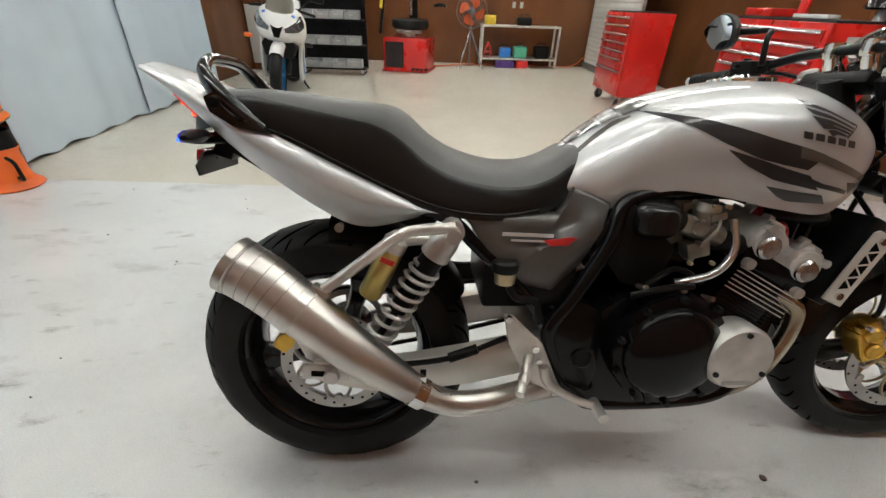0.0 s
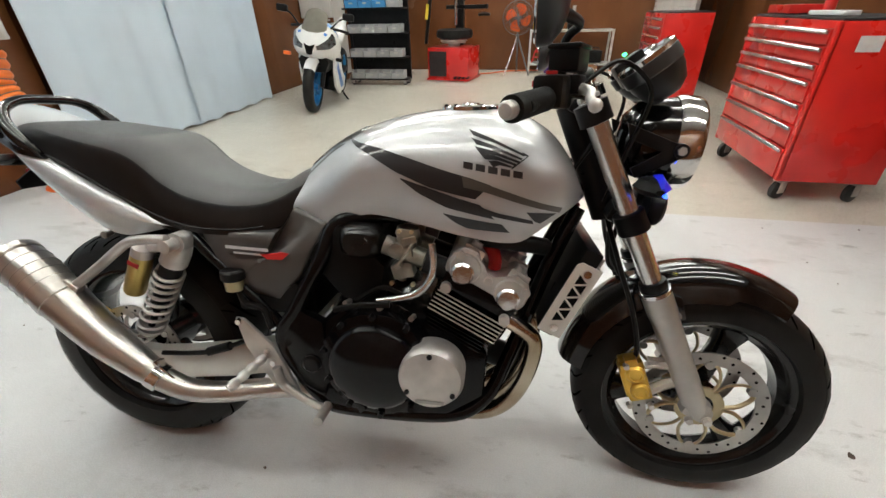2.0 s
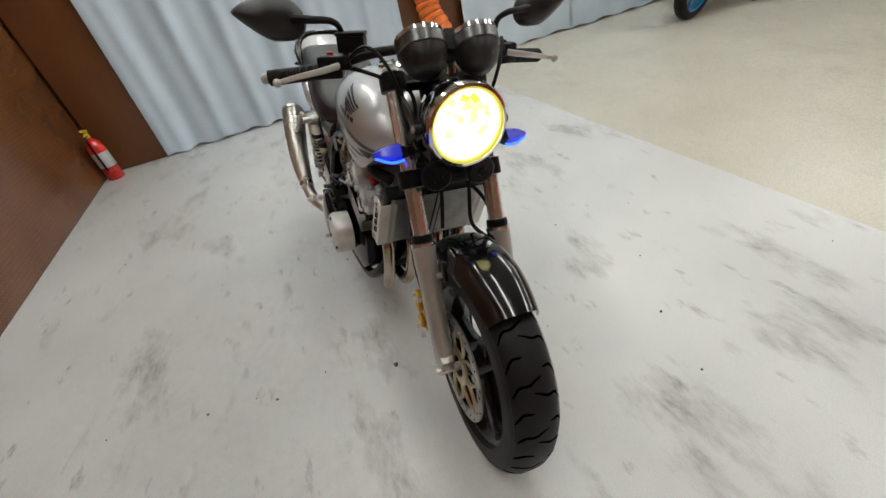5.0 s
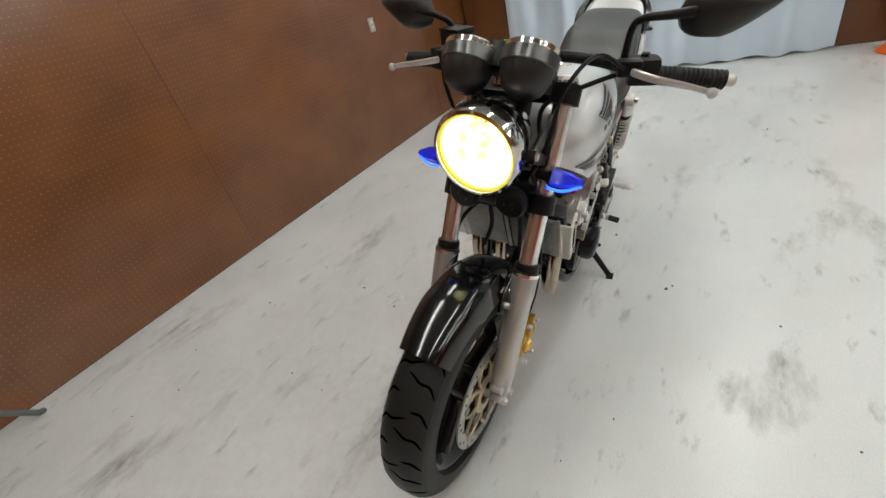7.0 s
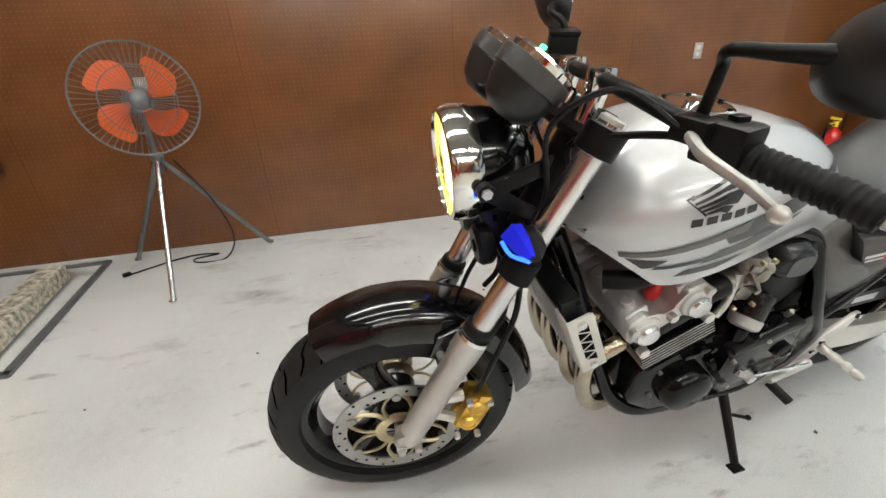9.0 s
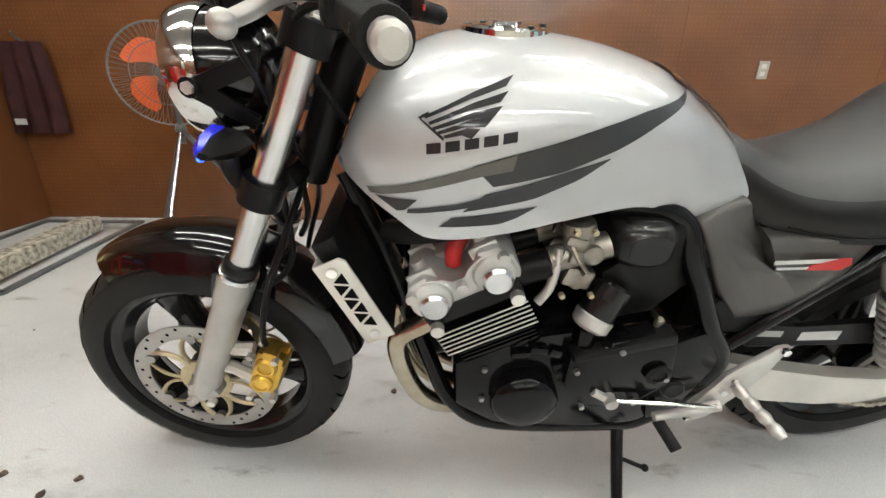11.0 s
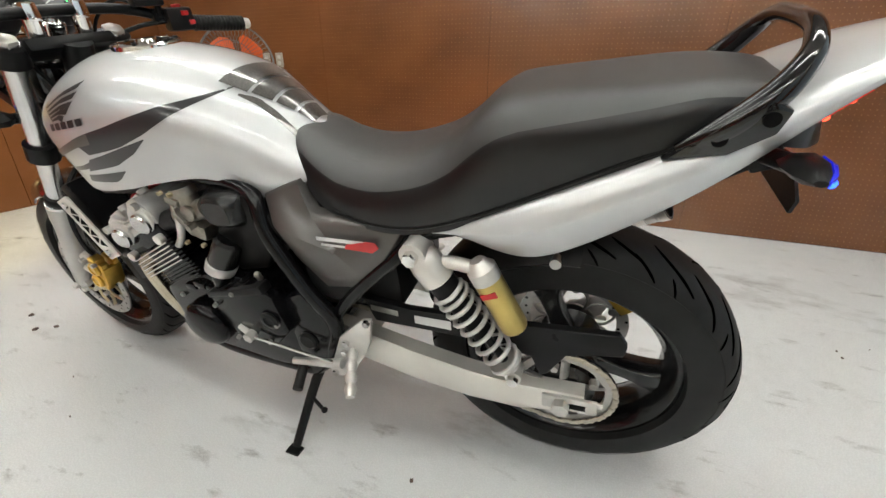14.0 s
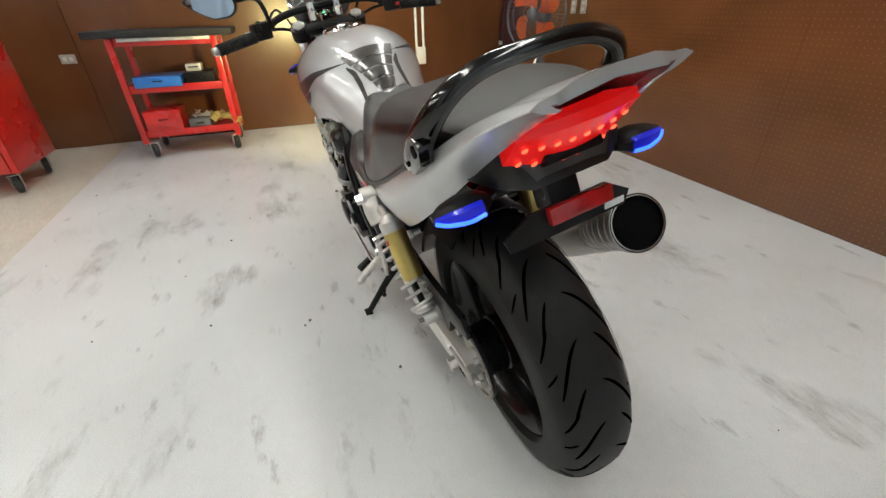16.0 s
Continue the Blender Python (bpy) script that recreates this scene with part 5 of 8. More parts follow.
# cam cover: two humps
prof = [cyl_pt(*p) for p in ((-0.085, 0.078), (0.085, 0.078), (0.090, 0.094), (0.088, 0.118), (0.074, 0.140), (0.044, 0.146), (0.026, 0.124), (0.012, 0.112), (-0.012, 0.112), (-0.026, 0.124), (-0.044, 0.148), (-0.074, 0.144), (-0.088, 0.120), (-0.090, 0.094))]
bm = prism(B(), prof, -0.166, 0.166, 0.007)
for s in (1, -1):
    for u in (-0.052, 0.052):
        x, z = cyl_pt(u, 0.104)
        lathe(bm, [(0.033, -0.02), (0.033, 0.0), (0.030, 0.005), (0.0, 0.006)], (x, s * 0.166, z), (0, s, 0), 26)
        for y in (0.04, 0.125):
            p, q = cyl_pt(u, 0.138), cyl_pt(u, 0.156)
            cyl(bm, (p[0], s * y, p[1]), (q[0], s * y, q[1]), 0.013, 0.011, n=14)
        # raised ribs along each hump
        for y in (0.012, 0.075, 0.15):
            p = cyl_pt(u, 0.139)
            box(bm, (p[0], s * y, p[1]), (0.044, 0.006, 0.020), (0, 28, 0), 0.002)
    for y in (0.08,):
        p = cyl_pt(0.0, 0.122)
        box(bm, (p[0], s * y, p[1]), (0.1, 0.03, 0.02), (0, 28, 0), 0.005)
cam_c = bpart("cam_cover", bm, M_cast, None, "silver cast cam cover")
for s in (1, -1):
    bm = B()
    for u in (-0.052, 0.052):
        x, z = cyl_pt(u, 0.096)
        lathe(bm, [(0.023, 0.0), (0.0235, 0.008), (0.019, 0.0125), (0.0, 0.0135)], (x, s * 0.17, z), (0, s, 0), 26)
    bpart("cam_cap", bm, M_tube, cam_c, "polished round cam end cap")
    bm = B()
    for u, v in ((-0.075, 0.128), (0.075, 0.126), (0.0, 0.108)):
        x, z = cyl_pt(u, v)
        cyl(bm, (x, s * 0.168, z), (x, s * 0.18, z), 0.009, n=8)
    bpart("bolt", bm, M_alu, cam_c)
    bm = B()
    for u, v in ((-0.066, 0.052), (0.07, 0.052)):
        x, z = cyl_pt(u, v)
        cyl(bm, (x, s * 0.168, z), (x, s * 0.182, z), 0.011, n=12)
    bpart("head_bolt", bm, M_alu, head)
    x, z = cyl_pt(0.0, 0.13)
    bpart("plug_lead", tube(B(), [(x, s * 0.12, z - 0.01), (x - 0.002, s * 0.12, z + 0.02), (x - 0.03, s * 0.08, z + 0.045)], 0.014, 12), M_red, cam_c, "red plug lead boot")
# carburettors
for y in (-0.14, -0.05, 0.05, 0.14):
    sy = math.copysign(1, y)
    bm = cyl(B(), (0.785, y, 0.622), (0.70, y, 0.650), 0.021, n=18)
    cyl(bm, (0.742, y, 0.63), (0.75, y, 0.678), 0.022, n=18)
    cyl(bm, (0.749, y, 0.674), (0.751, y, 0.690), 0.026, 0.022, n=18)
    box(bm, (0.74, y, 0.598), (0.046, 0.036, 0.034), (0, -15, 0), 0.006)
    cyl(bm, (0.737, y, 0.585), (0.735, y, 0.572), 0.009, n=10)
    box(bm, (0.75, y + sy * 0.02, 0.64), (0.026, 0.014, 0.022), (0, -15, 0), 0.004)
    lathe(bm, [(0.016, 0.0), (0.016, 0.008), (0.011, 0.011), (0.0, 0.011)], (0.73, y + sy * 0.018, 0.645), (0, sy, 0), 14)
    cyl(bm, (0.735, y + sy * 0.016, 0.615), (0.735, y + sy * 0.034, 0.615), 0.007, n=10)
    tube(bm, [(0.765, y + sy * 0.02, 0.665), (0.755, y + sy * 0.034, 0.645), (0.735, y + sy * 0.034, 0.62)], 0.0035, 6, 2)
    box(bm, (0.758, y + sy * 0.024, 0.668), (0.03, 0.006, 0.014), (0, -15, 0), 0.002)
    cb = bpart("carburettor", bm, M_carb, None, "cast aluminium carburettor")
    s = math.copysign(1, y)
    bpart("screw", bolts(B(), [(0.72, y + s * 0.024, 0.575), (0.765, y + s * 0.024, 0.575), (0.765, y + s * 0.03, 0.69), (0.74, y + s * 0.03, 0.69)], 0.005, 0.008, (0, s, 0)), M_goldpale, cb)
    bpart("inlet_rubber", cyl(B(), (0.785, y, 0.617), (0.835, y, 0.60), 0.024, n=16), M_plastic, cb)
bm = loft(B(), [[(0.650 + 0.060 * k * math.copysign(abs(math.cos(a)) ** 0.65, math.cos(a)), y, 0.655 + 0.047 * k * math.copysign(abs(math.sin(a)) ** 0.65, math.sin(a))) for a in [math.tau * i / 28 for i in range(28)]] for y, k in [(0.17 * math.sin(math.pi / 2 * u / 12), max(0.5, math.cos(math.pi / 2 * u / 12) ** 0.35)) for u in range(-12, 13)]])
bpart("air_box", bm, M_airbox, None, "gloss black air box")
bm = prism(B(), [(0.52, 0.62), (0.60, 0.52), (0.68, 0.50), (0.70, 0.60), (0.60, 0.69)], -0.145, 0.145, 0.01)
bpart("inner_cover", bm, M_plastic, None, "black plastic inner cover")
bpart("battery_box", box(B(), (0.42, 0, 0.56), (0.20, 0.22, 0.22), (0, 0, 0), 0.01), M_plastic, None, "black battery box")
bpart("coolant_pipe", tube(B(), [(0.80, -0.15, 0.66), (0.805, -0.165, 0.60), (0.77, -0.172, 0.555), (0.69, -0.175, 0.535)], 0.0085, 10), M_tube, None, "bright metal coolant pipe")
bpart("coolant_pipe", tube(B(), [(0.775, 0.15, 0.65), (0.782, 0.16, 0.59), (0.80, 0.165, 0.56)], 0.0075, 10), M_alu, None, "bright metal coolant pipe")
bm = tube(B(), [(0.60, -0.19, 0.515), (0.66, -0.2, 0.535), (0.72, -0.19, 0.535)], 0.007, 8)
tube(bm, [(0.64, -0.17, 0.53), (0.70, -0.16, 0.56), (0.76, -0.16, 0.53)], 0.006, 8)
bpart("wiring", bm, M_plastic, None, "black engine wiring")
bpart("cable_guide", bolts(B(), [(0.625, -0.165, 0.525), (0.70, -0.17, 0.52), (0.765, -0.165, 0.50)], 0.0065, 0.03, (0, -1, 0.3)), M_disc)
bpart("oil_filter", cyl(B(), (0.90, 0.0, 0.34), (0.985, 0.0, 0.315), 0.034, n=20), M_satin, None, "black oil filter")
bpart("sump", prism(B(), [(0.58, 0.24), (0.84, 0.25), (0.80, 0.19), (0.64, 0.19)], -0.09, 0.09, 0.012), M_satin, None, "black engine sump")

# radiator
RA = -24
rad = bpart("radiator", box(B(), (1.082, 0, 0.566), (0.036, 0.29, 0.20), (0, RA * -1 - 0, 0), 0.004), M_satin, None, "black radiator behind a metal guard")
def rad_pt(u, v):
    a = radians(24)
    return 1.082 + u * math.cos(a) + v * math.sin(a), 0.566 - u * math.sin(a) + v * math.cos(a)
bm = B()
for k in range(22):
    v = -0.085 + 0.0081 * k
    a, b, c, d = rad_pt(0.022, v), rad_pt(0.022, v + 0.0042), rad_pt(0.025, v + 0.0042), rad_pt(0.025, v)
    for y0, y1 in ((-0.135, -0.01), (0.01, 0.135)):
        prism(bm, [a, b, c, d], y0, y1)
for y in (-0.138, -0.004, 0.130):
    a, b, c, d = rad_pt(0.022, -0.09), rad_pt(0.022, 0.093), rad_pt(0.026, 0.093), rad_pt(0.026, -0.09)
    prism(bm, [a, b, c, d], y, y + 0.008)
bpart("guard_slat", bm, M_disc, rad, "silver slatted radiator guard")
for s in (1, -1):
    # side plate; dark triangles laid on it paint the shade of its cut-outs
    q = [rad_pt(*p) for p in ((-0.026, -0.088), (-0.026, 0.068), (-0.018, 0.076), (0.024, 0.076), (0.024, -0.088))]
    bm = prism(B(), q, s * 0.162, s * 0.167, 0.0015)
    a, b, c, d = rad_pt(0.021, -0.088), rad_pt(0.021, 0.076), rad_pt(0.0245, 0.076), rad_pt(0.0245, -0.088)
    prism(bm, [a, b, c, d], s * 0.120, s * 0.165)
    sp = bpart("side_plate", bm, M_alu_paint, rad, "brushed metal radiator side plate with triangular slots")
    bm = B()
    for k in range(7):
        v, e = -0.047 + 0.0148 * k, 1 if k % 2 else -1
        prism(bm, [rad_pt(e * 0.011, v - 0.011), rad_pt(e * 0.011, v + 0.011), rad_pt(-e * 0.009, v)], s * 0.1665, s * 0.1676)
    bpart("slot", bm, M_dark, sp)
    bm = B()
    for v in (-0.07, 0.06):
        x, z = rad_pt(0.0, v)
        cyl(bm, (x, s * 0.166, z), (x, s * 0.173, z), 0.008, n=12)
    bpart("bolt", bm, M_chrome, sp)
    bpart("radiator_hose", tube(B(), [(1.03, s * 0.10, 0.65), (0.98, s * 0.13, 0.665), (0.90, s * 0.11, 0.665)], 0.018, 12), M_plastic, None, "black radiator hose")

# header pipes and exhaust
for y, y2 in ((-0.125, -0.075), (-0.045, -0.03), (0.045, 0.015), (0.125, 0.06)):
    x0, z0 = cyl_pt(0.07, 0.035)
    bm = tube(B(), [(x0, y, z0), (x0 + 0.035, y, z0 - 0.02), (1.022, y * 0.97, 0.44), (1.015, y * 0.95, 0.36), (0.98, y * 0.9, 0.275), (0.92, (y + y2) / 2, 0.222), (0.82, y2, 0.195), (0.66, y2 * 0.9 - 0.01, 0.19)], 0.0185, 14)
    bpart("header_pipe", bm, M_pipe, None, "heat-tinted steel exhaust header")
EX = [(0.68, -0.06, 0.195), (0.60, -0.09, 0.215), (0.52, -0.13, 0.262), (0.41, -0.175, 0.284), (0.33, -0.212, 0.292), (0.25, -0.230, 0.302), (0.185, -0.238, 0.336), (0.08, -0.238, 0.420), (-0.03, -0.226, 0.512), (-0.086, -0.217, 0.557), (-0.138, -0.209, 0.588)]
link = bpart("link_pipe", tube(B(), EX[:7], [0.026, 0.024, 0.024, 0.024, 0.024, 0.025, 0.027], 18), M_steel, None, "stainless exhaust link pipe")
bm = tube(B(), EX[6:], [0.028, 0.041, 0.0475, 0.0505, 0.0505], 32, caps=False)
sil = bpart("silencer", bm, M_steel, None, "brushed stainless conical silencer with weld rings")
e1, e0 = Vector(EX[-1]), Vector(EX[-2])
ed = (e1 - e0).normalized()
bpart("tip", lathe(B(), [(0.0505, -0.004), (0.052, 0.0), (0.0515, 0.006), (0.047, 0.006), (0.046, -0.05), (0.0, -0.06)], e1, ed, 36), M_dark, sil, "dark open silencer mouth")
bpart("tip_ring", lathe(B(), [(0.0512, -0.012), (0.0528, -0.010), (0.0528, 0.005), (0.0478, 0.0065), (0.0478, 0.0)], e1, ed, 36, closed=True), M_steel, sil)
q = spline(EX[6:], 6)
rr = [v.x for v in spline([(x, 0, 0) for x in (0.028, 0.041, 0.0475, 0.0505, 0.0505)], 6)]
bm = B()
for i in (14, 16, 18, 20, 22):
    lathe(bm, [(rr[i] - 0.001, -0.0015), (rr[i] + 0.0012, 0), (rr[i] - 0.001, 0.0015)], q[i], q[i + 1] - q[i - 1], 32, closed=True)
bpart("weld_ring", bm, M_disc, sil)
bm = lathe(B(), [(0.026, -0.014), (0.031, -0.012), (0.031, 0.012), (0.026, 0.014)], EX[6], Vector(EX[7]) - Vector(EX[5]), 24, closed=True)
box(bm, (0.195, -0.238, 0.370), (0.012, 0.02, 0.02), (0, 0, 0), 0.002)
tube(bm, [(0.195, -0.244, 0.372), (0.235, -0.241, 0.330), (0.25, -0.238, 0.326)], 0.0025, 6)
bpart("clamp", bm, M_chrome, sil, "spring clip and clamp")
bm = tube(B(), [(0.25, -0.205, 0.655), (0.19, -0.207, 0.652), (0.15, -0.207, 0.64), (0.075, -0.212, 0.585), (0.012, -0.220, 0.540)], 0.0105, 10)
cyl(bm, (0.248, -0.17, 0.64), (0.248, -0.215, 0.64), 0.014, n=12)
hang = bpart("silencer_hanger", bm, M_alu, None, "bent silver silencer hanger rod")
bm = lathe(B(), [(0.047, -0.012), (0.0495, -0.01), (0.0495, 0.01), (0.047, 0.012)], q[12], q[13] - q[11], 28, closed=True)
box(bm, (0.008, -0.222, 0.537), (0.035, 0.02, 0.028), (0, 38, 0), 0.004)
bpart("strap", bm, M_steel, hang)

# frame
for s in (1, -1):
    y = s * 0.15
    bm = tube(B(), [(1.10, s * 0.03, 0.76), (0.95, s * 0.10, 0.705), (0.75, s * 0.12, 0.71), (0.60, s * 0.125, 0.69), (0.56, s * 0.15, 0.61), (0.50, s * 0.16, 0.50), (0.455, s * 0.16, 0.42), (0.49, s * 0.155, 0.32), (0.54, s * 0.15, 0.25), (0.60, s * 0.145, 0.225), (0.83, s * 0.145, 0.235), (0.92, s * 0.13, 0.28), (0.97, s * 0.10, 0.38), (1.04, s * 0.06, 0.58), (1.10, s * 0.03, 0.72)], 0.0165, 12)
    fr = bpart("frame_tube", bm, M_frame, None, "gloss black tubular frame cradle")
    bpart("frame_plate", prism(B(), [(0.455, 0.43), (0.50, 0.50), (0.56, 0.47), (0.565, 0.33), (0.55, 0.27), (0.50, 0.30)], s * 0.145, s * 0.172, 0.006), M_frame, fr)
    bpart("pivot_cap", lathe(B(), [(0.021, 0), (0.022, 0.012), (0.017, 0.016), (0, 0.016)], (0.527, s * 0.165, 0.363), (0, s, 0), 20), M_satin, fr, "dark swingarm pivot cap")
    bpart("rear_tube", tube(B(), [(0.48, s * 0.145, 0.40), (0.40, s * 0.15, 0.50), (0.30, s * 0.145, 0.60), (0.22, s * 0.14, 0.665), (0.0, s * 0.11, 0.70), (-0.15, s * 0.08, 0.79)], 0.013, 10), M_frame, fr)
    # side cover
    rings = []
    poly = [(0.272, 0.664), (0.37, 0.66), (0.458, 0.663), (0.478, 0.685), (0.492, 0.712), (0.53, 0.70), (0.566, 0.684), (0.545, 0.635), (0.512, 0.57), (0.455, 0.505), (0.405, 0.515), (0.35, 0.535), (0.31, 0.60)]
    cxm, czm = 0.42, 0.60
    for k, yy in ((1.0, 0.120), (1.0, 0.140), (0.985, 0.147), (0.93, 0.152), (0.6, 0.155), (0.05, 0.156)):
        rings.append([(cxm + (x - cxm) * k, s * (yy - 0.034 * min(1, max(0, (z - 0.648) / 0.05))), czm + (z - czm) * k) for x, z in poly])
    cov = bpart("side_cover", loft(B(), rings), M_gunmetal, None, "dark grey metallic side cover with a small red mark", angle=60)
    bm = box(B(), (0.395, s * 0.1563, 0.628), (0.10, 0.001, 0.007), (0, 2, 0))
    bpart("model_bar", bm, M_whitedec, cov)
    bpart("model_bar", box(B(), (0.40, s * 0.1564, 0.616), (0.075, 0.001, 0.004), (0, 2, 0)), M_whitedec, cov)
    bpart("model_bar", prism(B(), [(0.322, 0.624), (0.328, 0.634), (0.345, 0.634), (0.385, 0.622), (0.39, 0.613), (0.335, 0.613)] if s > 0 else [(0.425, 0.617), (0.44, 0.606), (0.475, 0.607), (0.492, 0.622), (0.475, 0.624), (0.455, 0.62)], s * 0.1555, s * 0.1573), M_red, cov)
    bpart("lower_cover", prism(B(), [(0.40, 0.52), (0.50, 0.55), (0.49, 0.48), (0.43, 0.475)], s * 0.12, s * 0.15, 0.006), M_plastic, cov)

# swingarm, hugger, chain
for s in (1, -1):
    bm = B()
    rings = []
    for x, zc, h, yc in ((0.50, 0.362, 0.075, 0.12), (0.40, 0.345, 0.085, 0.125), (0.30, 0.325, 0.085, 0.128), (0.18, 0.303, 0.08, 0.124), (0.08, 0.293, 0.070, 0.118), (0.03, 0.297, 0.062, 0.114), (-0.04, 0.307, 0.046, 0.112)):
        rings.append([(x, s * (yc + a * 0.019), zc + b * h / 2) for a, b in ((-1, -0.8), (-0.8, -1), (0.8, -1), (1, -0.8), (1, 0.8), (0.8, 1), (-0.8, 1), (-1, 0.8))])
    sa = bpart("swingarm", loft(bm, rings), M_alu_paint, None, "silver box-section swingarm")
    bm = box(B(), (-0.015, s * 0.134, 0.309), (0.10, 0.008, 0.036), (0, 4, 0), 0.003)
    cyl(bm, (0, s * 0.135, RZ), (0, s * 0.155, RZ), 0.017, n=6)
    cyl(bm, (-0.05, s * 0.122, 0.307), (-0.075, s * 0.122, 0.306), 0.006, n=8)
    bpart("chain_adjuster", bm, M_alu, sa, "bright axle adjuster plate")
    # thin dark plate in place of the slot's shade
    bpart("slot", box(B(), (-0.03, s * 0.1385, 0.308), (0.03, 0.001, 0.014), (0, 4, 0)), M_dark, sa)
bpart("cross_tube", cyl(B(), (0.44, -0.12, 0.35), (0.44, 0.12, 0.35), 0.035, n=16), M_alu_paint)
bm = tube(B(), [(0.37, -0.15, 0.40), (0.25, -0.152, 0.352), (0.12, -0.15, 0.335)], 0.006, 8)
cyl(bm, (0.31, -0.152, 0.375), (0.25, -0.152, 0.353), 0.011, n=10)
bpart("rear_brake_hose", bm, M_plastic, None, "black rear brake hose")
rings = []
for k in range(11):
    a = radians(28 + 62 * k / 10)
    r = RZ + 0.016
    sec = [(u * 0.088, r + 0.008 * (1 - u * u) - 0.035 * abs(u) ** 5) for u in [-1 + 2 * j / 10 for j in range(11)]]
    sec += [(y * 0.95, q_ - 0.004) for y, q_ in sec][::-1]
    rings.append([(q_ * math.cos(a), y, RZ + q_ * math.sin(a)) for y, q_ in sec])
bpart("inner_mudguard", loft(B(), rings), M_plastic, None, "black rear inner mudguard")
bm = prism(B(), [(0.40, 0.475), (0.30, 0.462), (0.10, 0.478), (-0.075, 0.497), (-0.09, 0.475), (-0.088, 0.452), (0.005, 0.43), (0.03, 0.37), (0.045, 0.36), (0.06, 0.41), (0.15, 0.425), (0.38, 0.415)], 0.112, 0.126, 0.003)
cg = bpart("chain_guard", bm, M_satin, None, "black chain guard with a small metal label")
bpart("label", prism(B(), [(0.215, 0.455), (0.29, 0.452), (0.29, 0.432), (0.215, 0.433)], 0.1262, 0.1268), M_whitedec, cg)
bm = prism(B(), [(0.325, 0.455), (0.385, 0.458), (0.385, 0.444), (0.325, 0.441)], 0.1262, 0.1268)
bpart("label", bm, M_disc, cg)
bm = lathe(B(), [(0.094, -0.004), (0.094, 0.004), (0.078, 0.004), (0.078, -0.004)], (0, 0.098, RZ), (0, 1, 0), 48, closed=True)
for k in range(5):
    a = math.tau * k / 5 + 0.3
    tube(bm, [(0.03 * math.cos(a), 0.098, RZ + 0.03 * math.sin(a)), (0.08 * math.cos(a), 0.098, RZ + 0.08 * math.sin(a))], 0.011, 8, 1, flat=0.5)
spk = bpart("rear_sprocket", bm, M_disc, None, "steel rear sprocket")
bpart("sprocket_bolt", bolts(B(), [(0.066 * math.cos(math.tau * k / 5), 0.10, RZ + 0.066 * math.sin(math.tau * k / 5)) for k in range(5)], 0.009, 0.014), M_alu, spk)
# chain: side plates one by one along its run
FSX, FSZ, FR, RR2 = 0.63, 0.40, 0.034, 0.097
path = []
top0, top1 = Vector((FSX, 0.098, FSZ + FR)), Vector((0.02, 0.098, RZ + RR2))
n_top = 36
for k in range(n_top):
    path.append(top0.lerp(top1, k / n_top))
for k in range(22):
    a = radians(82 + 190 * k / 22)
    path.append(Vector((RR2 * math.cos(a), 0.098, RZ + RR2 * math.sin(a))))
bot0, bot1 = Vector((RR2 * math.cos(radians(272)), 0.098, RZ + RR2 * math.sin(radians(272)))), Vector((FSX, 0.098, FSZ - FR))
for k in range(37):
    p_ = bot0.lerp(bot1, k / 36)
    p_.z -= 0.012 * math.sin(math.pi * k / 36)
    path.append(p_)
plate_mesh = None
chain = bpart("chain", tube(B(), path, 0.0042, 6, 1), M_satin, None, "steel drive chain")
bm = prism(B(), [(-0.0105, -0.004), (-0.007, -0.0062), (-0.003, -0.0046), (0.003, -0.0046), (0.007, -0.0062), (0.0105, -0.004), (0.0105, 0.004), (0.007, 0.0062), (0.003, 0.0046), (-0.003, 0.0046), (-0.007, 0.0062), (-0.0105, 0.004)], 0.0055, 0.008)
first = part("link_plate", bm, M_chain, chain)
for i in range(0, len(path) - 1):
    a_, b_ = path[i], path[i + 1]
    ang = math.degrees(math.atan2(b_.z - a_.z, b_.x - a_.x))
    m = pose(*((a_ + b_) / 2)) @ pose(0, 0.0015 if i % 2 else 0, 0, 0, -ang, 0)
    if i == 0:
        first.matrix_basis = m
    else:
        share("link_plate", first, chain, m)

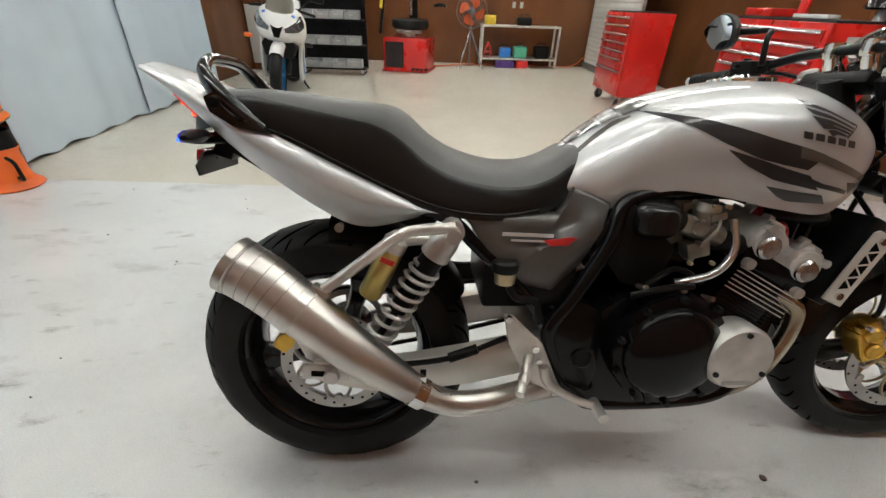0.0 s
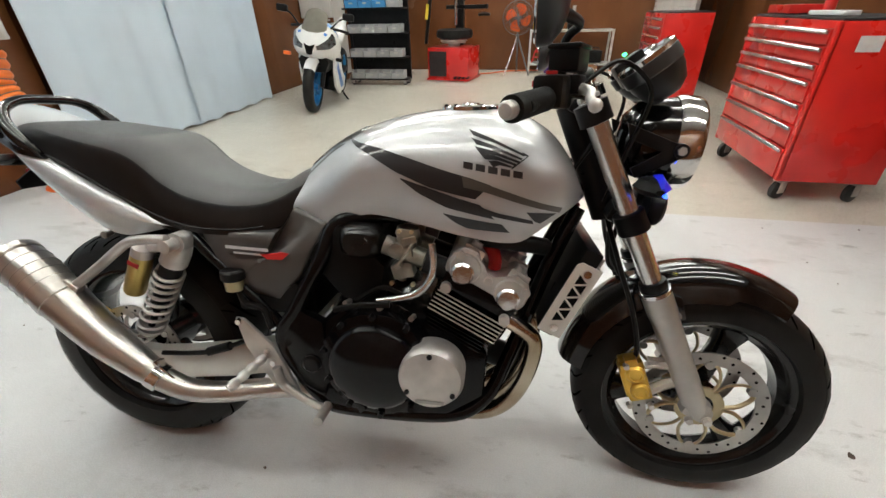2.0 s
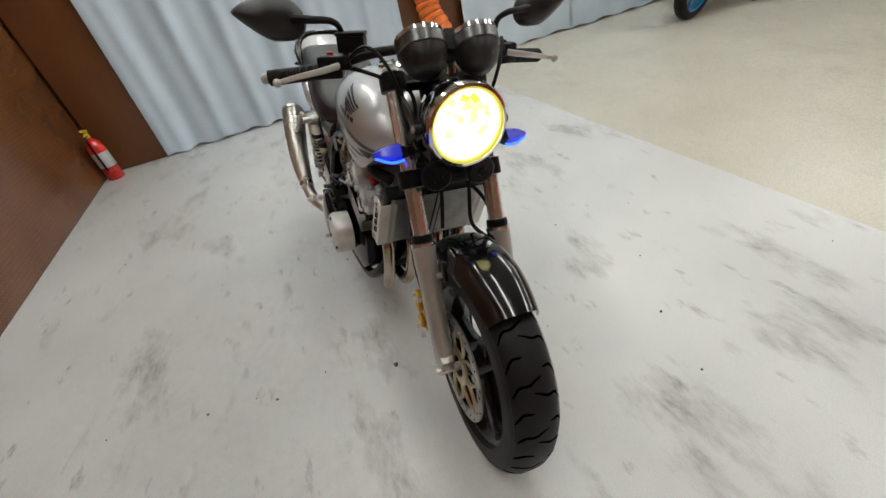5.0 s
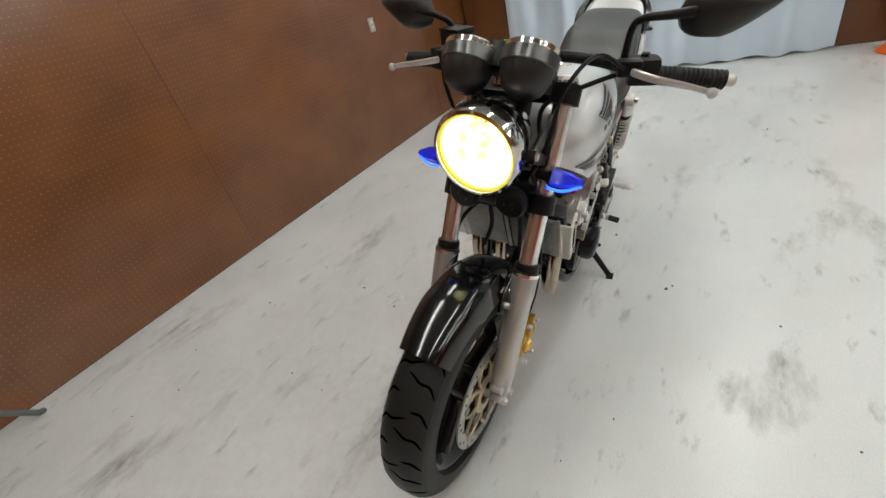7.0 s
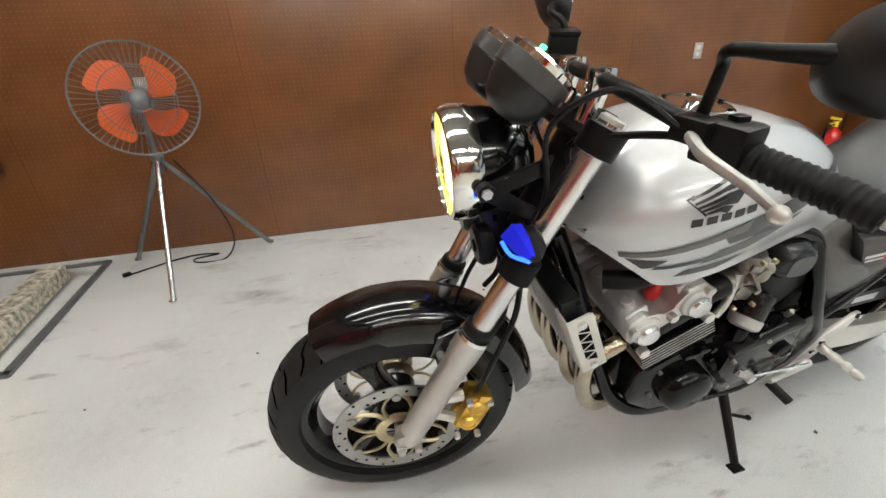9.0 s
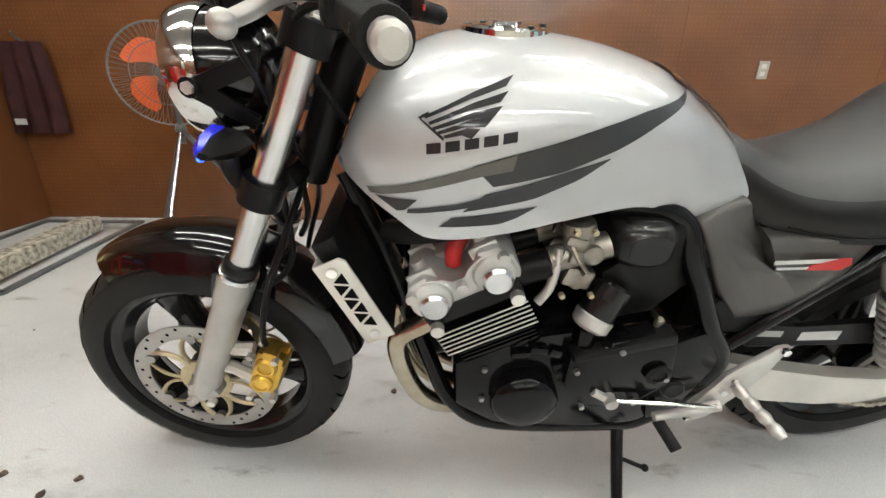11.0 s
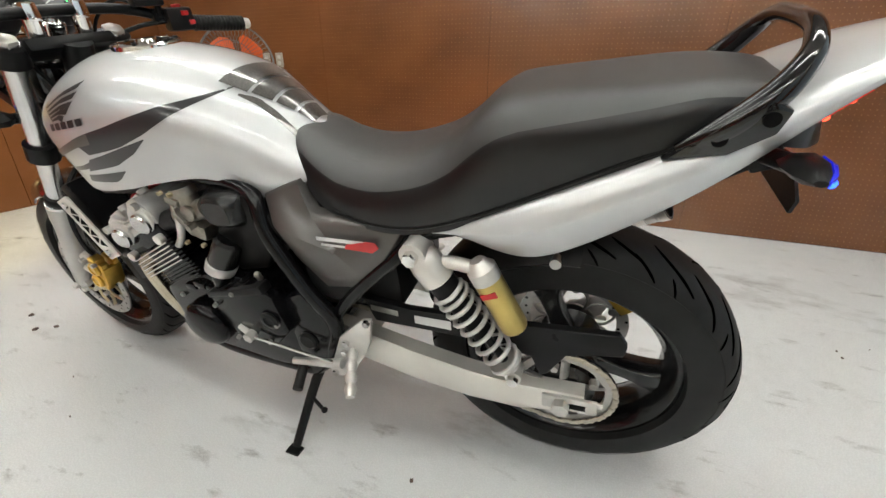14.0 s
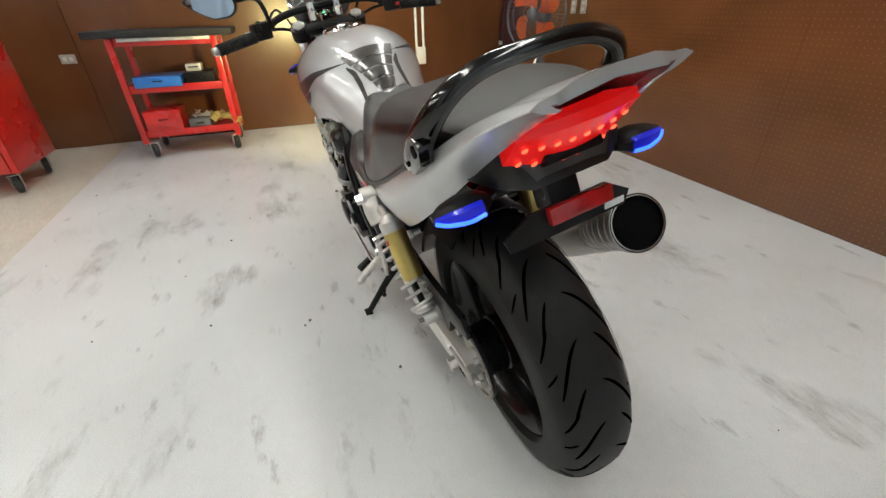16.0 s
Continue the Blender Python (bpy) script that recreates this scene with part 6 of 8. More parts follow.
# rear suspension
def shock(s):
    top, bot = Vector((0.248, s * 0.165, 0.640)), Vector((0.088, s * 0.148, 0.382))
    d = (bot - top).normalized()
    L = (bot - top).length
    bm = lathe(B(), [(0.012, -0.005), (0.026, 0.012), (0.029, 0.03), (0.029, 0.062), (0.022, 0.066), (0.0, 0.066)], top, d, 26)
    cyl(bm, top - Vector((0, 0.02, 0)), top + Vector((0, 0.02, 0)), 0.022, n=20)
    ob = bpart("shock_absorber", bm, M_alu, None, "rear shock absorber with white spring and gold reservoir")
    bpart("bolt", bolts(B(), [top + Vector((0, s * 0.02, 0))], 0.013, 0.014, (0, s, 0)), M_chrome, ob)
    bpart("damper", lathe(B(), [(0.0, 0.062), (0.0245, 0.062), (0.0245, 0.105), (0.0195, 0.108), (0.0195, 0.20), (0.008, 0.205), (0.008, L - 0.02), (0.0, L - 0.02)], top, d, 22), M_satin, ob, "black damper body")
    _, u, w = basis(d)
    pts = []
    turns = 8.5
    for k in range(int(turns * 14) + 1):
        a = k / 14 * math.tau
        f = k / (turns * 14)
        q_ = 0.088 + (L - 0.03 - 0.088) * (f ** 1.25)
        pts.append(top + d * q_ + (u * math.cos(a) + w * math.sin(a)) * (0.0285 if f > 0.03 else 0.026))
    bpart("spring", tube(B(), pts, 0.0042, 8, 1), M_spring, ob, "white coil spring")
    bm = cyl(B(), bot - Vector((0, 0.016, 0)), bot + Vector((0, 0.016, 0)), 0.015, n=18)
    lathe(bm, [(0.03, L - 0.036), (0.032, L - 0.03), (0.024, L - 0.018), (0.0, L - 0.016)], top, d, 22)
    bpart("lower_eye", bm, M_alu, ob)
    bpart("lower_bolt", bolts(B(), [bot + Vector((0, s * 0.015, 0))], 0.012, 0.012, (0, s, 0)), M_chrome, ob)
    r0, r1 = Vector((0.145, s * 0.158, 0.618)), Vector((0.088, s * 0.155, 0.502))
    rd = (r1 - r0).normalized()
    res = bpart("reservoir", lathe(B(), [(0.0, 0.012), (0.0225, 0.014), (0.0235, 0.02), (0.0235, 0.122), (0.021, 0.128), (0, 0.128)], r0, rd, 24), M_res, ob, "gold gas reservoir with a small red mark")
    bm = lathe(B(), [(0.0, -0.018), (0.012, -0.016), (0.02, -0.004), (0.024, 0.0), (0.024, 0.022), (0.0, 0.022)], r0, rd, 24)
    tube(bm, [top + d * 0.03, top + d * 0.03 + Vector((-0.035, -s * 0.006, 0.005)), r0 + Vector((0.006, 0, -0.002))], 0.0115, 10)
    bpart("reservoir_head", bm, M_alu, ob, "cast silver reservoir arm")
    c = r0 + rd * 0.04 + Vector((0, s * 0.0225, 0))
    bpart("mark_bar", box(B(), c, (0.026, 0.003, 0.01), (0, 25, 0), 0.0), M_red, res)
shock(1)
shock(-1)
for s in (1, -1):
    bpart("lock_stud", lathe(B(), [(0.006, 0), (0.006, 0.014), (0.0085, 0.016), (0.0085, 0.022), (0, 0.022)], (0.036, s * 0.126, 0.637), (0, s, 0), 16), M_disc)
# rear caliper
bm = box(B(), (-0.092, -0.107, 0.385), (0.036, 0.04, 0.066), (0, 40, 0), 0.008)
cyl(bm, (-0.092, -0.118, 0.385), (-0.092, -0.136, 0.385), 0.018, n=18)
bpart("rear_caliper", bm, M_gold, None, "gold anodised rear brake caliper")
bpart("caliper_bracket", prism(B(), [(-0.09, 0.40), (-0.06, 0.33), (0.0, 0.29), (0.06, 0.30), (0.02, 0.34), (-0.05, 0.39)], -0.112, -0.104, 0.002), M_alu)
bm = lathe(B(), [(0.024, 0), (0.027, 0.004), (0.027, 0.02), (0.022, 0.024), (0, 0.024)], (0.355, -0.16, 0.555), (0, 0, 1), 22)
rb = bpart("rear_brake_reservoir", bm, M_plastic, None, "small rear brake fluid cup with black cap")
bpart("cup", lathe(B(), [(0.0, -0.026), (0.02, -0.024), (0.022, 0.0)], (0.355, -0.16, 0.555), (0, 0, 1), 22), M_goldpale, rb)
bpart("brake_fluid_hose", tube(B(), [(0.36, -0.155, 0.53), (0.38, -0.165, 0.50), (0.42, -0.165, 0.49), (0.43, -0.16, 0.44)], 0.008, 8), M_plastic, rb)

# footrests, pedal, shift linkage, side stand
for s in (1, -1):
    bm = prism(B(), [(0.355, 0.468), (0.375, 0.465), (0.44, 0.40), (0.49, 0.285), (0.47, 0.27), (0.435, 0.285), (0.385, 0.37), (0.37, 0.40)], s * 0.168, s * 0.178, 0.003)
    fp = bpart("footrest_bracket", bm, M_alu, None, "brushed aluminium footrest bracket")
    bpart("bolt", bolts(B(), [(0.365, s * 0.177, 0.46), (0.425, s * 0.177, 0.39), (0.435, s * 0.177, 0.36), (0.475, s * 0.177, 0.283)], 0.008, 0.008, (0, s, 0)), M_chrome, fp)
    prof = []
    a_, b_ = Vector((0.415, s * 0.178, 0.372)), Vector((0.378, s * 0.262, 0.345))
    L = (b_ - a_).length
    for k in range(13):
        prof.append((0.0115 if (k // 1) % 3 else 0.0085, L * k / 12))
    bpart("footrest", lathe(B(), [(0, 0)] + prof + [(0.009, L + 0.002), (0, L + 0.002)], a_, b_ - a_, 14), M_alu, fp, "ribbed aluminium footrest")
bm = tube(B(), [(0.445, -0.185, 0.352), (0.46, -0.188, 0.31), (0.52, -0.192, 0.272), (0.565, -0.20, 0.262)], [0.011, 0.011, 0.009, 0.009], 10)
cyl(bm, (0.562, -0.185, 0.262), (0.562, -0.24, 0.262), 0.011, n=12)
bpart("brake_pedal", bm, M_alu, None, "silver rear brake pedal")
bm = tube(B(), [(0.44, 0.19, 0.335), (0.50, 0.195, 0.325), (0.56, 0.20, 0.318)], [0.011, 0.009, 0.008], 10)
sl = bpart("shift_lever", bm, M_alu, None, "silver gear shift lever")
bpart("toe_peg", cyl(B(), (0.545, 0.195, 0.30), (0.53, 0.245, 0.285), 0.011, n=12), M_rubber, sl)
bpart("shift_rod", cyl(B(), (0.455, 0.20, 0.345), (0.66, 0.205, 0.372), 0.0035, n=8), M_chrome, sl)
bm = cyl(B(), (0.655, 0.19, 0.371), (0.655, 0.215, 0.371), 0.011, n=12)
tube(bm, [(0.66, 0.2, 0.372), (0.685, 0.195, 0.385)], 0.008, 8, 1)
bpart("shift_arm", bm, M_alu, sl)
bm = tube(B(), [(0.56, 0.10, 0.225), (0.575, 0.15, 0.185), (0.59, 0.262, 0.066)], [0.014, 0.0125, 0.0105], 10, 3)
box(bm, (0.592, 0.270, 0.0595), (0.036, 0.026, 0.007), (12, 0, 0), 0.002)
tube(bm, [(0.575, 0.18, 0.155), (0.53, 0.20, 0.15)], 0.0045, 8, 1)
ball(bm, (0.528, 0.2, 0.15), 0.008, 8)
bpart("side_stand", bm, M_satin, None, "black side stand on the floor")

# ---- things round the workshop ----
M_redpaint = mat("red_enamel", (0.62, 0.018, 0.014), 0.28, 0, 0.12, 4, coat=0.6)
M_redpull = mat("bright_drawer_pull", (0.6, 0.52, 0.55), 0.25, 0.9, 0.1, 20)
M_orange = mat("orange_plastic", (0.85, 0.15, 0.02), 0.4, 0, 0.12, 6)
M_orange_v = mat("orange_vinyl_duct", (0.80, 0.17, 0.015), 0.38, 0, 0.2, 9, 0.2, 60)
M_greysteel = mat("grey_painted_steel", (0.14, 0.145, 0.15), 0.42, 0.3, 0.2, 10)
M_bin = mat("grey_plastic_bin", (0.42, 0.43, 0.44), 0.5, 0, 0.1, 10, island=0.12)
M_bluebin = mat("blue_plastic_bin", (0.06, 0.30, 0.62), 0.45, 0, 0.1, 10)
M_bluepaint = mat("blue_paint", (0.03, 0.20, 0.62), 0.3, 0, 0.1, 6, coat=0.5)
M_cabinet = mat("pale_grey_locker", (0.55, 0.54, 0.51), 0.5, 0, 0.1, 4)
M_yellow = mat("yellow_plastic", (0.70, 0.50, 0.03), 0.45, 0, 0.15, 12)
M_green = mat("green_plastic", (0.08, 0.40, 0.26), 0.45, 0, 0.12, 12)
M_purple = mat("purple_cloth", (0.10, 0.04, 0.22), 0.7, 0, 0.2, 14, 0.3, 200)
M_maroon = mat("maroon_cloth", (0.075, 0.018, 0.02), 0.75, 0, 0.3, 12, 0.5, 250)
M_plank = mat("chipped_white_paint_wood", (0.70, 0.67, 0.57), 0.6, 0, 0.1, 38, 0.4, 120, col2=(0.12, 0.09, 0.06))
M_tan = mat("yellow_cloth", (0.62, 0.48, 0.16), 0.8, 0, 0.2, 14, 0.5, 150)
M_rubmat = mat("black_foam_mat", (0.015, 0.015, 0.016), 0.7, 0, 0.3, 20, 0.3, 200)
M_opening_shade = mat("cabinet_opening_shade", (0.02, 0.012, 0.012), 0.7, 0, 0.3, 10)
M_rubber2 = mat("caster_rubber", (0.03, 0.03, 0.03), 0.6, 0, 0.2, 20)


def caster(parent, x, y, r=0.06, turn=0):
    bm = lathe(B(), [(0.012, -0.016), (r * 0.8, -0.018), (r, -0.012), (r, 0.012), (r * 0.8, 0.018), (0.012, 0.016)], (0, 0, r), (0, 1, 0), 24)
    bm.transform(pose(x, y, 0, 0, 0, turn))
    c = part("caster", bm, M_rubber2, parent, "black rubber caster")
    bm = box(B(), (0.0, 0.026, r * 1.35), (0.05, 0.005, r * 1.3), (0, 0, 0), 0.002)
    box(bm, (0.0, -0.026, r * 1.35), (0.05, 0.005, r * 1.3), (0, 0, 0), 0.002)
    box(bm, (0, 0, r * 2.03), (0.08, 0.07, 0.006), (0, 0, 0), 0.002)
    bm.transform(pose(x, y, 0, 0, 0, turn))
    part("fork", bm, M_alu, c)


def tool_chest(m, w, d, h, rows, label, lean=0.0):
    """Drawers face -x; w runs along y, d along x."""
    ob = thing("tool_chest", m, label, "tool chest", "red tool chests")
    z0 = 0.135
    bm = box(B(), (d / 2, w / 2, (z0 + h) / 2), (d, w, h - z0), (0, 0, 0), 0.006)
    body = part("body", bm, M_redpaint, ob)
    part("lid", box(B(), (d / 2, w / 2, h + 0.008), (d - 0.02, w - 0.02, 0.014), (0, 0, 0), 0.004), M_rubmat, ob, "black mat on the top")
    z = h - 0.03
    for r in rows:
        bm = box(B(), (-0.006, w / 2, z - r / 2), (0.022, w - 0.07, r - 0.012), (0, 0, 0), 0.003)
        dr = part("drawer", bm, M_redpaint, ob)
        bm = box(B(), (-0.026, w / 2, z - 0.022), (0.022, w - 0.08, 0.022), (0, 20, 0), 0.006)
        part("pull", bm, M_redpull, dr, "long bright drawer pull")
        z -= r
    part("corner_post", box(B(), (0.004, 0.016, (z0 + h) / 2), (0.03, 0.032, h - z0 - 0.004), (0, 0, 0), 0.006), M_redpaint, ob)
    part("corner_post", box(B(), (0.004, w - 0.016, (z0 + h) / 2), (0.03, 0.032, h - z0 - 0.004), (0, 0, 0), 0.006), M_redpaint, ob)
    part("lock", cyl(B(), (-0.012, w * 0.5, h - 0.018), (-0.022, w * 0.5, h - 0.018), 0.008, n=12), M_chrome, ob)
    for x, y in ((0.06, 0.07), (0.06, w - 0.07), (d - 0.06, 0.07), (d - 0.06, w - 0.07)):
        caster(ob, x, y, 0.058, 25)
    return ob


tool_chest(pose(2.5, 1.93, 0), 0.98, 0.52, 0.985, (0.085, 0.085, 0.085, 0.12, 0.12, 0.13, 0.19), "large red rolling tool chest with bright drawer pulls")
chest = tool_chest(pose(2.26, 4.2, 0), 0.82, 0.44, 0.985, (0.08, 0.085, 0.085, 0.085, 0.085, 0.12, 0.24), "red rolling tool chest beside the far bench")
lab = thing("paper_label", pose(2.66, 1.925, 0.88), "small cream paper label stuck on the tool chest", "label")
part("sheet", box(B(), (0, 0, 0), (0.11, 0.003, 0.075), (0, 0, 0), 0.0), M_whitedec, lab)
# things on top of the near chest
t1 = thing("tablet", pose(2.62, 2.25, 1.0), "flat white box lying on the tool chest", "box")
part("case", box(B(), (0, 0, 0.015), (0.1, 0.24, 0.024), (0, 0, 12), 0.006), M_white, t1)
t2 = thing("work_lamp", pose(2.85, 2.05, 1.0), "black dome work lamp standing on the tool chest", "lamp")
part("dome", lathe(B(), [(0.0, 0.16), (0.05, 0.155), (0.09, 0.12), (0.10, 0.07), (0.09, 0.06), (0.0, 0.1)], (0, 0, 0), (0, 0, 1), 28), M_black, t2)
part("stem", cyl(B(), (0, 0, 0), (0, 0, 0.1), 0.03, 0.02, n=16), M_whitedec, t2)
t3 = thing("spray_can", pose(2.75, 2.55, 1.0), "red and white spray can on the tool chest", "spray can")
part("can", lathe(B(), [(0.0, 0), (0.032, 0), (0.032, 0.17), (0.022, 0.19), (0.012, 0.2), (0.012, 0.215), (0, 0.215)], (0, 0, 0), (0, 0, 1), 20), M_redpaint, t3)
t4 = thing("tool_tray", pose(2.65, 2.72, 1.0), "low red tray on the tool chest", "tray")
part("tray", box(B(), (0, 0, 0.03), (0.2, 0.28, 0.05), (0, 0, 0), 0.008), M_redpaint, t4)

# slat board on a stand
sb = thing("slat_board", pose(3.02, 6.95, 0), "white slatted display board on a dark base", "slat board")
part("backing", box(B(), (0.03, 0, 1.15), (0.02, 2.06, 2.1), (0, 0, 0), 0.002), M_shutter, sb)
first = part("slat", box(B(), (0, 0, 0), (0.022, 2.06, 0.068), (0, 0, 0), 0.005), M_shutter, sb)
first.matrix_basis = pose(0.01, 0, 0.14)
for k in range(1, 27):
    share("slat", first, sb, pose(0.01, 0, 0.14 + 0.076 * k))
part("base", box(B(), (0.04, 0, 0.045), (0.12, 2.08, 0.09), (0, 0, 0), 0.006), M_greysteel, sb)
part("end_post", box(B(), (0.03, -1.05, 1.1), (0.05, 0.04, 2.2), (0, 0, 0), 0.004), M_alu, sb)

# service cart with three shelves
ct = thing("service_cart", pose(3.22, 1.06, 0), "red three-tier service cart with a black top mat", "service cart")
W2, D2 = 0.315, 0.2
for z, hh in ((0.155, 0.05), (0.465, 0.05), (0.765, 0.05)):
    bm = box(B(), (0, 0, z), (2 * D2, 2 * W2, 0.006), (0, 0, 0), 0.0)
    for s in (1, -1):
        box(bm, (s * D2, 0, z + 0.02), (0.008, 2 * W2, hh), (0, 0, 0), 0.002)
        box(bm, (0, s * W2, z + 0.02), (2 * D2 + 0.008, 0.008, hh), (0, 0, 0), 0.002)
    part("shelf", bm, M_redpaint, ct)
for sx in (1, -1):
    for sy in (1, -1):
        part("post", box(B(), (sx * (D2 + 0.002), sy * (W2 + 0.002), 0.46), (0.04, 0.04, 0.70), (0, 0, 0), 0.006), M_redpaint, ct)
        caster(ct, sx * (D2 - 0.03), sy * (W2 - 0.03), 0.055, 20)
tm = thing("foam_mat", pose(3.2, 1.06, 0.812), "thick black mat overhanging the cart top", "mat")
part("mat", box(B(), (0, 0, 0.022), (0.48, 0.9, 0.044), (0, 0, 0), 0.012), M_rubmat, tm)
part("edge", box(B(), (-0.215, -0.02, -0.012), (0.02, 0.56, 0.022), (0, 0, 0), 0.004), M_alu, tm)
for nm, c, s, mt_, lab, cat in (("tool_case", (3.15, 1.17, 0.495), (0.3, 0.30, 0.07), M_bluepaint, "flat blue tool case on the cart", "case"), ("tool_case", (3.15, 0.90, 0.495), (0.26, 0.19, 0.085), M_plastic, "black plastic tool case on the cart", "case"), ("parts_box", (3.13, 0.93, 0.582), (0.14, 0.10, 0.05), M_whitedec, "small pale box on a black case", "box"), ("storage_box", (3.14, 1.22, 0.185), (0.26, 0.24, 0.15), M_redpaint, "red steel box on the lowest cart shelf", "box"), ("parts_tray", (3.14, 0.99, 0.185), (0.22, 0.15, 0.07), M_greysteel, "grey tray of metal parts on the cart", "tray")):
    o = thing(nm, pose(*c), lab, cat)
    part("body", box(B(), (0, 0, s[2] / 2), s, (0, 0, 0), 0.008), mt_, o)
    part("handle", tube(B(), [(-s[0] / 2 - 0.002, -0.03, s[2] * 0.6), (-s[0] / 2 - 0.015, -0.02, s[2] * 0.6), (-s[0] / 2 - 0.015, 0.02, s[2] * 0.6), (-s[0] / 2 - 0.002, 0.03, s[2] * 0.6)], 0.004, 6, 1), M_satin, o)
mp_ = thing("metal_parts", pose(3.14, 0.99, 0.258), "loose bright metal parts piled in a tray", "metal parts", kind="stuff")
bm = B()
random.seed(4)
for k in range(16):
    x, y = random.uniform(-0.09, 0.09), random.uniform(-0.06, 0.06)
    tube(bm, [(x, y, 0.004 + 0.002 * (k % 4)), (x + random.uniform(-0.05, 0.05), y + random.uniform(-0.05, 0.05), 0.01 + 0.004 * (k % 5))], 0.006, 7, 1)
part("part_pile", bm, M_alu, mp_)
rg = thing("cleaning_cloth", pose(3.1, 0.83, 0.19), "crumpled yellow cloth hanging over the cart shelf", "cloth")
rows = []
for i in range(13):
    rows.append([(-0.12 + 0.24 * j / 12, -0.12 + 0.2 * i / 12, 0.06 + 0.045 * noise.noise((i * 0.45, j * 0.5, 3)) - (0.05 if i < 3 else 0) + 0.02 * math.sin(j * 1.1)) for j in range(13)])
bm = loft(B(), rows, caps=False, ring_closed=False)
bmesh.ops.solidify(bm, geom=bm.faces[:], thickness=0.008)
part("cloth", bm, M_tan, rg, angle=80)


def pedestal_fan(m, label, hub, foot_pts, aim, r=0.245, blades_at=20):
    ob = thing("pedestal_fan", m, label, "fan", "workshop fans")
    hub = Vector(hub)
    d, _, _ = basis(aim)
    upv = (Vector((0, 0, 1)) - d * d.z).normalized()
    rt = upv.cross(d)
    top = Vector((hub.x, hub.y, hub.z)) - d * 0.1 + Vector((0, 0, -0.27))
    for k, f in enumerate(foot_pts):
        bm = cyl(B(), top, Vector(f), 0.013, n=10)
        cyl(bm, Vector(f), Vector(f) + Vector((0, 0, 0.012)), 0.018, n=10)
        part("leg", bm, M_tube if k == 0 else M_greysteel, ob)
    bm = cyl(B(), top + Vector((0, 0, -0.08)), top + Vector((0, 0, 0.27)), 0.014, n=12)
    ball(bm, top, 0.03, 12)
    part("pole", bm, M_greysteel, ob)
    part("motor", lathe(B(), [(0.0, -0.15), (0.05, -0.14), (0.062, -0.1), (0.062, -0.04), (0.04, -0.03), (0, -0.03)], hub, d, 24), M_greysteel, ob)
    part("hub", lathe(B(), [(0.0, 0.066), (0.03, 0.064), (0.042, 0.056), (0.042, 0.05), (0, 0.05)], hub, d, 24), M_greysteel, ob)
    for k in range(4):
        a0 = radians(blades_at + 90 * k)
        rows = []
        for i in range(9):
            q = 0.04 + (r * 0.80 - 0.04) * i / 8
            half = radians(13 + 19 * math.sin(min(1, i / 6) * math.pi / 2)) * (1.0 if i < 7 else 0.86 if i == 7 else 0.6)
            row = []
            for j in range(7):
                a = a0 + half * (-1 + 2 * j / 6) + 0.06 * i
                row.append(hub + (rt * math.cos(a) + upv * math.sin(a)) * q + d * (0.022 * (-1 + 2 * j / 6)))
            rows.append(row)
        bm = loft(B(), rows, caps=False, ring_closed=False)
        bmesh.ops.solidify(bm, geom=bm.faces[:], thickness=0.003)
        part("blade", bm, M_orange, ob, "orange fan blade")
    for side in (1, -1):
        bm = B()
        for k in range(56):
            a = math.tau * k / 56
            v = rt * math.cos(a) + upv * math.sin(a)
            tube(bm, [hub + v * 0.05 + d * side * 0.075, hub + v * r * 0.6 + d * side * 0.07, hub + v * r * 0.93 + d * side * 0.045, hub + v * r + d * side * 0.006], 0.0011, 4, 1)
        for q, dz in ((0.05, 0.075), (r * 0.6, 0.07), (r, 0.006)):
            pts = [hub + (rt * math.cos(math.tau * k / 40) + upv * math.sin(math.tau * k / 40)) * q + d * side * dz for k in range(41)]
            tube(bm, pts, 0.0022 if q < r else 0.0045, 5, 1)
        part("cage", bm, M_greysteel, ob, "round wire guard")["kind"] = "stuff"
    return ob


pedestal_fan(pose(0, 0, 0), "orange-bladed pedestal fan on a steel tripod by the wall", (2.36, -1.47, 0.895), [(2.37, -1.16, 0), (2.02, -1.80, 0), (2.77, -1.78, 0)], (-0.42, 0.9, 0.05))
pedestal_fan(pose(0, 0, 0), "orange-bladed pedestal fan on a tripod beside the bench", (0.74, 7.3, 0.90), [(0.55, 7.15, 0), (0.98, 7.25, 0), (0.75, 7.72, 0)], (0.0, -1, 0), 0.26, 50)
cb_ = thing("power_cable", pose(0, 0, 0), "thin black power cable curling on the floor", "cable")
part("cable", tube(B(), [(2.34, -1.58, 0.6), (2.22, -1.62, 0.35), (2.18, -1.66, 0.12), (2.24, -1.62, 0.006), (2.38, -1.60, 0.006), (2.42, -1.66, 0.006), (2.3, -1.70, 0.006), (2.45, -1.72, 0.006), (2.6, -1.64, 0.006), (2.72, -1.55, 0.006)], 0.0045, 6), M_plastic, cb_)
part("plug", box(B(), (2.73, -1.545, 0.012), (0.04, 0.022, 0.02), (0, 0, 40), 0.004), M_plastic, cb_)

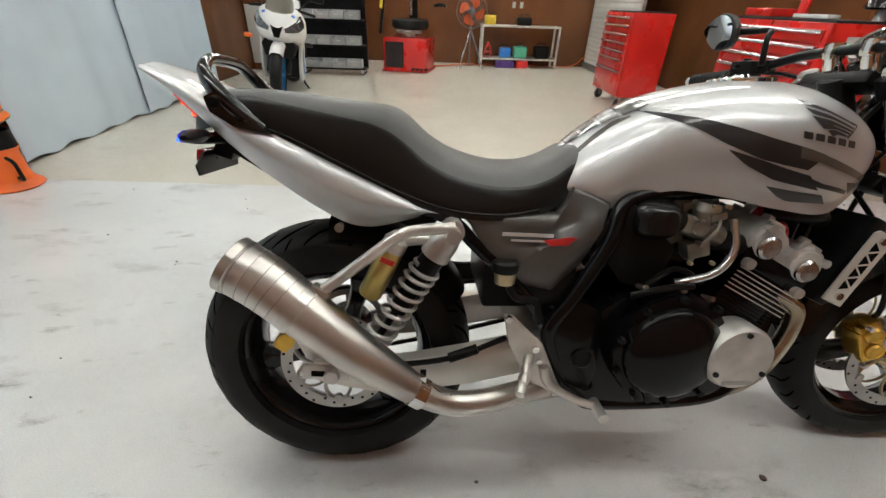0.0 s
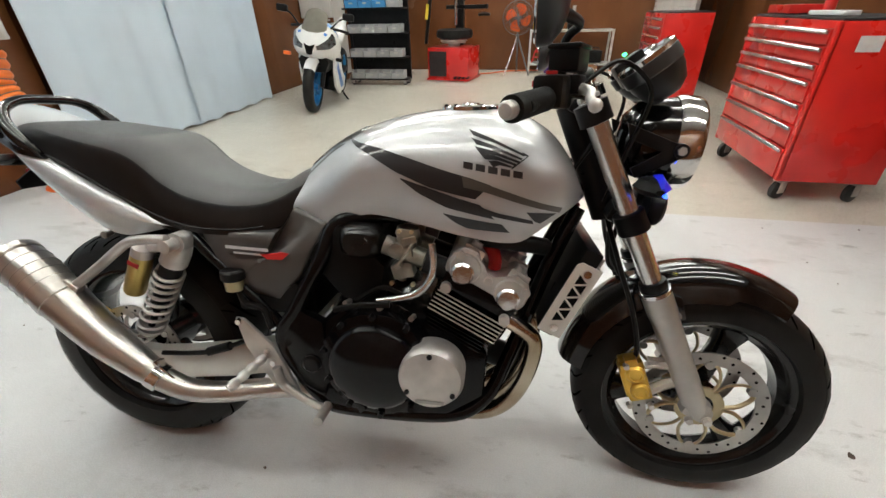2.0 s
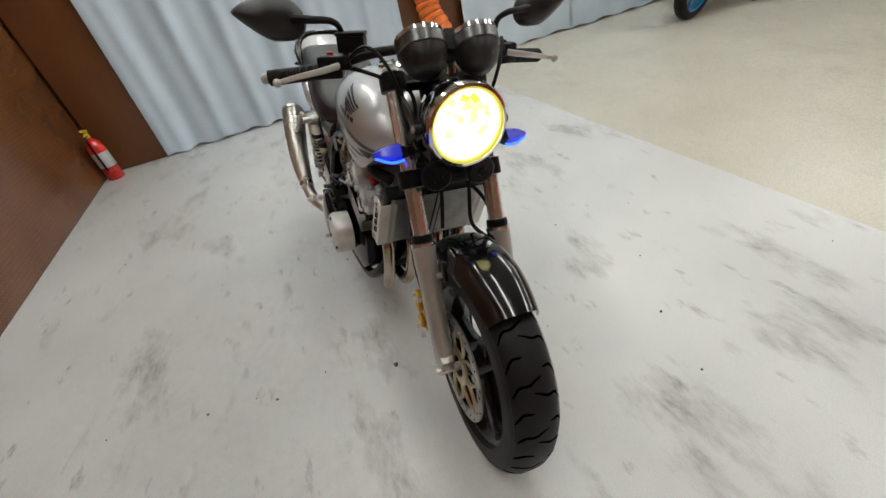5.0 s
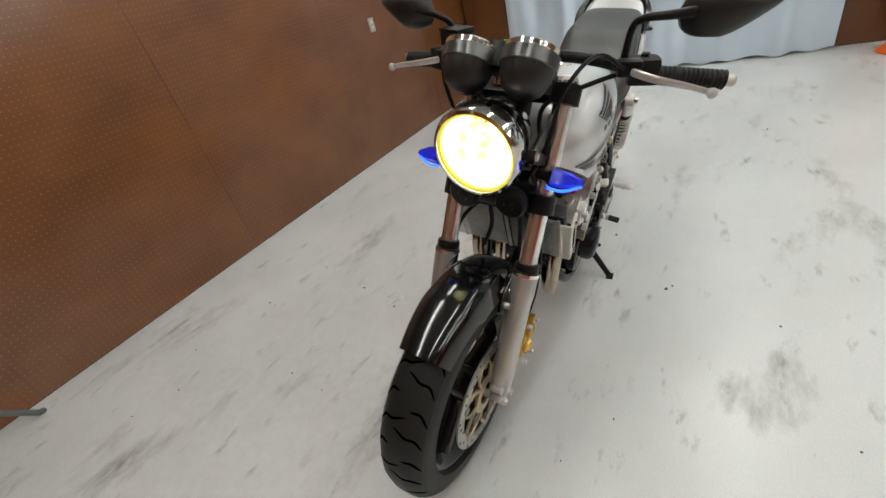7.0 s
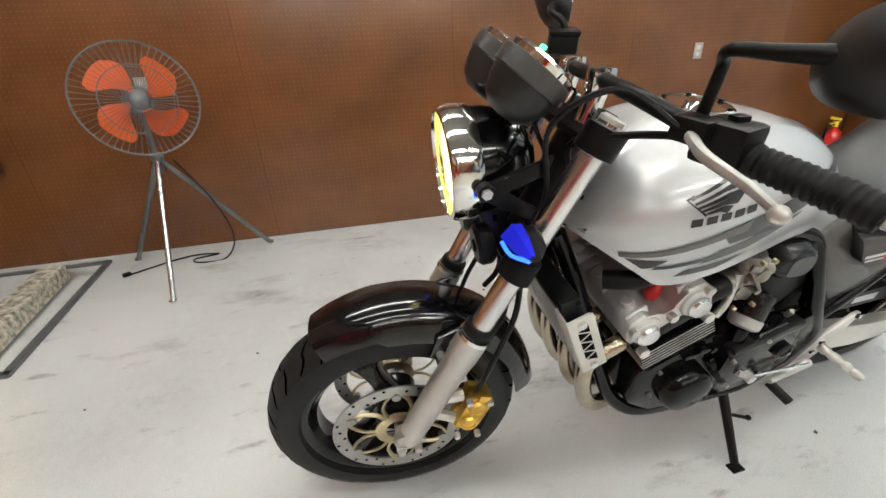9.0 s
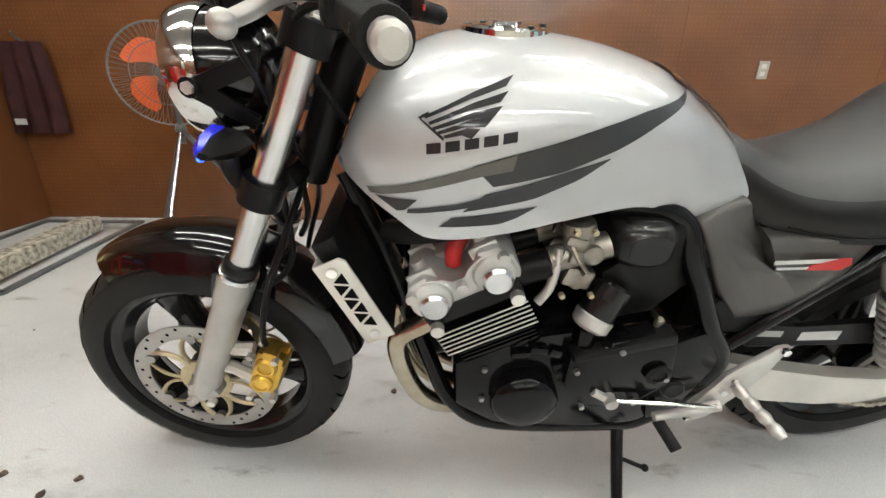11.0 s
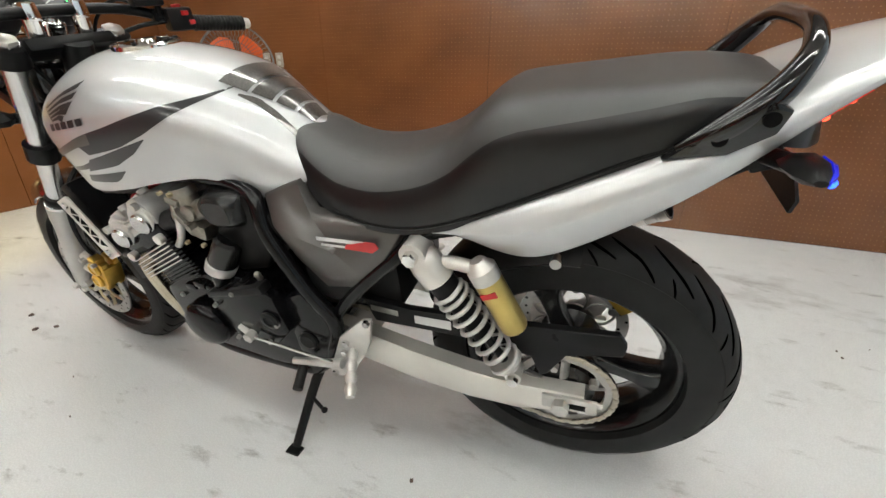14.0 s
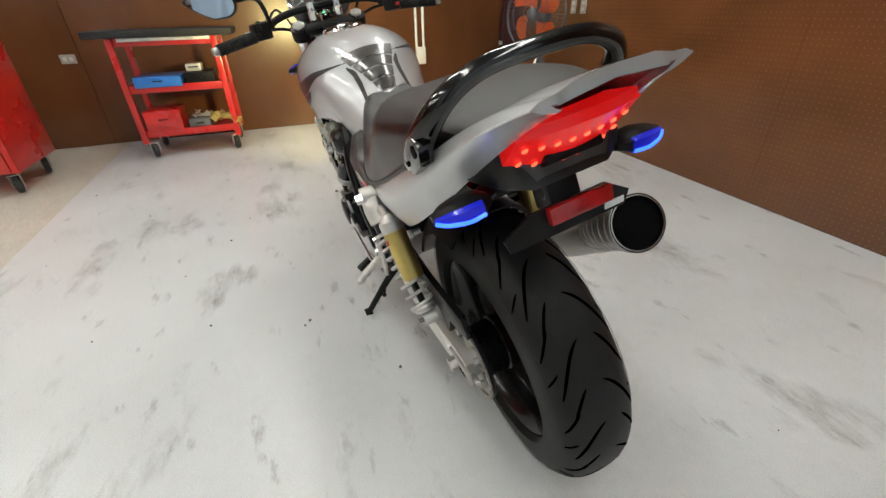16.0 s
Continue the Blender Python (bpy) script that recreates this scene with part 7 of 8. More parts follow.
# floor frame and chipped plank
ff = thing("steel_floor_frame", pose(0, 0, 0), "dark flat steel frame lying on the floor", "steel frame")
for a, b in (((2.93, -1.78), (3.55, -1.78)), ((2.93, -1.78), (2.80, -0.75)), ((3.55, -1.78), (3.42, -0.75)), ((2.80, -0.75), (3.42, -0.75))):
    dx, dy = b[0] - a[0], b[1] - a[1]
    L = math.hypot(dx, dy)
    part("bar", box(B(), ((a[0] + b[0]) / 2, (a[1] + b[1]) / 2, 0.008), (L + 0.03, 0.035, 0.014), (0, 0, math.degrees(math.atan2(dy, dx))), 0.003), M_pipe if a == b else M_greysteel, ff)
pk = thing("timber_plank", pose(3.0, -1.15, 0.018, 0, 0, 99), "chipped white-painted timber beam on the floor", "timber beam")
part("beam", box(B(), (0, 0, 0.045), (0.85, 0.11, 0.085), (0, 0, 0), 0.006), M_plank, pk)

# jacket, conduit, outlets
jk = thing("hanging_jacket", pose(3.44, SOUTH + 0.05, 0.56, 0, 0, -90), "dark maroon cloth cover hanging on the corner wall", "jacket")
rows = []
for i in range(15):
    z = 0.52 * i / 14
    rows.append([(0.02 * math.sin(j * 0.9 + z * 3) + 0.012 * noise.noise((i * 0.4, j * 0.5, 7)), (-0.17 + 0.34 * j / 20) * (1 - 0.25 * (i / 14) ** 2), z) for j in range(21)])
bm = loft(B(), rows, caps=False, ring_closed=False)
bmesh.ops.solidify(bm, geom=bm.faces[:], thickness=0.03)
part("cloth", bm, M_maroon, jk, angle=80)
part("tag", box(B(), (-0.03, 0.10, 0.07), (0.004, 0.07, 0.035), (0, 0, 0), 0.0), M_whitedec, jk, "small pale cloth tag")
part("hook", tube(B(), [(0.06, 0, 0.52), (0.0, 0, 0.54), (-0.02, 0, 0.57)], 0.006, 6), M_greysteel, jk)
cd = thing("wall_conduit", pose(EAST, -0.98, 0), "two white conduit pipes running down to a wall box", "conduit")
for y in (-0.035, 0.035):
    part("pipe", cyl(B(), (-0.02, y, 0.62), (-0.02, y, TOP), 0.012, n=12), M_white, cd)
part("junction_box", box(B(), (-0.03, 0, 0.55), (0.05, 0.09, 0.15), (0, 0, 0), 0.006), M_white, cd)


M_plate = mat("beige_plate", (0.36, 0.33, 0.28), 0.4, 0, 0.1, 20)
def plate(m, label, two=False):
    ob = thing("wall_outlet", m, label, "outlet", "wall outlets")
    part("cover", box(B(), (0, 0.004, 0), (0.075, 0.008, 0.118), (0, 0, 0), 0.003), M_plate, ob)
    for z in (0.025, -0.025):
        part("socket", box(B(), (0, 0.0085, z), (0.032, 0.003, 0.028), (0, 0, 0), 0.001), M_cabinet, ob)
    return ob


o1 = plate(pose(-0.975, SOUTH, 0.975) @ Matrix.Scale(0.85, 4), "small pale outlet plate on the brown wall")
for x in (2.38, 2.5):
    copy_thing(o1, pose(x, SOUTH, 0.94))
for x in (1.56, 1.70):
    copy_thing(o1, pose(x, NORTH, 1.01, 0, 0, 180))
copy_thing(o1, pose(EAST, 1.84, 0.66, 0, 90, 90))
copy_thing(o1, pose(-2.607, 1.24, 0.97, 0, 0, -90))

# fire extinguisher by the wall return
fe = thing("fire_extinguisher", pose(-2.28, SOUTH + 0.1, 0), "red fire extinguisher with a white label standing on the floor", "fire extinguisher")
part("cylinder", lathe(B(), [(0.0, 0), (0.06, 0), (0.065, 0.01), (0.065, 0.30), (0.05, 0.345), (0.022, 0.365), (0.02, 0.38), (0, 0.38)], (0, 0, 0), (0, 0, 1), 28), M_redpaint, fe)
part("label", lathe(B(), [(0.0655, 0.12), (0.0658, 0.121), (0.0658, 0.25), (0.0655, 0.251)], (0, 0, 0), (0, 0, 1), 28), M_whitedec, fe)
bm = cyl(B(), (0, 0, 0.37), (0, 0, 0.42), 0.018, n=14)
box(bm, (0.01, 0, 0.44), (0.10, 0.022, 0.02), (0, -12, 0), 0.005)
box(bm, (0.015, 0, 0.41), (0.09, 0.018, 0.012), (0, 8, 0), 0.004)
part("valve", bm, M_yellow, fe, "yellow valve and grip")
part("hose", tube(B(), [(0.02, 0, 0.40), (0.075, 0, 0.38), (0.082, 0, 0.25), (0.075, 0, 0.10)], 0.009, 8), M_plastic, fe)

# orange blower with a duct
bl = thing("ventilation_blower", pose(-2.31, 1.55, 0) @ Matrix.Scale(0.78, 4), "orange floor blower with a black handle", "blower")
part("body", lathe(B(), [(0.0, 0.0), (0.17, 0.0), (0.185, 0.012), (0.175, 0.03), (0.135, 0.06), (0.12, 0.12), (0.115, 0.26), (0.13, 0.30), (0.10, 0.30), (0.0, 0.28)], (0, 0, 0), (0, 0, 1), 36), M_orange, bl)
part("handle", tube(B(), [(0.10, -0.06, 0.24), (0.18, -0.10, 0.22), (0.2, -0.11, 0.14), (0.18, -0.09, 0.09), (0.12, -0.06, 0.09)], 0.013, 8), M_plastic, bl)
part("collar", lathe(B(), [(0.118, 0.30), (0.125, 0.302), (0.12, 0.42), (0.11, 0.42)], (0, 0, 0), (0, 0, 1), 28, closed=True), M_plastic, bl, "black duct collar")
du = thing("flexible_duct", pose(-2.29, 1.55, -0.03) @ Matrix.Scale(0.97, 4), "orange vinyl spiral duct rising to a metal pipe", "duct")
q = spline([(0, 0, 0.40), (-0.03, -0.02, 0.50), (-0.10, -0.06, 0.62), (-0.15, -0.07, 0.74), (-0.16, -0.05, 0.86), (-0.16, -0.03, 0.98)], 10)
bm = B()
rads = [0.112 + (0.012 if i % 5 in (2, 3) else (0.006 if i % 5 in (1, 4) else -0.002)) for i in range(len(q))]
tube(bm, q, rads, 28, 1)
part("sleeve", bm, M_orange_v, du, angle=25)
bm = B()
for i in range(0, len(q) - 1, 5):
    lathe(bm, [(0.111, -0.004), (0.117, 0), (0.111, 0.004)], q[i], q[min(i + 1, len(q) - 1)] - q[max(i - 1, 0)], 28, closed=True)
part("wire_ring", bm, M_greysteel, du, "dark spiral wire")
mpipe = thing("metal_duct", pose(-2.36, 1.52, 0.97), "galvanised metal duct pipe above the orange sleeve", "duct")
part("pipe", lathe(B(), [(0.118, 0), (0.122, 0.01), (0.118, 0.03), (0.118, 0.3), (0.123, 0.31), (0.118, 0.33), (0.118, 1.9), (0, 1.9)], (0, 0, 0), (0, 0, 1), 32), M_alu, mpipe)
part("strap", box(B(), (-0.06, 0, 0.33), (0.32, 0.27, 0.05), (0, 0, 0), 0.01), M_alu, mpipe)

# parts rack with rows of bins
rk = thing("parts_rack", pose(-1.42, 6.25, 0), "black parts rack on casters holding rows of bins", "rack")
for x in (-0.48, 0.48):
    part("upright", box(B(), (x, 0.1, 0.92), (0.04, 0.05, 1.7), (0, 0, 0), 0.004), M_satin, rk)
part("back_panel", box(B(), (0, 0.12, 0.92), (0.94, 0.012, 1.66), (0, 0, 0), 0.0), M_satin, rk)
for z in (0.10, 0.42, 0.76, 1.10, 1.44):
    part("shelf", box(B(), (0, -0.02, z - 0.012), (0.98, 0.26, 0.02), (0, 0, 0), 0.003), M_satin, rk)
for x in (-0.44, 0.44):
    for y in (-0.1, 0.1):
        caster(rk, x, y, 0.035)
def bin_(m, material, label):
    ob = thing("storage_bin", m, label, "bin", "storage bins on the rack")
    bm = B()
    for c, s, r in (((0, 0, 0.006), (0.2, 0.19, 0.01), (0, 0, 0)), ((0.098, 0, 0.06), (0.007, 0.19, 0.115), (0, 0, 0)), ((-0.098, 0, 0.06), (0.007, 0.19, 0.115), (0, 0, 0)), ((0, 0.093, 0.06), (0.2, 0.007, 0.115), (0, 0, 0)), ((0, -0.10, 0.045), (0.2, 0.007, 0.09), (14, 0, 0))):
        box(bm, c, s, r, 0.002)
    part("tub", bm, material, ob)
    part("label_slot", box(B(), (0, -0.112, 0.06), (0.06, 0.004, 0.022), (14, 0, 0), 0.0), M_cabinet, ob)
    bm = B()
    random.seed(int(m.translation.x * 100) + int(m.translation.z * 1000))
    for k in range(9):
        x, y = random.uniform(-0.08, 0.08), random.uniform(-0.07, 0.07)
        tube(bm, [(x, y, 0.04), (x + random.uniform(-0.03, 0.03), y + random.uniform(-0.03, 0.03), 0.075 + 0.02 * random.random())], 0.009, 6, 1)
    part("hardware", bm, M_alu, ob)
    return ob
b0 = bin_(pose(-1.42 - 0.33, 6.2, 0.10), M_bin, "grey plastic bin with small metal parts on the rack")
for z in (0.10, 0.42, 0.76):
    for k in range(4):
        if z > 0.2 or k:
            copy_thing(b0, pose(-1.42 - 0.33 + 0.22 * k, 6.2, z))
b1 = bin_(pose(-1.42 - 0.33, 6.2, 1.10), M_bluebin, "blue plastic bin on the upper rack shelf")
for k in (1, 2):
    copy_thing(b1, pose(-1.42 - 0.33 + 0.22 * k, 6.2, 1.10))
copy_thing(b0, pose(-1.42 + 0.33, 6.2, 1.10))

# locker in the far corner
lk = thing("steel_locker", pose(-2.47, 6.65, 0), "tall pale grey locker with brown trim", "locker")
part("body", box(B(), (0, 0, 1.1), (0.56, 0.5, 2.0), (0, 0, 0), 0.008), M_cabinet, lk)
part("plinth", box(B(), (0, -0.01, 0.05), (0.56, 0.5, 0.1), (0, 0, 0), 0.004), M_wood, lk)
for z, h in ((0.52, 0.78), (1.5, 1.06)):
    part("door", box(B(), (0, -0.256, z), (0.5, 0.016, h), (0, 0, 0), 0.004), M_cabinet, lk)
part("divider", box(B(), (0, -0.262, 0.94), (0.56, 0.03, 0.07), (0, 0, 0), 0.003), M_wood, lk)
part("handle", box(B(), (0.2, -0.285, 0.94), (0.06, 0.02, 0.03), (0, 0, 0), 0.004), M_alu, lk)

# tyre changer
tc_ = thing("tyre_changer", pose(-0.3, 6.9, 0), "red tyre-changing machine with a tyre on its turntable", "tyre changer")
bm = box(B(), (0, 0, 0.27), (0.72, 0.62, 0.48), (0, 0, -12), 0.02)
part("cabinet", bm, M_redpaint, tc_)
# solid dark panel paints the shade of the cabinet's opening
bm = box(B(), (-0.23, -0.285, 0.26), (0.30, 0.02, 0.38), (0, 0, -12), 0.0)
part("opening", bm, M_opening_shade, tc_)
part("foot_bar", box(B(), (0, 0, 0.02), (0.76, 0.66, 0.03), (0, 0, -12), 0.005), M_redpaint, tc_)
for k in range(4):
    part("pedal", box(B(), (0.08 + 0.07 * k, -0.375 - 0.0 * k, 0.06), (0.045, 0.1, 0.014), (12, 0, -12), 0.003), M_satin, tc_)
for k in range(3):
    part("warning_bar", box(B(), (0.1 + 0.09 * k, -0.325 + 0.02 * k, 0.34), (0.06, 0.004, 0.03), (0, 0, -12), 0.0), M_whitedec, tc_)
bm = lathe(B(), [(0.0, 0.5), (0.1, 0.5), (0.1, 0.55), (0.2, 0.56), (0.2, 0.59), (0, 0.59)], (0, 0, 0), (0, 0, 1), 28)
for a in range(4):
    box(bm, (0.16 * math.cos(a * math.pi / 2 + 0.5), 0.16 * math.sin(a * math.pi / 2 + 0.5), 0.61), (0.14, 0.06, 0.05), (0, 0, math.degrees(a * math.pi / 2 + 0.5)), 0.008)
part("turntable", bm, M_alu, tc_, "bright clamping turntable")
part("column", box(B(), (0.05, 0.36, 1.0), (0.14, 0.14, 1.1), (0, 0, 0), 0.01), M_satin, tc_)
part("swing_arm", box(B(), (0.2, 0.1, 1.08), (0.75, 0.08, 0.06), (0, 0, -20), 0.01), M_satin, tc_)
part("mount_post", cyl(B(), (0.02, 0.1, 0.82), (0.02, 0.1, 1.4), 0.025, n=14), M_chrome, tc_)
part("press_disc", lathe(B(), [(0.0, 0), (0.1, 0), (0.1, 0.03), (0.03, 0.05), (0, 0.05)], (0.5, 0.0, 0.95), (0, 0, 1), 24), M_satin, tc_)
part("lever_arm", box(B(), (-0.42, -0.05, 0.92), (0.05, 0.06, 0.75), (0, 8, 0), 0.008), M_satin, tc_)
part("warning_plate", box(B(), (-0.43, -0.085, 1.02), (0.045, 0.006, 0.22), (0, 8, 0), 0.0), M_yellow, tc_)
ty = thing("loose_tyre", pose(-0.28, 6.86, 0.62), "black motorcycle tyre lying on the turntable", "tyre")
part("tyre", lathe(B(), [(0.2, 0.02), (0.24, 0.0), (0.29, 0.02), (0.305, 0.07), (0.29, 0.13), (0.24, 0.15), (0.2, 0.13), (0.205, 0.075)], (0, 0, 0.0), (0, 0, 1), 44, closed=True), M_rubber, ty)
hs = thing("air_hose", pose(0, 0, 0), "orange air hose lying along the wall", "hose")
part("hose", tube(B(), [(0.1, 7.4, 0.01), (0.3, 7.5, 0.01), (0.55, 7.75, 0.01), (0.9, 7.85, 0.01), (1.8, 7.9, 0.012), (2.7, 7.9, 0.012), (2.95, 7.8, 0.2)], 0.01, 8), M_orange, hs)

# steel bench with things on and under it
bn = thing("steel_bench", pose(1.66, 7.72, 0), "grey steel two-tier work bench", "bench")
for z in (0.15, 0.68):
    part("shelf", box(B(), (0, 0, z), (1.42, 0.40, 0.03), (0, 0, 0), 0.004), M_alu, bn)
for x in (-0.69, 0.69):
    for y in (-0.18, 0.18):
        part("leg", box(B(), (x, y, 0.35), (0.035, 0.035, 0.70), (0, 0, 0), 0.004), M_alu, bn)
for nm, c, s, mt_, lab, cat in (("jump_starter", (1.1, 7.7, 0.695), (0.2, 0.2, 0.15), M_yellow, "yellow boxed power tool on the bench", "power tool"), ("drill_case", (1.72, 7.7, 0.695), (0.26, 0.18, 0.13), M_plastic, "black tool case on the bench", "case"), ("cool_box", (1.42, 7.7, 0.165), (0.2, 0.2, 0.17), M_bluepaint, "blue plastic box on the lower shelf", "box"), ("crate", (1.70, 7.7, 0.165), (0.24, 0.22, 0.19), M_green, "green plastic crate on the lower shelf", "crate"), ("parts_case", (2.1, 7.7, 0.165), (0.26, 0.22, 0.2), M_plastic, "black case with a pale lid on the lower shelf", "case"), ("cloth_bag", (1.42, 7.62, 0.0), (0.34, 0.22, 0.12), M_purple, "purple cloth bag on the floor under the bench", "bag"), ("storage_case", (1.74, 7.62, 0.0), (0.22, 0.2, 0.13), M_redpaint, "red case on the floor under the bench", "case")):
    o = thing(nm, pose(*c), lab, cat)
    bm = box(B(), (0, 0, s[2] / 2), s, (0, 0, 0), min(0.03, s[2] * 0.2), 3)
    part("body", bm, mt_, o)
    part("handle", tube(B(), [(-s[0] * 0.3, 0, s[2] - 0.004), (-s[0] * 0.25, 0, s[2] + 0.04), (s[0] * 0.25, 0, s[2] + 0.04), (s[0] * 0.3, 0, s[2] - 0.004)], 0.008, 8), M_satin, o)
js = thing("axle_stand", pose(1.1, 7.68, 0.165), "small red axle stand on the lower shelf", "axle stand")
bm = B()
for sx in (1, -1):
    tube(bm, [(sx * 0.08, 0, 0), (sx * 0.03, 0, 0.2)], 0.012, 8, 1)
tube(bm, [(-0.055, 0, 0.09), (0.055, 0, 0.09)], 0.01, 8, 1)
cyl(bm, (0, 0, 0.17), (0, 0, 0.25), 0.035, 0.025, n=12)
part("frame", bm, M_redpaint, js)

# floor crumbs
cr = thing("floor_debris", pose(0, 0, 0), "small dry leaf bits and grit scattered on the floor", "debris", kind="stuff")
bm = B()
random.seed(11)
spots = [(1.072, -0.17, 0.011), (1.92, 0.12, 0.011), (0.99, -0.59, 0.006), (0.92, -0.83, 0.007), (1.36, 0.73, 0.006), (0.61, 0.43, 0.006), (1.74, 0.13, 0.011), (1.79, 0.17, 0.011)]
for k in range(60):
    spots.append((random.uniform(-1.8, 2.8), random.uniform(-1.6, 1.6), random.uniform(0.002, 0.006)))
for x, y, r in spots:
    if abs(y + 0.05) < 0.09 and -0.35 < x < 1.75 and r < 0.01:
        continue
    a = random.uniform(0, 6)
    ring = [(x + r * random.uniform(0.5, 1) * math.cos(a + t), y + r * random.uniform(0.4, 1) * math.sin(a + t), random.uniform(0.0015, 0.004 + r * 0.3)) for t in [math.tau * i / 7 for i in range(7)]]
    loft(bm, [[(p[0], p[1], 0.0) for p in ring], ring])
part("crumb", bm, mat("dry_leaf_bits", (0.09, 0.06, 0.045), 0.8, 0, 0.4, 60), cr)


# ---- white sport motorcycle, parked facing the grey bay ----
sp = thing("sport_motorcycle", pose(-1.86, 5.45, 0, 0, 0, -79) @ pose(0, 0, 0, -9, 0, 0), "white and blue faired sport motorcycle parked on its stand", "motorcycle")
def spart(name, bm, material, parent=None, label="", angle=38):
    return part(name, bm, material, parent or sp, label, angle)
M_bluerim = mat("blue_wheel_paint", (0.02, 0.22, 0.50), 0.3, 0.2, 0.1, 10, coat=0.5)
for x, r, w, nm in ((1.38, 0.30, 0.12, "front_tyre"), (0.0, 0.315, 0.18, "rear_tyre")):
    h = 0.075
    rim_ = r - h
    prof = [(rim_ + h * math.sin(math.pi * k / 14) ** 0.62, -w / 2 * math.copysign(abs(math.cos(math.pi * k / 14)) ** 0.8, math.cos(math.pi * k / 14))) for k in range(15)]
    spart(nm, lathe(B(), [(rim_ - 0.004, -w * 0.36)] + prof + [(rim_ - 0.004, w * 0.36)], (x, 0, r), (0, 1, 0), 56, closed=True), M_rubber, None, "black road tyre")
    bm = lathe(B(), [(rim_ + 0.003, -w * 0.4), (rim_ - 0.02, -w * 0.36), (rim_ - 0.03, 0), (rim_ - 0.02, w * 0.36), (rim_ + 0.003, w * 0.4), (rim_ - 0.012, 0)], (x, 0, r), (0, 1, 0), 56, closed=True)
    for k in range(5):
        a = math.tau * k / 5
        tube(bm, [(x + 0.03 * math.cos(a), 0, r + 0.03 * math.sin(a)), (x + (rim_ - 0.02) * math.cos(a), 0, r + (rim_ - 0.02) * math.sin(a))], 0.018, 8, 1)
    cyl(bm, (x, -0.06, r), (x, 0.06, r), 0.035, n=18)
    spart("wheel_rim", bm, M_bluerim, None, "blue cast wheel")
    spart("brake_disc", lathe(B(), [(0.15 if x > 1 else 0.11, -0.072), (0.15 if x > 1 else 0.11, -0.067), (0.10 if x > 1 else 0.07, -0.067), (0.10 if x > 1 else 0.07, -0.072)], (x, 0, r), (0, 1, 0), 36, closed=True), M_disc)
for s in (1, -1):
    spart("fork_leg", cyl(B(), (1.13, s * 0.10, 0.85), (1.37, s * 0.10, 0.30), 0.026, n=16), M_satin)
    spart("caliper", box(B(), (1.29, s * 0.09, 0.40), (0.06, 0.05, 0.1), (0, -25, 0), 0.012), M_satin)
rings = []
for k in range(13):
    a = radians(45 + 100 * k / 12)
    sec = [(u * 0.07, 0.325 - 0.05 * abs(u) ** 4) for u in [-1 + j / 5 for j in range(11)]]
    sec += [(y * 0.94, q_ - 0.005) for y, q_ in sec][::-1]
    rings.append([(1.375 + q_ * math.cos(a), y, 0.30 + q_ * math.sin(a)) for y, q_ in sec])
spart("front_mudguard", loft(B(), rings), M_white, None, "white front mudguard", 50)
# nose fairing
NOSE = ((1.54, 0.74, 0.70, 0.03), (1.50, 0.80, 0.665, 0.12), (1.42, 0.87, 0.62, 0.20), (1.30, 0.94, 0.60, 0.245), (1.18, 0.96, 0.56, 0.26), (1.06, 0.90, 0.54, 0.255))
def nose_pt(x, deg, lift=0.0):
    zt, zb, w = (float(np.interp(-x, [-r[0] for r in NOSE], [r[q] for r in NOSE])) for q in (1, 2, 3))
    c_, s_ = math.cos(radians(deg)), math.sin(radians(deg))
    return (x + lift * 0.7, (w + lift) * math.copysign(abs(c_) ** 0.7, c_), (zt + zb) / 2 + ((zt - zb) / 2 + lift) * math.copysign(abs(s_) ** 0.85, s_))
nose = spart("nose_fairing", loft(B(), [[nose_pt(r[0], 18 * i) for i in range(20)] for r in NOSE]), M_white, None, "white nose fairing with twin headlamps", 50)
M_headdark = mat("dark_headlamp_glass", (0.10, 0.105, 0.11), 0.08, 0.4, 0.7, 18, coat=1.0)
def nose_patch(x0, x1, a0, a1, s, lift, skew=0.0):
    rows = [[nose_pt(x0 + (x1 - x0) * u / 8, 90 - s * (90 - (a0 + skew * u / 8 + (a1 - a0) * v / 5)), lift) for v in range(6)] for u in range(9)]
    return loft(B(), rows, caps=False, ring_closed=False)
for s in (1, -1):
    spart("headlamp", nose_patch(1.52, 1.30, -6, 34, s, 0.004, 8), M_headdark, nose, "clear dark slanted headlamp")
    spart("badge", nose_patch(1.40, 1.36, 50, 62, s, 0.004), M_bluepaint, nose, "round blue badge")
    spart("mirror_stalk", tube(B(), [(1.27, s * 0.18, 0.93), (1.25, s * 0.26, 1.02), (1.24, s * 0.33, 1.06)], 0.009, 8), M_plastic)
    spart("mirror", box(B(), (1.24, s * 0.37, 1.075), (0.045, 0.13, 0.075), (0, 0, s * 10), 0.02), M_plastic, None, "black mirror")
    spart("indicator", box(B(), (1.36, s * 0.30, 0.63), (0.05, 0.08, 0.04), (0, 0, 0), 0.012), M_orange if s < 0 else M_plastic)
    bm = prism(B(), [(1.20, 0.62), (1.20, 0.47), (1.10, 0.28), (0.9, 0.16), (0.62, 0.2), (0.58, 0.34), (0.80, 0.42), (0.86, 0.62), (1.06, 0.80)], s * 0.185, s * 0.22, 0.016)
    spart("side_fairing", bm, M_white, None, "white side fairing")
    spart("fairing_stripe", prism(B(), [(1.06, 0.56), (1.1, 0.50), (0.86, 0.24), (0.70, 0.24)], s * 0.219, s * 0.224), M_bluepaint)
    spart("clip_on", cyl(B(), (1.10, s * 0.14, 0.93), (1.02, s * 0.34, 0.90), 0.016, n=14), M_rubber, None, "black handlebar grip")
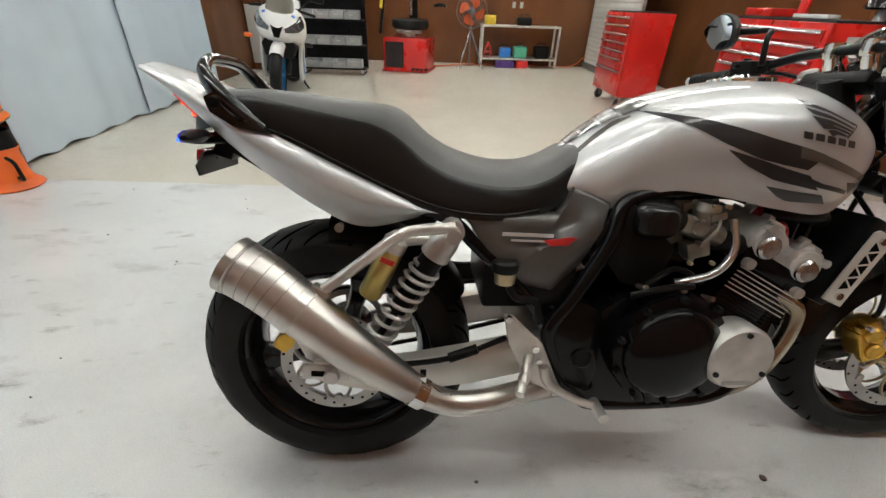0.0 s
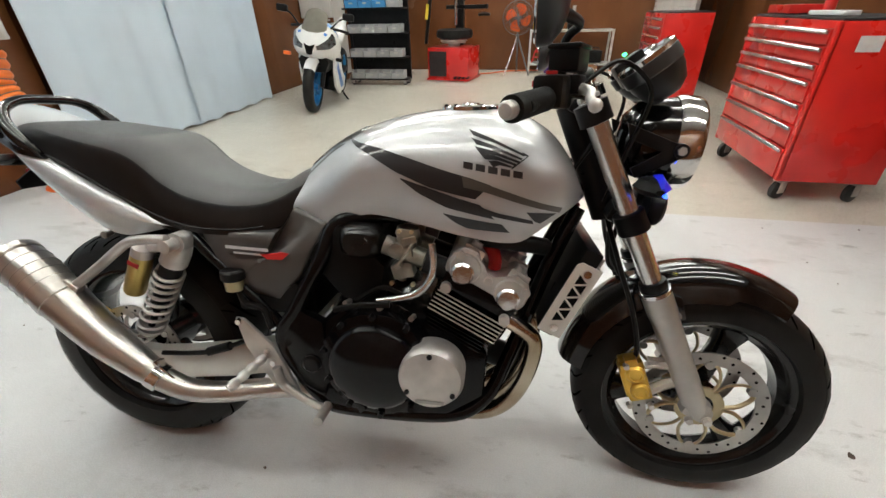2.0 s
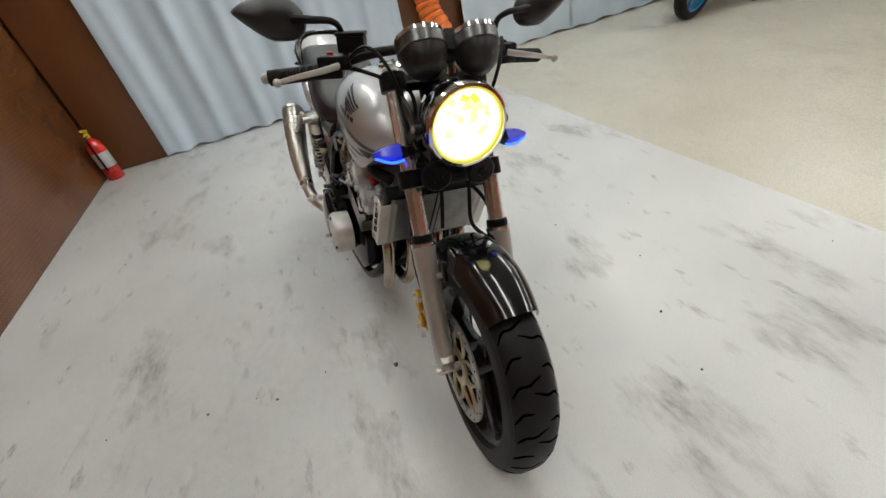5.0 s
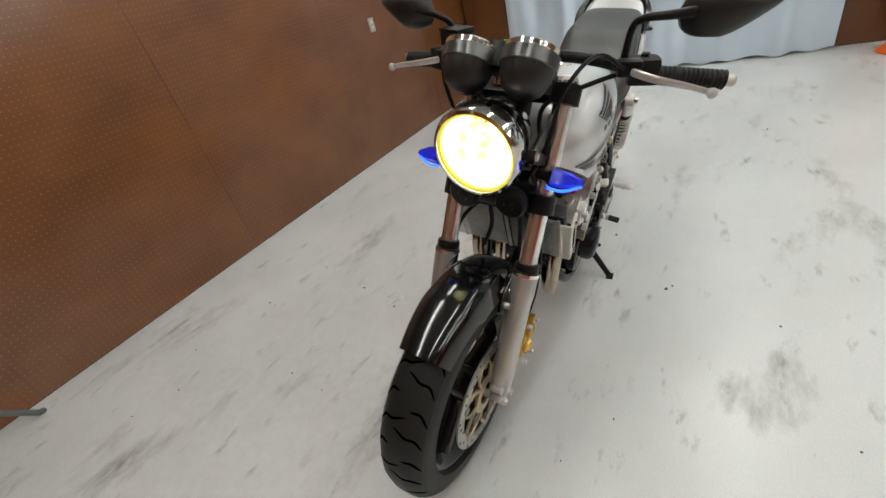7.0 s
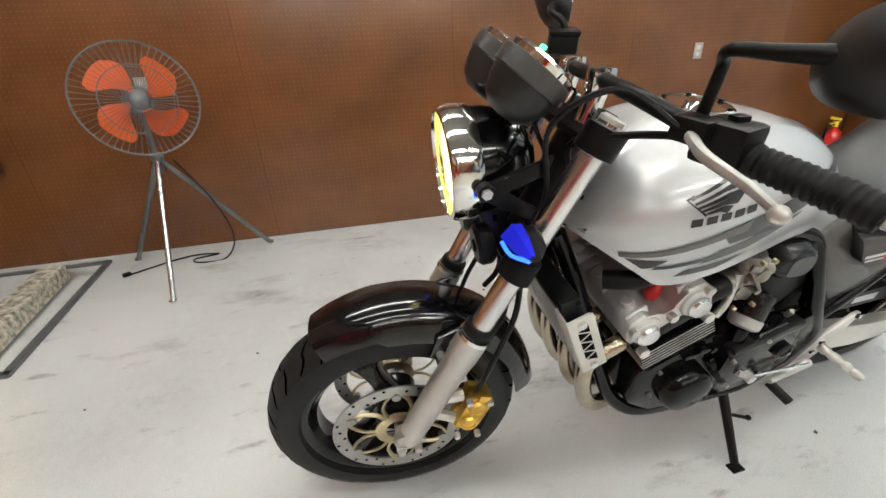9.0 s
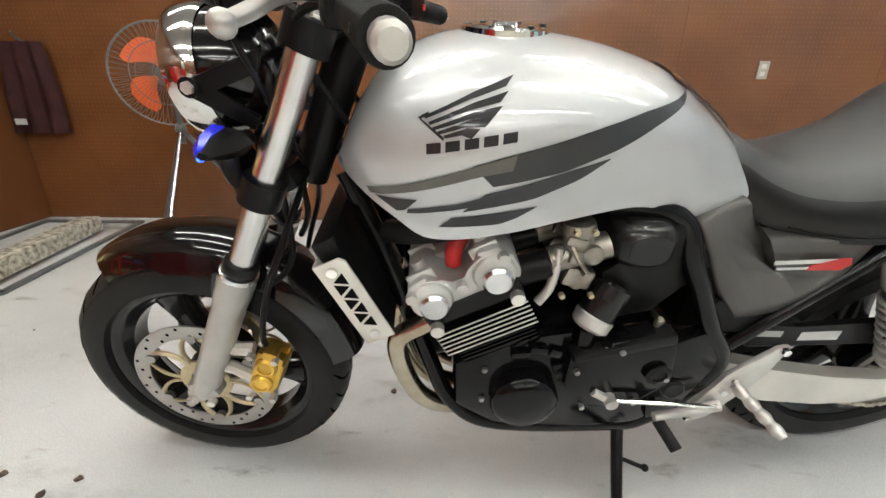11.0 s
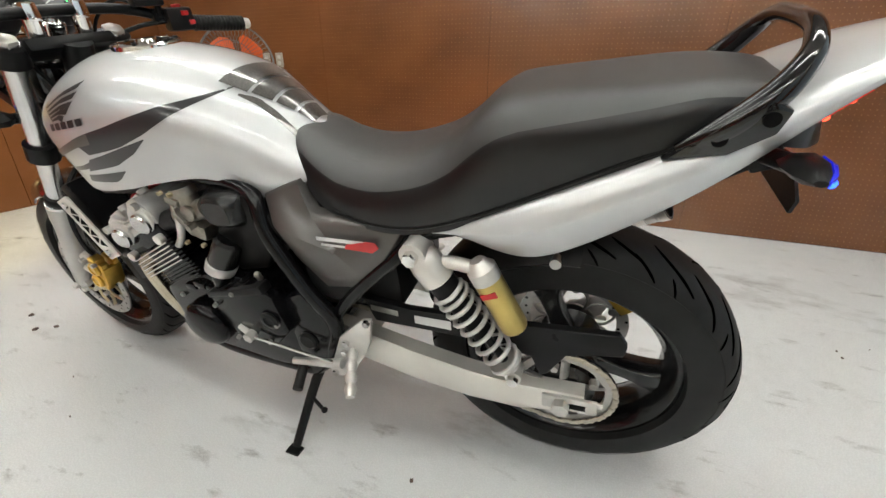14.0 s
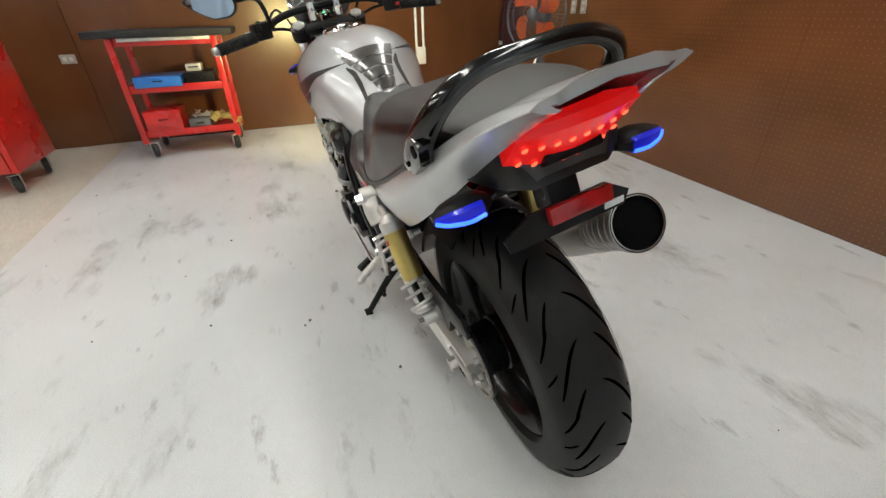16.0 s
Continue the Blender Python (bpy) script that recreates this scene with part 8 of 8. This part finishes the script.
spart("air_intake", prism(B(), [(-0.025, 0.665), (0.025, 0.665), (0.06, 0.775), (0.0, 0.75), (-0.06, 0.775)], 1.44, 1.545, 0.006, "x"), M_dark, nose)
spart("lower_duct", prism(B(), [(-0.18, 0.58), (-0.12, 0.66), (0.12, 0.66), (0.18, 0.58), (0.14, 0.46), (-0.14, 0.46)], 1.08, 1.36, 0.02, "x"), M_plastic, None, "black radiator duct")
rows = []
for i in range(9):
    f = i / 8
    rows.append([(1.40 - 0.24 * f, (0.16 - 0.03 * f) * math.sin(u), 0.88 + 0.24 * f - 0.06 * (1 - math.cos(u)) * 1.4) for u in [-1.3 + 2.6 * j / 12 for j in range(13)]])
bm = loft(B(), rows, caps=False, ring_closed=False)
bmesh.ops.solidify(bm, geom=bm.faces[:], thickness=0.003)
spart("windscreen", bm, mat("smoked_screen", (0.35, 0.33, 0.28), 0.12, 0.0, 0.1, 10, coat=1.0), None, "clear smoked windscreen", 60)
rings = []
for x, zt, zb, w in ((1.0, 0.80, 0.66, 0.08), (0.95, 0.92, 0.62, 0.13), (0.80, 0.97, 0.60, 0.16), (0.65, 0.92, 0.60, 0.14), (0.52, 0.82, 0.62, 0.10)):
    rings.append([(x, w * math.cos(a), (zt + zb) / 2 + (zt - zb) / 2 * math.sin(a)) for a in [math.tau * i / 18 for i in range(18)]])
spart("fuel_tank", loft(B(), rings), M_bluepaint, None, "blue and white fuel tank", 60)
rings = []
for x, zt, zb, w in ((0.54, 0.80, 0.68, 0.11), (0.35, 0.79, 0.68, 0.13), (0.2, 0.84, 0.70, 0.12), (0.0, 0.93, 0.76, 0.10), (-0.25, 1.0, 0.88, 0.06), (-0.3, 1.0, 0.95, 0.03)):
    rings.append([(x, w * math.copysign(abs(math.cos(a)) ** 0.7, math.cos(a)), (zt + zb) / 2 + (zt - zb) / 2 * math.sin(a)) for a in [math.tau * i / 18 for i in range(18)]])
spart("tail_unit", loft(B(), rings), M_white, None, "white tail unit with black seat", 60)
spart("engine", box(B(), (0.75, 0, 0.40), (0.45, 0.36, 0.4), (0, 0, 0), 0.03), M_engine)
spart("swingarm", box(B(), (0.25, 0, 0.34), (0.55, 0.26, 0.07), (0, 4, 0), 0.015), M_satin)
spart("silencer", cyl(B(), (0.30, -0.2, 0.30), (-0.1, -0.22, 0.46), 0.055, n=24), M_steel, None, "steel silencer")
bm = tube(B(), [(0.60, 0.12, 0.25), (0.58, 0.22, 0.09), (0.57, 0.26, 0.045)], 0.012, 8, 1)
box(bm, (0.57, 0.262, 0.043), (0.06, 0.03, 0.008), (9, 0, 0), 0.002)
spart("side_stand", bm, M_satin)
